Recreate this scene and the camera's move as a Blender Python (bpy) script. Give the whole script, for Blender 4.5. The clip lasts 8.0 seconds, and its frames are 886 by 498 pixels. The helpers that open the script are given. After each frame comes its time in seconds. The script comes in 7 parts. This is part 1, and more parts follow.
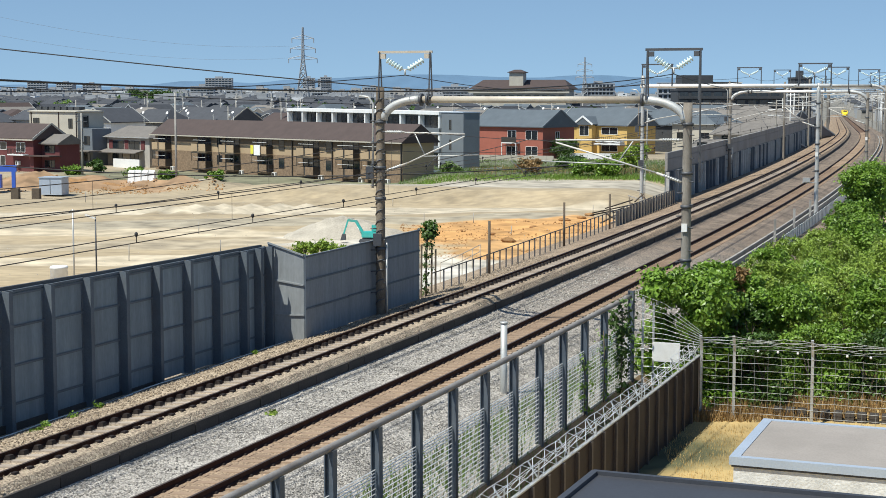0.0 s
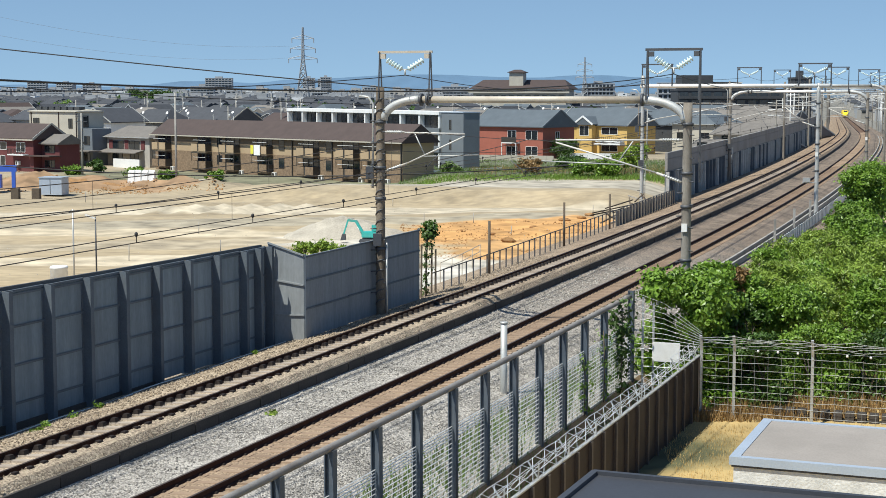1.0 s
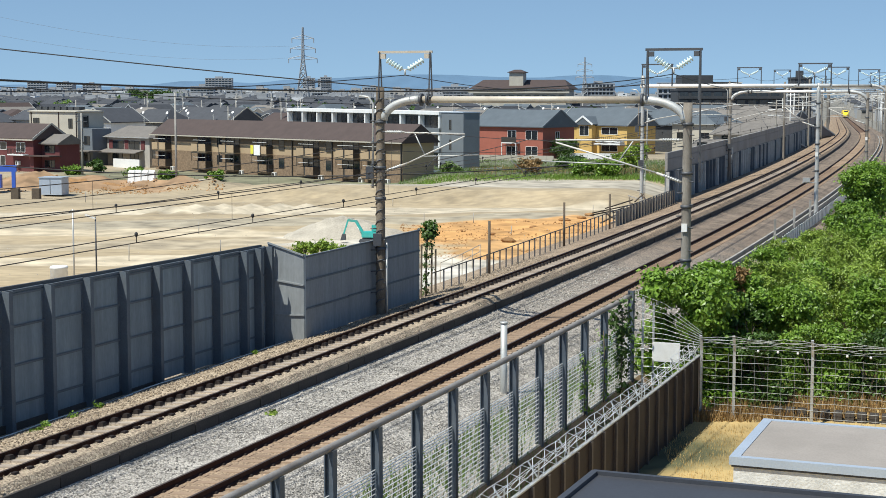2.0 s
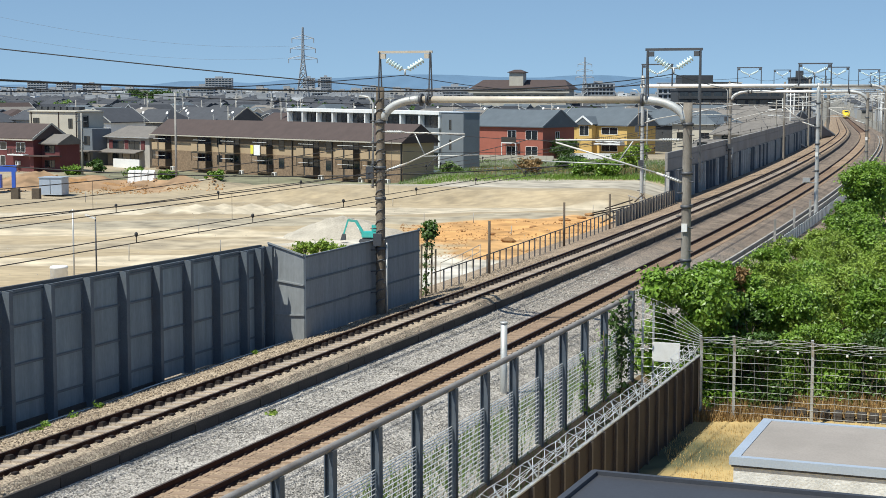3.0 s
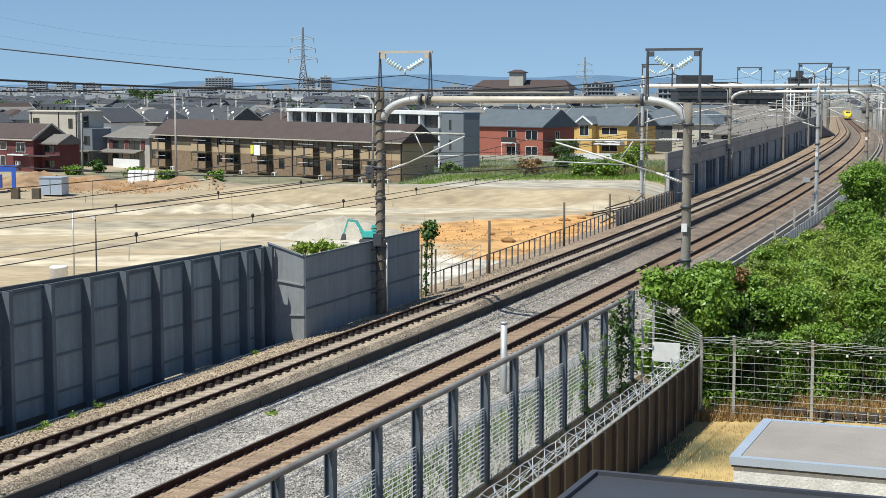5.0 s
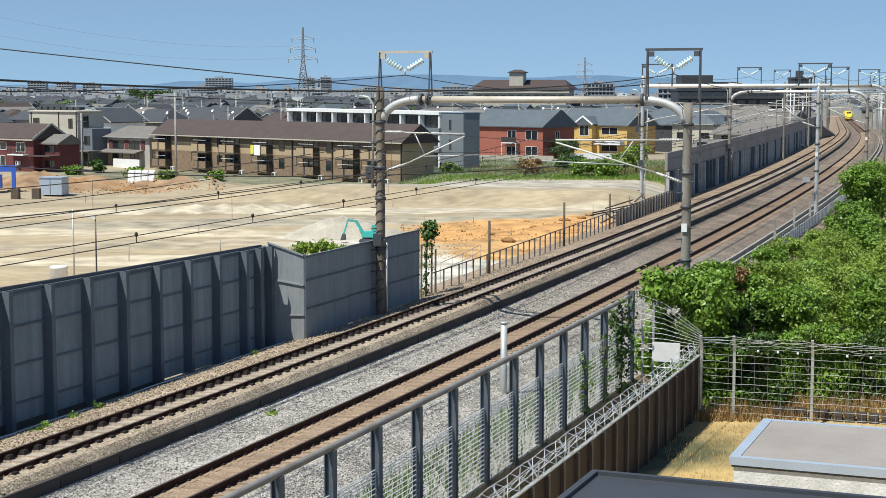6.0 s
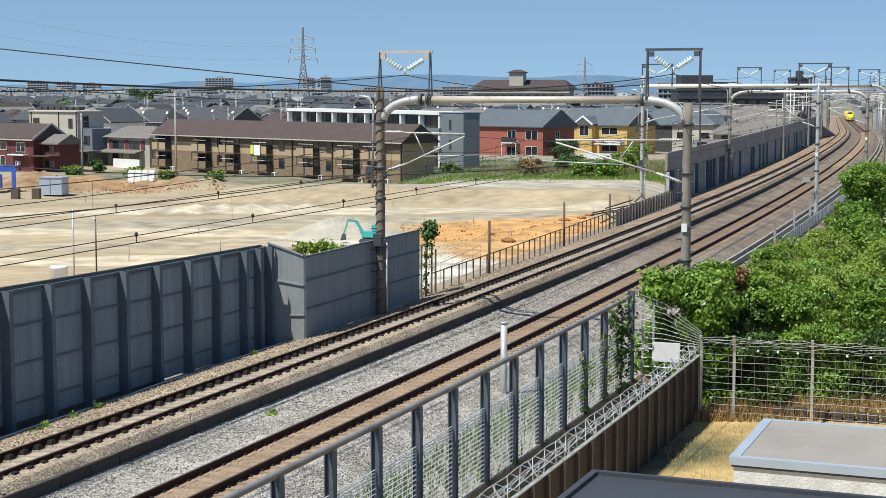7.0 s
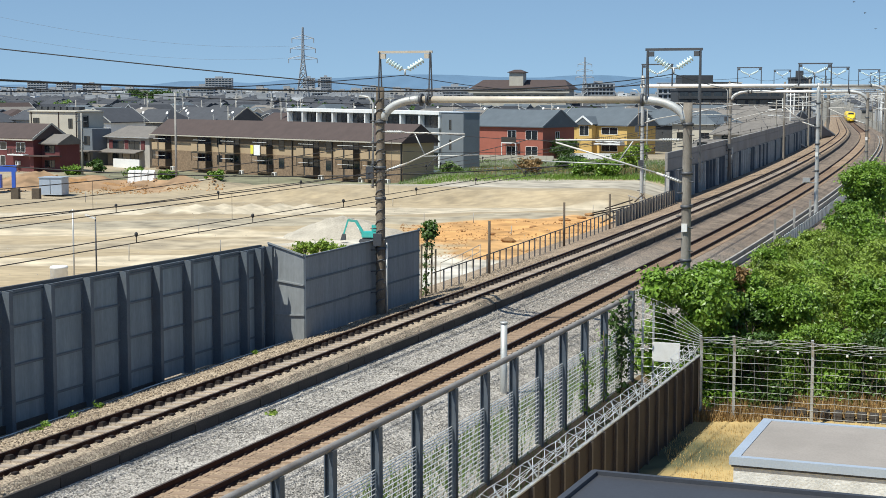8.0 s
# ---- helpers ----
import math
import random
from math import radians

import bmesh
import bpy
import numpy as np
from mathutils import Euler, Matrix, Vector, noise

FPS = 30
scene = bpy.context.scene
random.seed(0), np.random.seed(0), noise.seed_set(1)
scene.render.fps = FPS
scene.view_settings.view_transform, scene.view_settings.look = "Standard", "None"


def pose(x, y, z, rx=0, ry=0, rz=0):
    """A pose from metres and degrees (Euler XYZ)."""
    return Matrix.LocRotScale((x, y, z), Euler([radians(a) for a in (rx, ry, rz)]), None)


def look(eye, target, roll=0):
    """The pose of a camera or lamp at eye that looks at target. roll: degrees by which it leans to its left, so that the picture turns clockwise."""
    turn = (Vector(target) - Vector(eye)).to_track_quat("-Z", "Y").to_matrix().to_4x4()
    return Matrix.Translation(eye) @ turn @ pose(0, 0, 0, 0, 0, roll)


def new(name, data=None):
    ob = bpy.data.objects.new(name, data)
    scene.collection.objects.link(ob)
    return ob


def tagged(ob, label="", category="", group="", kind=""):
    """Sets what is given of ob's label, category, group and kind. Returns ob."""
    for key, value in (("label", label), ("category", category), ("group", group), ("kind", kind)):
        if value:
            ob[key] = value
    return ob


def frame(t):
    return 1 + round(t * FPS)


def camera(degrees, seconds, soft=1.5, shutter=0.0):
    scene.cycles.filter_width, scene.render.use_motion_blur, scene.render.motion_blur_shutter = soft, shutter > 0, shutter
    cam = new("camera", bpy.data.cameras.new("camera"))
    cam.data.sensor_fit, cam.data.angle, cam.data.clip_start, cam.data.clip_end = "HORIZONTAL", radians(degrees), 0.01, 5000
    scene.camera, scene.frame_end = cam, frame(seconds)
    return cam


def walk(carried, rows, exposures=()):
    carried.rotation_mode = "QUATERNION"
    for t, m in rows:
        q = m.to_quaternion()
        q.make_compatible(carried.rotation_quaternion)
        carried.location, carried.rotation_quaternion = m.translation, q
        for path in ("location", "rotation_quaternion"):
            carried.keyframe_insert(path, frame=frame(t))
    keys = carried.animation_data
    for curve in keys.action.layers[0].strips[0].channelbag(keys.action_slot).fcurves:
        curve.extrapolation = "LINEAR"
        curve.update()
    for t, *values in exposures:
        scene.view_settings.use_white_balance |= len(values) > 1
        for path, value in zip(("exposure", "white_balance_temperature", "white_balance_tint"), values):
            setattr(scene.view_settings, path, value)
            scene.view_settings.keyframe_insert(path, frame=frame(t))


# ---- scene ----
# the eye stands on a building's upper floor, about ten metres over the rails
cam = camera(31.82, 8.0, soft=0.7)
EYE = pose(0.0, 0.0, 9.76, 90 - 5.783, 0, 0)
walk(cam, [(0.0, EYE), (8.0, EYE)], exposures=[(0.0, 0.33, 6400, 4.2), (8.0, 0.33, 6400, 4.2)])

# ---- daylight ----
SUN = Vector((-0.45, -0.36, 1.0)).normalized()
world = bpy.data.worlds.new("sky")
scene.world = world
world.use_nodes = True
wn = world.node_tree
wn.nodes.clear()
sky = wn.nodes.new("ShaderNodeTexSky")
sky.sky_type = "NISHITA"
sky.sun_disc = False
sky.sun_elevation = math.asin(SUN.z)
sky.sun_rotation = math.atan2(SUN.x, SUN.y)
sky.altitude, sky.air_density, sky.dust_density, sky.ozone_density = 0, 1.0, 0.0, 2.2
bg = wn.nodes.new("ShaderNodeBackground")
bg.inputs["Strength"].default_value = 0.1
wo = wn.nodes.new("ShaderNodeOutputWorld")
# a clear, deep blue down to the horizon
wtc = wn.nodes.new("ShaderNodeTexCoord")
wmp = wn.nodes.new("ShaderNodeMapping")
wmp.inputs["Location"].default_value = (0, 0, 0.16)
wn.links.new(wtc.outputs["Generated"], wmp.inputs[0])
wn.links.new(wmp.outputs[0], sky.inputs[0])
wn.links.new(sky.outputs[0], bg.inputs[0])
wn.links.new(bg.outputs[0], wo.inputs[0])
sun_data = bpy.data.lights.new("sun", "SUN")
sun_data.energy, sun_data.angle, sun_data.color = 4.8, radians(0.53), (1.0, 0.95, 0.87)
sun = new("sun", sun_data)
sun.matrix_world = look((0, 0, 60), Vector((0, 0, 60)) - SUN)


# ---- materials ----
def mat(name, col, rough=0.7, metal=0.0, var=0.25, scale=3.0, fine=40.0, bump=0.2, dirt=None, dirt_amount=0.35, vary=0.0, spec=0.4, aniso=(1, 1, 1), coords="Object"):
    """Base colour with a coarse and a fine variation, stains and relief."""
    m = bpy.data.materials.new(name)
    m.use_nodes = True
    nt = m.node_tree
    b = nt.nodes["Principled BSDF"]
    b.inputs["Roughness"].default_value = rough
    b.inputs["Metallic"].default_value = metal
    b.inputs["Specular IOR Level"].default_value = spec
    tc = nt.nodes.new("ShaderNodeTexCoord")
    mp = nt.nodes.new("ShaderNodeMapping")
    mp.inputs["Scale"].default_value = aniso
    nt.links.new(tc.outputs[coords], mp.inputs[0])
    n1 = nt.nodes.new("ShaderNodeTexNoise")
    n1.inputs["Scale"].default_value, n1.inputs["Detail"].default_value = scale, 4
    n2 = nt.nodes.new("ShaderNodeTexNoise")
    n2.inputs["Scale"].default_value, n2.inputs["Detail"].default_value = fine, 3
    for n in (n1, n2):
        nt.links.new(mp.outputs[0], n.inputs["Vector"])
    add = nt.nodes.new("ShaderNodeMath")
    add.operation = "ADD"
    nt.links.new(n1.outputs[0], add.inputs[0])
    nt.links.new(n2.outputs[0], add.inputs[1])
    last = add.outputs[0]
    if vary:
        oi = nt.nodes.new("ShaderNodeObjectInfo")
        gi = nt.nodes.new("ShaderNodeNewGeometry")
        a2 = nt.nodes.new("ShaderNodeMath")
        a2.operation = "ADD"
        nt.links.new(oi.outputs["Random"], a2.inputs[0])
        nt.links.new(gi.outputs["Random Per Island"], a2.inputs[1])
        fr = nt.nodes.new("ShaderNodeMath")
        fr.operation = "FRACT"
        nt.links.new(a2.outputs[0], fr.inputs[0])
        mu = nt.nodes.new("ShaderNodeMath")
        mu.operation = "MULTIPLY_ADD"
        mu.inputs[1].default_value, mu.inputs[2].default_value = vary, -vary / 2
        nt.links.new(fr.outputs[0], mu.inputs[0])
        a3 = nt.nodes.new("ShaderNodeMath")
        a3.operation = "ADD"
        nt.links.new(last, a3.inputs[0])
        nt.links.new(mu.outputs[0], a3.inputs[1])
        last = a3.outputs[0]
    rp = nt.nodes.new("ShaderNodeMapRange")
    rp.inputs["From Min"].default_value, rp.inputs["From Max"].default_value = 0.6, 1.4
    rp.inputs["To Min"].default_value, rp.inputs["To Max"].default_value = 1 - var, 1 + var
    nt.links.new(last, rp.inputs[0])
    sc = nt.nodes.new("ShaderNodeVectorMath")
    sc.operation = "SCALE"
    sc.inputs[0].default_value = col
    nt.links.new(rp.outputs[0], sc.inputs["Scale"])
    out = sc.outputs[0]
    if dirt:
        n3 = nt.nodes.new("ShaderNodeTexNoise")
        n3.inputs["Scale"].default_value, n3.inputs["Detail"].default_value = scale * 0.6, 6
        nt.links.new(mp.outputs[0], n3.inputs["Vector"])
        r3 = nt.nodes.new("ShaderNodeMapRange")
        r3.inputs["From Min"].default_value, r3.inputs["From Max"].default_value = 0.45, 0.7
        r3.inputs["To Max"].default_value = dirt_amount
        nt.links.new(n3.outputs[0], r3.inputs[0])
        mx = nt.nodes.new("ShaderNodeMix")
        mx.data_type = "RGBA"
        mx.inputs["B"].default_value = (*dirt, 1)
        nt.links.new(r3.outputs[0], mx.inputs["Factor"])
        nt.links.new(out, mx.inputs["A"])
        out = mx.outputs["Result"]
    nt.links.new(out, b.inputs["Base Color"])
    if bump:
        bp = nt.nodes.new("ShaderNodeBump")
        bp.inputs["Strength"].default_value, bp.inputs["Distance"].default_value = bump, 0.02
        nt.links.new(n2.outputs[0], bp.inputs["Height"])
        nt.links.new(bp.outputs[0], b.inputs["Normal"])
    return m


def streaked(m, amount):
    """Vertical runs of grime and paler wash on a sheet wall."""
    nt = m.node_tree
    b = nt.nodes["Principled BSDF"]
    src = [l for l in nt.links if l.to_socket == b.inputs["Base Color"]][0].from_socket
    tc = nt.nodes.new("ShaderNodeTexCoord")
    mp = nt.nodes.new("ShaderNodeMapping")
    mp.inputs["Scale"].default_value = (2.2, 2.2, 0.2)
    nt.links.new(tc.outputs["Object"], mp.inputs[0])
    n = nt.nodes.new("ShaderNodeTexNoise")
    n.inputs["Scale"].default_value, n.inputs["Detail"].default_value = 1.6, 5
    nt.links.new(mp.outputs[0], n.inputs["Vector"])
    mr = nt.nodes.new("ShaderNodeMapRange")
    mr.inputs["From Min"].default_value, mr.inputs["From Max"].default_value = 0.32, 0.68
    mr.inputs["To Min"].default_value, mr.inputs["To Max"].default_value = 1 - amount, 1 + amount
    nt.links.new(n.outputs[0], mr.inputs[0])
    sc = nt.nodes.new("ShaderNodeVectorMath")
    sc.operation = "SCALE"
    nt.links.new(src, sc.inputs[0])
    nt.links.new(mr.outputs[0], sc.inputs["Scale"])
    nt.links.new(sc.outputs[0], b.inputs["Base Color"])
    return m


def glassy(name, col, rough=0.05):
    m = bpy.data.materials.new(name)
    m.use_nodes = True
    b = m.node_tree.nodes["Principled BSDF"]
    b.inputs["Base Color"].default_value = (*col, 1)
    b.inputs["Roughness"].default_value = rough
    b.inputs["Specular IOR Level"].default_value = 0.8
    return m


def leaf_mat(name, col, var=0.5):
    m = mat(name, col, 0.42, 0, 0.4, 0.6, 5.0, 0, vary=var, spec=0.5)
    nt = m.node_tree
    b = nt.nodes["Principled BSDF"]
    tr = nt.nodes.new("ShaderNodeBsdfTranslucent")
    lk = [l for l in nt.links if l.to_socket == b.inputs["Base Color"]][0]
    nt.links.new(lk.from_socket, tr.inputs[0])
    mixs = nt.nodes.new("ShaderNodeMixShader")
    mixs.inputs[0].default_value = 0.26
    nt.links.new(b.outputs[0], mixs.inputs[1])
    nt.links.new(tr.outputs[0], mixs.inputs[2])
    o = nt.nodes["Material Output"]
    nt.links.new(mixs.outputs[0], o.inputs[0])
    return m


def stone_mat(name, col_a, col_b, size, bump=0.8, farther=None):
    """Crushed stone: cells of two colours with relief."""
    m = bpy.data.materials.new(name)
    m.use_nodes = True
    nt = m.node_tree
    b = nt.nodes["Principled BSDF"]
    b.inputs["Roughness"].default_value = 0.9
    tc = nt.nodes.new("ShaderNodeTexCoord")
    v = nt.nodes.new("ShaderNodeTexVoronoi")
    v.inputs["Scale"].default_value = 1.0 / size
    nt.links.new(tc.outputs["Object"], v.inputs["Vector"])
    n = nt.nodes.new("ShaderNodeTexNoise")
    n.inputs["Scale"].default_value, n.inputs["Detail"].default_value = 0.7, 6
    nt.links.new(tc.outputs["Object"], n.inputs["Vector"])
    sp = nt.nodes.new("ShaderNodeSeparateColor")
    nt.links.new(v.outputs["Color"], sp.inputs[0])
    ad = nt.nodes.new("ShaderNodeMath")
    ad.operation = "MULTIPLY_ADD"
    ad.inputs[1].default_value = 0.75
    nt.links.new(sp.outputs[0], ad.inputs[0])
    m2 = nt.nodes.new("ShaderNodeMapRange")
    m2.inputs["From Min"].default_value, m2.inputs["From Max"].default_value = 0.3, 0.7
    m2.inputs["To Min"].default_value, m2.inputs["To Max"].default_value = -0.15, 0.35
    nt.links.new(n.outputs[0], m2.inputs[0])
    nt.links.new(m2.outputs[0], ad.inputs[2])
    mx = nt.nodes.new("ShaderNodeMix")
    mx.data_type = "RGBA"
    mx.inputs["A"].default_value, mx.inputs["B"].default_value = (*col_a, 1), (*col_b, 1)
    nt.links.new(ad.outputs[0], mx.inputs["Factor"])
    out = mx.outputs["Result"]
    if farther:
        # the stone turns browner along the line
        sx = nt.nodes.new("ShaderNodeSeparateXYZ")
        nt.links.new(tc.outputs["Object"], sx.inputs[0])
        n2 = nt.nodes.new("ShaderNodeMath")
        n2.operation = "MULTIPLY_ADD"
        n2.inputs[1].default_value = 30.0
        nt.links.new(n.outputs[0], n2.inputs[0])
        nt.links.new(sx.outputs["Y"], n2.inputs[2])
        mr = nt.nodes.new("ShaderNodeMapRange")
        mr.inputs["From Min"].default_value, mr.inputs["From Max"].default_value = 70, 115
        nt.links.new(n2.outputs[0], mr.inputs[0])
        m3 = nt.nodes.new("ShaderNodeMix")
        m3.data_type, m3.blend_type = "RGBA", "MULTIPLY"
        m3.inputs["B"].default_value = (*farther, 1)
        nt.links.new(mr.outputs[0], m3.inputs["Factor"])
        nt.links.new(out, m3.inputs["A"])
        out = m3.outputs["Result"]
    nt.links.new(out, b.inputs["Base Color"])
    bp = nt.nodes.new("ShaderNodeBump")
    bp.inputs["Strength"].default_value, bp.inputs["Distance"].default_value = bump, size * 0.8
    bp.invert = True
    nt.links.new(v.outputs["Distance"], bp.inputs["Height"])
    nt.links.new(bp.outputs[0], b.inputs["Normal"])
    return m


def patched(base, patches, name):
    """Ground of a base soil with patches (cx, cy, rx, ry, turn, colour) whose borders are broken by noise."""
    m = mat(name, base, 0.95, 0, 0.42, 0.09, 1.1, 1.0, coords="Object", aniso=(0.6, 1.6, 1))
    nt = m.node_tree
    b = nt.nodes["Principled BSDF"]
    out = [l for l in nt.links if l.to_socket == b.inputs["Base Color"]][0].from_socket
    tc = nt.nodes.new("ShaderNodeTexCoord")
    nz = nt.nodes.new("ShaderNodeTexNoise")
    nz.inputs["Scale"].default_value, nz.inputs["Detail"].default_value = 0.11, 7
    nt.links.new(tc.outputs["Object"], nz.inputs["Vector"])
    for cx, cy, rx, ry, turn, col, *edge in patches:
        f = edge[0] if edge else 1.6
        mp = nt.nodes.new("ShaderNodeMapping")
        mp.vector_type = "TEXTURE"
        mp.inputs["Location"].default_value = (cx, cy, 0)
        mp.inputs["Rotation"].default_value = (0, 0, radians(turn))
        mp.inputs["Scale"].default_value = (rx, ry, 400)
        nt.links.new(tc.outputs["Object"], mp.inputs[0])
        ln = nt.nodes.new("ShaderNodeVectorMath")
        ln.operation = "LENGTH"
        nt.links.new(mp.outputs[0], ln.inputs[0])
        ad = nt.nodes.new("ShaderNodeMath")
        ad.operation = "MULTIPLY_ADD"
        ad.inputs[1].default_value = f
        nt.links.new(nz.outputs[0], ad.inputs[0])
        nt.links.new(ln.outputs["Value"], ad.inputs[2])
        mr = nt.nodes.new("ShaderNodeMapRange")
        mr.inputs["From Min"].default_value, mr.inputs["From Max"].default_value = 0.9 + 0.5 * f, 1.08 + 0.5 * f
        mr.inputs["To Min"].default_value, mr.inputs["To Max"].default_value = 1, 0
        nt.links.new(ad.outputs[0], mr.inputs[0])
        sc = nt.nodes.new("ShaderNodeVectorMath")
        sc.operation = "SCALE"
        sc.inputs[0].default_value = col
        vr = nt.nodes.new("ShaderNodeTexNoise")
        vr.inputs["Scale"].default_value, vr.inputs["Detail"].default_value = 0.42, 9
        nt.links.new(tc.outputs["Object"], vr.inputs["Vector"])
        v2 = nt.nodes.new("ShaderNodeMapRange")
        v2.inputs["From Min"].default_value, v2.inputs["From Max"].default_value = 0.3, 0.7
        v2.inputs["To Min"].default_value, v2.inputs["To Max"].default_value = 0.62, 1.34
        nt.links.new(vr.outputs[0], v2.inputs[0])
        nt.links.new(v2.outputs[0], sc.inputs["Scale"])
        mx = nt.nodes.new("ShaderNodeMix")
        mx.data_type = "RGBA"
        nt.links.new(mr.outputs[0], mx.inputs["Factor"])
        nt.links.new(out, mx.inputs["A"])
        nt.links.new(sc.outputs[0], mx.inputs["B"])
        out = mx.outputs["Result"]
    nt.links.new(out, b.inputs["Base Color"])
    return m


RAIL_RUST = mat("rusty_rail_steel", (0.045, 0.019, 0.013), 0.75, 0.1, 0.35, 4, 60, 0.15, spec=0.2)
RAIL_TOP = mat("worn_rail_head", (0.085, 0.06, 0.05), 0.5, 0.4, 0.2, 4, 60, 0)
SLEEPER = mat("concrete_sleeper_with_rust", (0.32, 0.235, 0.165), 0.9, 0, 0.3, 1.2, 30, 0.3, (0.15, 0.09, 0.055), 0.65, vary=0.5)
SLEEPER_GREY = mat("pale_concrete_sleeper", (0.42, 0.37, 0.315), 0.9, 0, 0.3, 1.2, 30, 0.3, (0.17, 0.115, 0.08), 0.6, vary=0.4, spec=0.2)
PYLON_STEEL = mat("dull_tower_steel", (0.32, 0.34, 0.36), 0.6, 0.2, 0.15, 0.3, 5, 0)
FASTENER = mat("dark_rail_fastener", (0.03, 0.022, 0.019), 0.7, 0.4, 0.3, 8, 60, 0.1)
BALLAST = stone_mat("grey_crushed_stone", (0.10, 0.092, 0.082), (0.58, 0.535, 0.48), 0.05, 0.9, (0.60, 0.50, 0.42))
BALLAST_BROWN = stone_mat("brownish_crushed_stone", (0.15, 0.112, 0.075), (0.60, 0.485, 0.355), 0.05, 0.8, (0.72, 0.66, 0.62))
BALLAST_RUST = stone_mat("rust_stained_crushed_stone", (0.18, 0.125, 0.08), (0.44, 0.32, 0.215), 0.06, 0.8, (0.42, 0.35, 0.32))
CONC = mat("weathered_concrete", (0.36, 0.345, 0.32), 0.9, 0, 0.2, 1.0, 25, 0.3, (0.12, 0.11, 0.09), 0.5)
# near-black base: the retaining wall's shade is put into this colour
CONC_DARK = mat("dark_concrete_with_shade", (0.062, 0.053, 0.046), 0.9, 0, 0.3, 1.2, 25, 0.3, (0.05, 0.045, 0.04), 0.6, vary=0.4)
POLE_CONC = mat("mottled_concrete_pole", (0.255, 0.235, 0.205), 0.85, 0, 0.3, 2.5, 25, 0.3, (0.09, 0.06, 0.035), 0.6, aniso=(1, 1, 0.3))
POLE_DARK = mat("brown_stained_concrete_pole", (0.20, 0.165, 0.125), 0.85, 0, 0.4, 2.5, 25, 0.3, (0.045, 0.032, 0.022), 0.75, spec=0.2, aniso=(1, 1, 0.5))
GALV = mat("galvanised_steel", (0.50, 0.51, 0.50), 0.5, 0.35, 0.15, 2.0, 30, 0.05, (0.30, 0.25, 0.18), 0.3)
GALV_BEAM = mat("aged_galvanised_pipe", (0.52, 0.47, 0.39), 0.55, 0.2, 0.18, 1.5, 25, 0.05, (0.30, 0.19, 0.10), 0.4)
PIPE_OLD = mat("weathered_grey_pipe", (0.25, 0.235, 0.22), 0.7, 0.15, 0.25, 2.0, 30, 0.1, (0.13, 0.10, 0.08), 0.5)
STEEL_DARK = mat("dark_painted_steel", (0.085, 0.09, 0.10), 0.55, 0.3, 0.2, 2, 30, 0.05)
WHITE_PAINT = mat("white_painted_steel", (0.78, 0.78, 0.76), 0.5, 0.05, 0.1, 2, 30, 0.03, (0.45, 0.40, 0.33), 0.3)
NOISE_PANEL = streaked(mat("grey_sound_panel", (0.225, 0.265, 0.285), 0.7, 0.05, 0.16, 0.9, 14, 0.1, (0.15, 0.16, 0.17), 0.4, vary=0.2, spec=0.25, aniso=(1, 1, 0.3)), 0.13)
LOW_PANEL = streaked(mat("pale_grey_sound_panel", (0.25, 0.268, 0.28), 0.7, 0.05, 0.16, 0.9, 14, 0.1, (0.25, 0.25, 0.245), 0.4, vary=0.12, spec=0.25, aniso=(1, 1, 0.3)), 0.11)
NOISE_POST = mat("blue_grey_steel_post", (0.125, 0.148, 0.172), 0.6, 0.15, 0.18, 1.2, 20, 0.05, (0.08, 0.08, 0.08), 0.4, spec=0.3)
FENCE_SHEET = mat("faded_tan_sheet", (0.33, 0.295, 0.245), 0.8, 0.05, 0.25, 1.2, 20, 0.1, (0.17, 0.13, 0.09), 0.5, vary=0.35, spec=0.2)
BARRIER_TOP = mat("pale_barrier_panel", (0.27, 0.265, 0.255), 0.8, 0, 0.15, 0.5, 10, 0.1, (0.16, 0.145, 0.13), 0.45, vary=0.14, spec=0.2)
FENCE_STEEL = mat("blue_grey_fence_steel", (0.10, 0.122, 0.15), 0.55, 0.2, 0.2, 2, 30, 0.05, (0.20, 0.20, 0.20), 0.3, spec=0.3)
BRACKET = mat("weathered_bracket_tube", (0.60, 0.585, 0.55), 0.55, 0.15, 0.2, 1.5, 25, 0.05, (0.36, 0.29, 0.20), 0.5)
FENCE_WIRE = mat("dull_fence_wire", (0.34, 0.345, 0.34), 0.6, 0.2, 0.2, 4, 30, 0, (0.16, 0.13, 0.10), 0.4)
WIRE_BLACK = mat("black_cable", (0.025, 0.025, 0.027), 0.6, 0.0, 0.2, 3, 20, 0)
WIRE_COPPER = mat("bronze_overhead_wire", (0.10, 0.085, 0.075), 0.5, 0.4, 0.2, 3, 20, 0)
WIRE_GALV = mat("bright_fence_wire", (0.72, 0.73, 0.73), 0.45, 0.2, 0.15, 4, 30, 0)
PORCELAIN = mat("pale_porcelain", (0.66, 0.78, 0.76), 0.2, 0, 0.08, 6, 30, 0, spec=0.6)
BROWN_WALL = mat("dark_brown_sheet_wall", (0.036, 0.026, 0.023), 0.65, 0.1, 0.25, 1.2, 20, 0.1, (0.10, 0.08, 0.065), 0.4, vary=0.2, spec=0.25)
BROWN_RIB = mat("brown_wall_rib", (0.10, 0.082, 0.072), 0.6, 0.15, 0.2, 1.5, 20, 0.1)
LEAF = leaf_mat("fresh_green_leaf", (0.165, 0.275, 0.032))
# dark foliage green, deepened further to paint shadow among the bank shrubs
LEAF_DARK = leaf_mat("deep_green_leaf", (0.065, 0.125, 0.02))
LEAF_LIGHT = leaf_mat("yellow_green_leaf", (0.24, 0.335, 0.05))
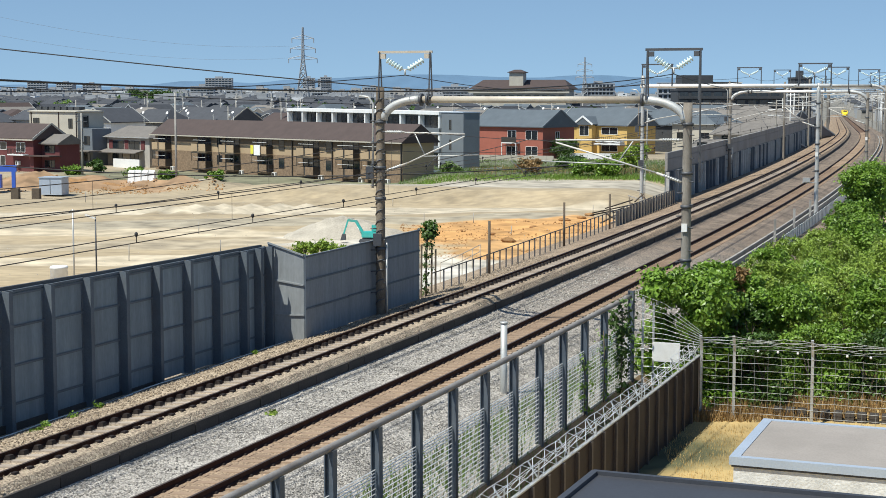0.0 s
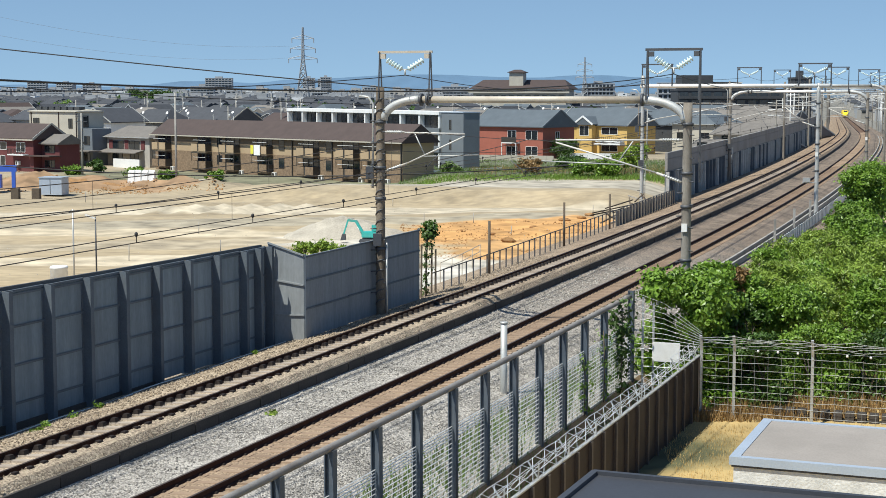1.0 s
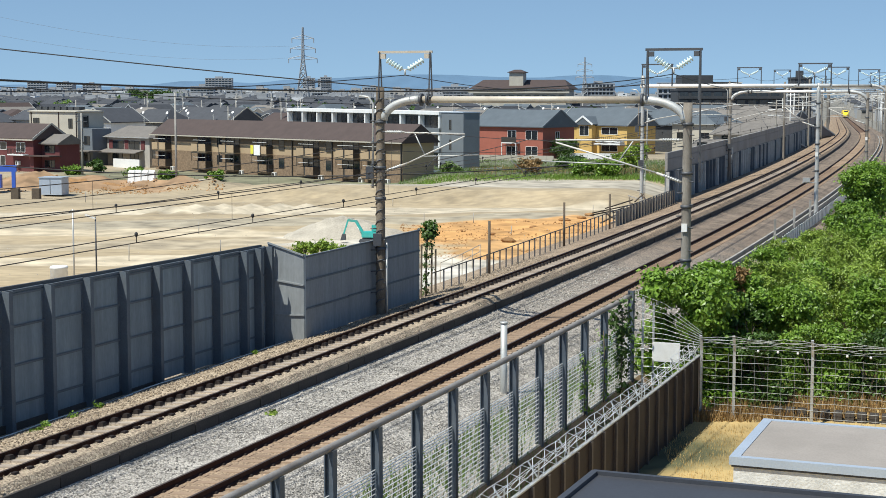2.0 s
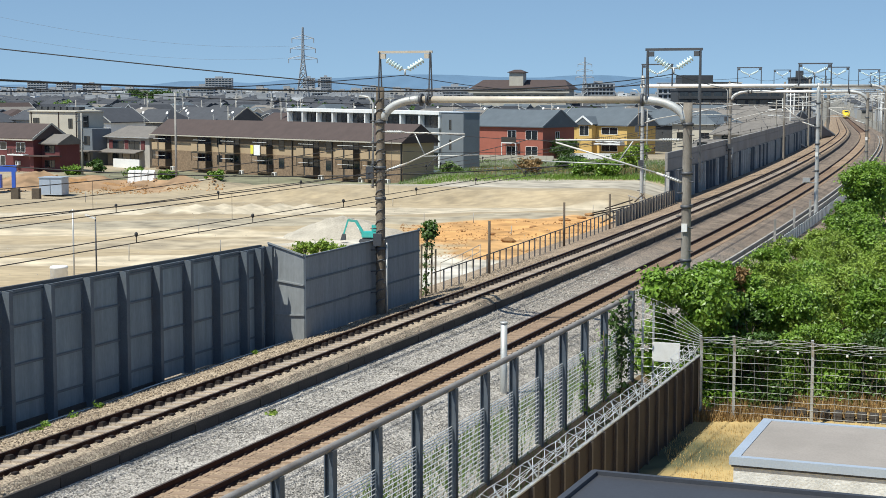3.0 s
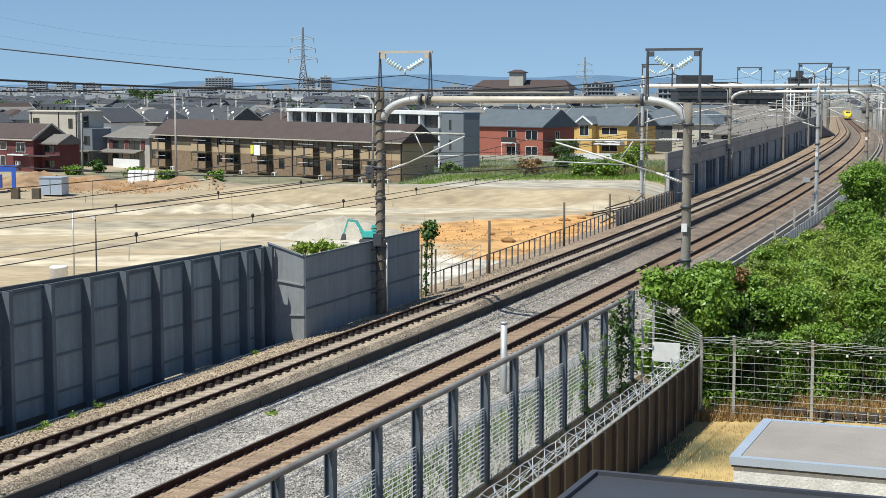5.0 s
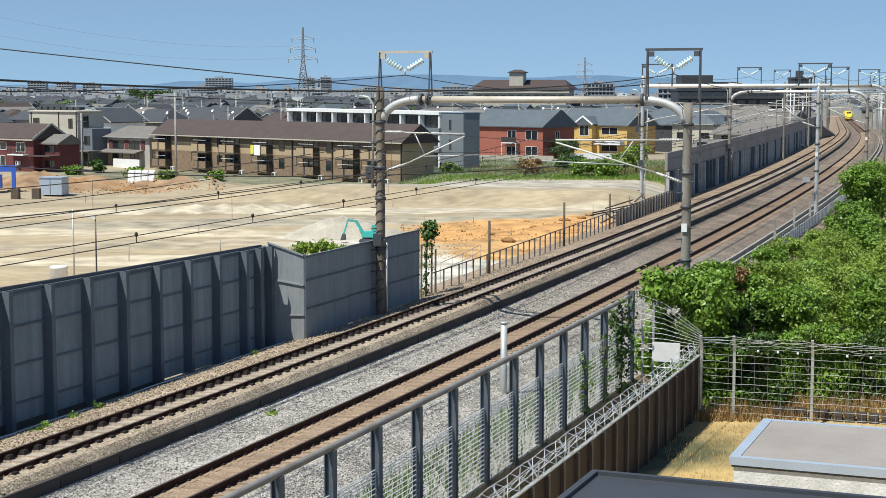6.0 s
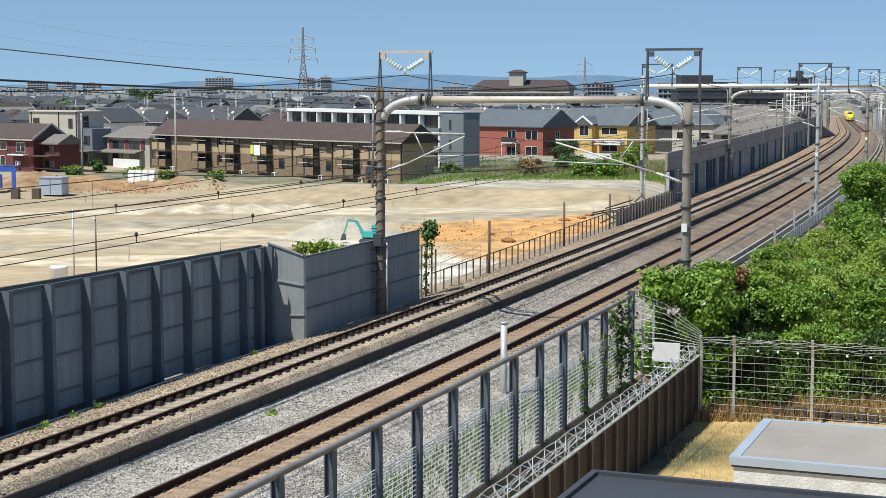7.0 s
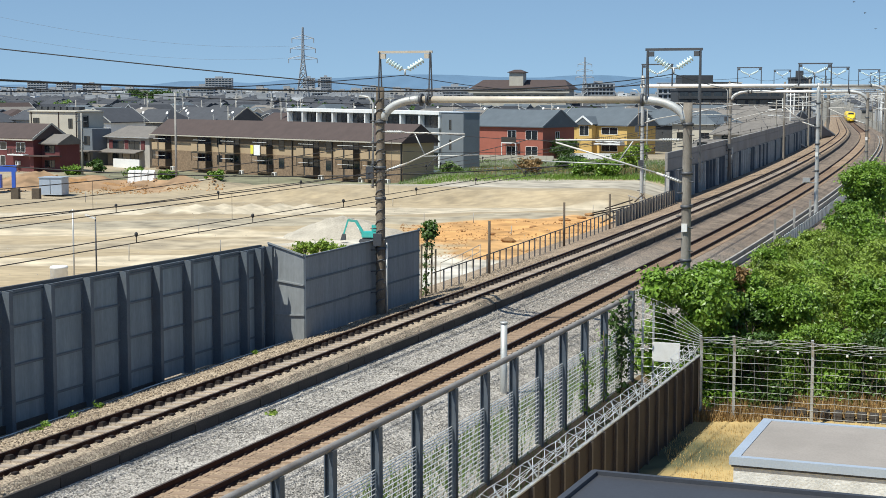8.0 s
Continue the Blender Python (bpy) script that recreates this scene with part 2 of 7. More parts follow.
WEED = leaf_mat("olive_weed", (0.125, 0.19, 0.045))
LEAF_DRY = leaf_mat("dry_tan_leaf", (0.32, 0.205, 0.085))
GRASS_DRY = leaf_mat("straw_grass", (0.55, 0.38, 0.15))
BARK = mat("grey_brown_bark", (0.12, 0.095, 0.07), 0.9, 0, 0.3, 3, 30, 0.4)
SOIL = mat("dry_brown_soil", (0.24, 0.165, 0.095), 0.95, 0, 0.25, 0.5, 8, 0.5, (0.12, 0.09, 0.05), 0.5)
WINDOW = glassy("dark_window_glass", (0.02, 0.025, 0.03), 0.08)


# ---- mesh helpers ----
def part(name, bm, material, parent=None, label=""):
    me = bpy.data.meshes.new(name)
    bm.to_mesh(me)
    bm.free()
    for m in material if isinstance(material, (list, tuple)) else (material,):
        me.materials.append(m)
    ob = new(name, me)
    ob.parent = parent
    if label:
        tagged(ob, label)
    return ob


def empty(name, m, label, category, group="", kind=""):
    e = new(name)
    e.matrix_basis = m
    return tagged(e, label, category, group, kind)


def box(bm, x0, x1, y0, y1, z0, z1, mi=0):
    v = [bm.verts.new((x, y, z)) for z in (z0, z1) for x, y in ((x0, y0), (x1, y0), (x1, y1), (x0, y1))]
    for f in ((3, 2, 1, 0), (4, 5, 6, 7), (0, 1, 5, 4), (1, 2, 6, 5), (2, 3, 7, 6), (3, 0, 4, 7)):
        bm.faces.new([v[i] for i in f]).material_index = mi
    return v


def hexa(bm, c, mi=0):
    """A block from eight corners: four below, four above, both counter-clockwise."""
    v = [bm.verts.new(p) for p in c]
    for f in ((3, 2, 1, 0), (4, 5, 6, 7), (0, 1, 5, 4), (1, 2, 6, 5), (2, 3, 7, 6), (3, 0, 4, 7)):
        bm.faces.new([v[i] for i in f]).material_index = mi


def tube(bm, pts, r, n=6, mi=0, caps=True, r_end=None, smooth=True):
    """A round bar along a polyline."""
    pts = [Vector(p) for p in pts]
    rings = []
    side = None
    for i, p in enumerate(pts):
        d = (pts[min(i + 1, len(pts) - 1)] - pts[max(i - 1, 0)]).normalized()
        if side is None:
            side = d.cross(Vector((0, 0, 1)) if abs(d.z) < 0.9 else Vector((1, 0, 0))).normalized()
        side = (side - d * side.dot(d)).normalized()
        up = side.cross(d)
        rr = r if r_end is None else r + (r_end - r) * i / (len(pts) - 1)
        rings.append([bm.verts.new(p + (side * math.cos(a) + up * math.sin(a)) * rr) for a in (2 * math.pi * k / n for k in range(n))])
    for a, b in zip(rings, rings[1:]):
        for k in range(n):
            f = bm.faces.new((a[k], b[k], b[(k + 1) % n], a[(k + 1) % n]))
            f.material_index, f.smooth = mi, smooth and n > 4
    if caps:
        bm.faces.new(rings[0]).material_index = mi
        bm.faces.new(rings[-1][::-1]).material_index = mi


def bar(bm, a, b, w, h, mi=0):
    """A square bar from a to b, w wide and h deep."""
    a, b = Vector(a), Vector(b)
    d = (b - a).normalized()
    s = d.cross(Vector((0, 0, 1)) if abs(d.z) < 0.95 else Vector((0, 1, 0))).normalized()
    u = s.cross(d)
    c = [p + s * (w / 2 * i) + u * (h / 2 * j) for p in (a, b) for i, j in ((-1, -1), (1, -1), (1, 1), (-1, 1))]
    hexa(bm, c, mi)


def lathe(bm, a, axis, prof, n=10, mi=0):
    """A turned body: prof is (distance along axis, radius)."""
    a, axis = Vector(a), Vector(axis).normalized()
    s = axis.cross(Vector((0, 0, 1)) if abs(axis.z) < 0.9 else Vector((1, 0, 0))).normalized()
    u = axis.cross(s)
    rings = [[bm.verts.new(a + axis * d + (s * math.cos(t) + u * math.sin(t)) * r) for t in (2 * math.pi * k / n for k in range(n))] for d, r in prof]
    for p, q in zip(rings, rings[1:]):
        for k in range(n):
            f = bm.faces.new((p[k], p[(k + 1) % n], q[(k + 1) % n], q[k]))
            f.smooth, f.material_index = True, mi
    bm.faces.new(rings[0][::-1]).material_index = mi
    bm.faces.new(rings[-1]).material_index = mi


# ---- the line: a left-hand curve of 2500 m radius that runs out into a straight ----
X0, Y0, TH0, CURVE, S_END = -5.591, 40.0, 1.1941, 0.0004, 330.0
WIDE, RAISED, CANT = 4.29, 0.6, 0.114


def centre(s):
    th = TH0 + CURVE * min(s, S_END)
    x = X0 + (math.sin(th) - math.sin(TH0)) / CURVE
    y = Y0 - (math.cos(th) - math.cos(TH0)) / CURVE
    e = max(s - S_END, 0.0)
    return x + math.cos(th) * e, y + math.sin(th) * e, th


def rise(s):
    if s < 150:
        return 0.0056 * s
    if s < 350:
        u = s - 150
        return 0.84 + 0.0056 * u - 0.0146 * u * u / 400
    return 0.5 - 0.009 * (s - 350)


def T(s, o, z=0.0):
    """The place s metres along the near track, o metres to its right and z over its rails."""
    x, y, th = centre(s)
    return Vector((x + math.sin(th) * o, y - math.cos(th) * o, rise(s) + z))


def TM(s, o, z=0.0):
    """The pose there: x to the right of the line, y along it."""
    th = centre(s)[2]
    return Matrix.Translation(T(s, o, z)) @ Matrix.Rotation(th - math.pi / 2, 4, "Z")


def steps(s0, s1, near=2.0, far=12.0):
    out, s = [], s0
    while s < s1:
        out.append(s)
        s += near if s < 140 else far
    return out + [s1]


def sweep(bm, prof, s0, s1, mi=None, closed=False, near=2.0, far=12.0, cap=True):
    """A profile of (offset, height) drawn along the line."""
    rows = [[bm.verts.new(T(s, o, z)) for o, z in prof] for s in steps(s0, s1, near, far)]
    n = len(prof)
    for a, b in zip(rows, rows[1:]):
        for k in range(n if closed else n - 1):
            f = bm.faces.new((a[k], b[k], b[(k + 1) % n], a[(k + 1) % n]))
            f.material_index = mi[k] if mi else 0
    if closed and cap:
        bm.faces.new(rows[0])
        bm.faces.new(rows[-1][::-1])


def along(x, y):
    """Distance along the line and offset from it of a place."""
    s = 0.0
    for _ in range(12):
        cx, cy, th = centre(s)
        s += (x - cx) * math.cos(th) + (y - cy) * math.sin(th)
    cx, cy, th = centre(s)
    return s, (x - cx) * math.sin(th) - (y - cy) * math.cos(th)


# ---- ground ----
FIELD = -3.0


def plain(x, y):
    """The level of the plain, which falls away under the straight of the line."""
    t = min(max((y - 330) / 770, 0.0), 1.0)
    u = min(max((x - 60) / 70, 0.0), 1.0)
    return FIELD - 6.0 * t * t * (3 - 2 * t) * u * u * (3 - 2 * u)


def smooth(a, b, x):
    t = min(max((x - a) / (b - a), 0.0), 1.0)
    return t * t * (3 - 2 * t)


def ground_z(x, y):
    s, o = along(x, y)
    z = plain(x, y)
    if o > 0:
        z += smooth(2, 7, o) * 1.0 * (1 - smooth(250, 400, s))
        # the bank beside the line behind the cross fence
        z += smooth(20, 26, s) * (1 - smooth(190, 260, s)) * smooth(7, 11, o) * (1 - smooth(22, 34, o)) * 0.9
    if o < -16:
        k = smooth(-16, -24, o)
        z += k * 0.10 * noise.noise((x * 0.16, y * 0.16, 0))
        z += k * 0.35 * noise.noise((x * 0.035, y * 0.05, 3.0))
        # spoil heaps along the far edge and beside the digger
        for hx, hy, hr, hh in ((-50, 203, 5, 1.3), (-45, 205, 4, 1.2), (-37.5, 204, 4, 1.2), (-56, 206, 5, 1.4), (-33.5, 204, 3, 1.0),
                               (-31, 200, 3.5, 1.2), (-27, 203, 3, 0.9)):
            q = ((x - hx) ** 2 + (y - hy) ** 2) / hr ** 2
            if q < 6:
                z += hh * math.exp(-q) * (1 + 0.7 * noise.noise((x * 0.45, y * 0.45, 1)) + 0.4 * noise.noise((x * 1.3, y * 1.3, 4)))
        # churned clay
        q = math.hypot(x - 9, y - 141) / 19
        if q < 1:
            z += (1 - q) * (0.55 * noise.noise((x * 0.28, y * 0.28, 9)) + 0.3 * noise.noise((x * 0.7, y * 0.7, 2)))
        # ridges left by the blade of a machine
        if -32 < x < -12 and 160 < y < 176:
            z += 0.5 * smooth(160, 164, y) * (1 - smooth(170, 176, y)) * max(0.0, math.sin(x * 2.1 + y * 0.9))
        # the low shelf in front of the weeds
        z += k * 1.7 * smooth(174, 177.5, y + 0.25 * x) * smooth(-34, -20, x) * (1 - smooth(30, 60, x)) * (1 - (1 - smooth(-8, 2, x)) * smooth(188, 197, y)) * (1 - 0.9 * smooth(205, 262, y))
    return z


def axis_steps(a, b, fine_a, fine_b, fine, grow=1.35):
    xs, x = [], fine_a
    while x < fine_b:
        xs.append(x)
        x += fine
    xs.append(fine_b)
    d, x = fine, fine_b
    while x < b:
        d *= grow
        x = min(x + d, b)
        xs.append(x)
    d, x = fine, fine_a
    while x > a:
        d *= grow
        x = max(x - d, a)
        xs.insert(0, x)
    return xs


def make_ground():
    xs = axis_steps(-4500, 4500, -75, 75, 1.5)
    ys = axis_steps(-500, 4900, -10, 225, 1.5)
    bm = bmesh.new()
    grid = [[bm.verts.new((x, y, ground_z(x, y))) for x in xs] for y in ys]
    for a, b in zip(grid, grid[1:]):
        for k in range(len(xs) - 1):
            bm.faces.new((a[k], a[k + 1], b[k + 1], b[k])).smooth = True
    m = patched((0.42, 0.327, 0.2), [
        (9, 143, 18, 11, 42, (0.60, 0.31, 0.09)),
        (-9.2, 134, 6.5, 6.5, 0, (0.56, 0.51, 0.43), 0.4),
        (-24, 118, 26, 3.2, 14, (0.60, 0.50, 0.35), 1.2),
        (-14, 166, 34, 4.5, 4, (0.60, 0.51, 0.37), 1.2),
        (-34, 142, 24, 5, -6, (0.58, 0.48, 0.33), 1.4),
        (8, 189, 34, 7.5, -10, (0.46, 0.41, 0.325), 0.5),
        (-20, 152, 30, 5, 12, (0.40, 0.34, 0.24)),
        (-30, 128, 22, 4, 20, (0.43, 0.35, 0.235)),
        (4, 118, 6, 5, 30, (0.60, 0.55, 0.46)),
        (0.5, 106, 4, 8, 0, (0.62, 0.58, 0.51), 0.4),
        (9, 126, 9, 10, -10, (0.55, 0.31, 0.11)),
        (-46, 205, 18, 7, 0, (0.36, 0.20, 0.085)),
        (16, 245, 40, 46, -6, (0.115, 0.14, 0.05), 0.5),
        (-36, 232, 28, 18, -40, (0.17, 0.165, 0.075), 0.7),
        (18, 60, 20, 70, -20, (0.10, 0.10, 0.05)),
        (15, 40, 12, 26, -20, (0.46, 0.33, 0.14)),
        (0, 2900, 4500, 2648, 0, (0.20, 0.19, 0.165), 0.03),
    ], "construction_soil")
    tagged(part("ground", bm, m), "pale sandy construction field with orange soil patches", "ground", kind="structure")


def make_trackbed():
    # embankment with ballast: the far track lies higher behind a low retaining wall
    bm = bmesh.new()
    prof = [(-10.2, FIELD - 1.6), (-9.2, -0.25), (-8.0, -0.12), (-7.2, 0.10), (-6.3, 0.26), (-5.6, 0.33), (-5.02, 0.31), (-3.62, 0.40), (-3.44, 0.47), (-3.38, 0.57), (-3.05, 0.52), (-2.86, 0.32)]
    sweep(bm, prof, -60, 1000, [0, 0, 0, 0, 0, 0, 0, 0, 0, 0, 0])
    tagged(part("far_trackbed", bm, BALLAST_BROWN), "raised bed of brown crushed stone ballast", "ballast", kind="structure")
    bm = bmesh.new()
    prof = [(-2.72, 0.02), (-2.25, -0.12), (-1.3, -0.21), (-0.75, -0.25), (0.75, -0.17), (1.15, -0.13), (1.5, -0.15), (2.0, -0.25), (2.9, -0.55), (4.4, -0.72), (5.6, -1.0), (6.6, -1.9), (8.6, FIELD - 1.0)]
    sweep(bm, prof, -60, 1000, [0, 0, 0, 1, 1, 0, 0, 0, 0, 0, 3, 3])
    tagged(part("near_trackbed", bm, [BALLAST, BALLAST_RUST, BALLAST_BROWN, SOIL]), "bed of pale grey crushed stone ballast", "ballast", kind="structure")
    # blocks of the retaining wall between the tracks
    wall = empty("retaining_wall", pose(0, 0, 0), "low concrete wall between the two tracks, shade in its dark colour", "wall", kind="structure")
    s = -14.0
    while s < 900:
        ln = 1.3 if s < 110 else 20.0
        bm = bmesh.new()
        w = random.uniform(-0.02, 0.02)
        hexa(bm, [T(s + 0.015, -2.86 + w, -0.7), T(s + 0.015, -2.72 + w, -0.7), T(s + ln - 0.015, -2.72 + w, -0.7), T(s + ln - 0.015, -2.86 + w, -0.7),
                  T(s + 0.015, -2.86 + w, 0.33), T(s + 0.015, -2.74 + w, 0.33 + w), T(s + ln - 0.015, -2.74 + w, 0.33 + w), T(s + ln - 0.015, -2.86 + w, 0.33)])
        part("wall_block", bm, CONC_DARK, wall)
        s += ln


def loose_stones(name, zones, count, material, label, seed):
    """Single stones lying on the bed: zones are (o0, z0, o1, z1) across the line."""
    rng = np.random.default_rng(seed)
    octa = np.array(((1, 0, 0), (-1, 0, 0), (0, 1, 0), (0, -1, 0), (0, 0, 1), (0, 0, -1)), float)
    tri = np.array(((0, 2, 4), (2, 1, 4), (1, 3, 4), (3, 0, 4), (2, 0, 5), (1, 2, 5), (3, 1, 5), (0, 3, 5)))
    wide = np.array([q[2] - q[0] for q in zones])
    pick = rng.choice(len(zones), count, p=wide / wide.sum())
    vs, fs = [], []
    for k in range(count):
        o0, z0, o1, z1 = zones[pick[k]]
        f = rng.random()
        s = -14 + 62 * rng.random() ** 1.25
        p = T(s, o0 + (o1 - o0) * f, z0 + (z1 - z0) * f)
        a = rng.random() * 6.28
        c, d = math.cos(a), math.sin(a)
        v = octa * (rng.uniform(0.02, 0.048, 3) * (1, 1, 0.75)) + rng.normal(0, 0.009, (6, 3))
        v = v @ np.array(((c, -d, 0), (d, c, 0), (0, 0, 1))) + np.array((p.x, p.y, p.z + 0.012))
        vs.append(v)
        fs.append(tri + 6 * k)
    me = bpy.data.meshes.new(name)
    me.from_pydata(np.concatenate(vs).tolist(), [], np.concatenate(fs).tolist())
    me.materials.append(material)
    tagged(new(name, me), label, "stones", kind="stuff")


def make_stones():
    grey = mat("grey_stone", (0.37, 0.345, 0.31), 0.9, 0, 0.5, 2, 40, 0.3, vary=0.7, spec=0.2)
    tan = mat("tan_stone", (0.31, 0.25, 0.185), 0.9, 0, 0.5, 2, 40, 0.3, vary=0.7, spec=0.2)
    loose_stones("grey_stones", [(-2.7, 0.01, -2.25, -0.12), (-2.25, -0.12, -1.3, -0.21), (1.25, -0.14, 2.0, -0.25), (2.0, -0.25, 2.9, -0.55), (2.9, -0.55, 4.4, -0.72)], 17000, grey, "loose grey crushed stones beside the near track", 4)
    loose_stones("tan_stones", [(-3.38, 0.57, -2.9, 0.37), (-3.6, 0.4, -3.4, 0.5), (-6.3, 0.26, -5.6, 0.33), (-7.2, 0.10, -6.3, 0.26), (-8.0, -0.12, -7.2, 0.10)], 13000, tan, "loose tan crushed stones round the far track", 5)


def rail(s0, s1, o, z):
    """A flat-bottomed rail: foot, web, head."""
    bm = bmesh.new()
    prof = [(o - 0.075, z - 0.2), (o - 0.075, z - 0.175), (o - 0.01, z - 0.135), (o - 0.01, z - 0.045), (o - 0.035, z - 0.03), (o - 0.035, z),
            (o + 0.035, z), (o + 0.035, z - 0.03), (o + 0.01, z - 0.045), (o + 0.01, z - 0.135), (o + 0.075, z - 0.175), (o + 0.075, z - 0.2)]
    sweep(bm, prof, s0, s1, [0, 0, 0, 0, 0, 1, 0, 0, 0, 0, 0, 0], True, near=4.0, far=10.0)
    return bm


def make_tracks():
    for name, o, z, lab in (("near_track", 0.0, 0.0, "rust-brown railway track with dark rails on sleepers"), ("far_track", -WIDE, RAISED, "railway track with dark rails and bolted sleepers")):
        tr = empty(name, pose(0, 0, 0), lab, "railway track", "two tracks of the line", "structure")
        for side in (-1, 1):
            part("rail", rail(-30, 990, o + side * 0.75, z + side * CANT / 2), [RAIL_RUST, RAIL_TOP], tr)
        # one sleeper: a waisted concrete block with the fastenings of both rails
        bm = bmesh.new()
        k = CANT / 1.5
        far = o < -1
        for x0, x1, zt in ((-1.2, -0.45, -0.185), (-0.45, 0.45, -0.2), (0.45, 1.2, -0.185)):
            w = 0.15 if abs(x0 + x1) > 0.5 else 0.14
            hexa(bm, [(x0, -w, -0.4), (x1, -w, -0.4), (x1, w, -0.4), (x0, w, -0.4),
                      (x0, -w + 0.02, zt + x0 * k), (x1, -w + 0.02, zt + x1 * k), (x1, w - 0.02, zt + x1 * k), (x0, w - 0.02, zt + x0 * k)])
        for side in (-1, 1):
            for dx in (-0.13, 0.13):
                g = 1.5 if far else 0.62
                x = side * 0.75 + dx * (1.4 if far else 0.9)
                zz = -0.185 + x * k
                hexa(bm, [(x - 0.07 * g, -0.08 * g, zz), (x + 0.07 * g, -0.08 * g, zz), (x + 0.07 * g, 0.08 * g, zz), (x - 0.07 * g, 0.08 * g, zz),
                          (x - 0.04 * g, -0.06 * g, zz + 0.08 * g), (x + 0.04 * g, -0.06 * g, zz + 0.08 * g), (x + 0.04 * g, 0.06 * g, zz + 0.08 * g), (x - 0.04 * g, 0.06 * g, zz + 0.08 * g)], 1)
        me = bpy.data.meshes.new("sleeper")
        bm.to_mesh(me)
        bm.free()
        me.materials.append(SLEEPER_GREY if far else SLEEPER)
        me.materials.append(FASTENER)
        s = -16.0
        count = 0
        joined = []
        while s < 330:
            if count < 290:
                ob = new("sleeper", me)
                ob.parent = tr
                ob.matrix_basis = TM(s, o + random.uniform(-0.015, 0.015), z)
            else:
                joined.append(TM(s, o, z))
            s += 0.6
            count += 1
        bm = bmesh.new()
        for m in joined:
            x0, x1 = -1.2, 1.2
            hexa(bm, [m @ Vector(p) for p in ((x0, -0.12, -0.3), (x1, -0.12, -0.3), (x1, 0.12, -0.3), (x0, 0.12, -0.3),
                                             (x0, -0.1, -0.165 + x0 * k), (x1, -0.1, -0.165 + x1 * k), (x1, 0.1, -0.165 + x1 * k), (x0, 0.1, -0.165 + x0 * k))])
        tagged(part("distant_sleepers", bm, SLEEPER, tr), kind="stuff")


# ---- walls and fences of the line ----
def panel_bay(tr, s0, s1, o, z0, z1, rails_at, gap=0.06, skin=None):
    """One bay of the sound wall: ribbed panels between posts."""
    m = TM(s0, o)
    ln = (T(s1, o) - T(s0, o)).length
    zs = [z0] + list(rails_at) + [z1]
    for a, b in zip(zs, zs[1:]):
        bm = bmesh.new()
        hexa(bm, [m @ Vector(p) for p in ((-0.05, gap, a + 0.02), (0.03, gap, a + 0.02), (0.03, ln - gap, a + 0.02), (-0.05, ln - gap, a + 0.02),
                                         (-0.05, gap, b - 0.02), (0.03, gap, b - 0.02), (0.03, ln - gap, b - 0.02), (-0.05, ln - gap, b - 0.02))])
        part("panel", bm, skin or NOISE_PANEL, tr)
    bm = bmesh.new()
    for z in rails_at + [z1 - 0.05]:
        hexa(bm, [m @ Vector(p) for p in ((0.0, gap, z - 0.035), (0.075, gap, z - 0.035), (0.075, ln - gap, z - 0.035), (0.0, ln - gap, z - 0.035),
                                         (0.0, gap, z + 0.035), (0.075, gap, z + 0.035), (0.075, ln - gap, z + 0.035), (0.0, ln - gap, z + 0.035))])
    part("crossbar", bm, NOISE_POST, tr)
    if gap < 0.02:
        return
    # dark joint strips at both ends
    bm = bmesh.new()
    for y in (gap + 0.05, ln - gap - 0.05):
        hexa(bm, [m @ Vector(p) for p in ((0.028, y - 0.045, z0), (0.048, y - 0.045, z0), (0.048, y + 0.045, z0), (0.028, y + 0.045, z0),
                                         (0.028, y - 0.045, z1 - 0.1), (0.048, y - 0.045, z1 - 0.1), (0.048, y + 0.045, z1 - 0.1), (0.028, y + 0.045, z1 - 0.1))])
    part("joint_strip", bm, NOISE_POST, tr)


def h_post(s, o, z0, z1, tr, depth=0.34, material=None):
    """An I-section post whose flange stands out towards the track."""
    m = TM(s, o)
    bm = bmesh.new()
    for x0, x1, y0, y1 in ((-0.08, -0.05, -0.1, 0.1), (-0.05, depth - 0.02, -0.09, -0.066), (depth - 0.02, depth, -0.09, 0.09)):
        hexa(bm, [m @ Vector(p) for p in ((x0, y0, z0), (x1, y0, z0), (x1, y1, z0), (x0, y1, z0), (x0, y0, z1), (x1, y0, z1), (x1, y1, z1), (x0, y1, z1))])
    part("post", bm, material or NOISE_POST, tr)


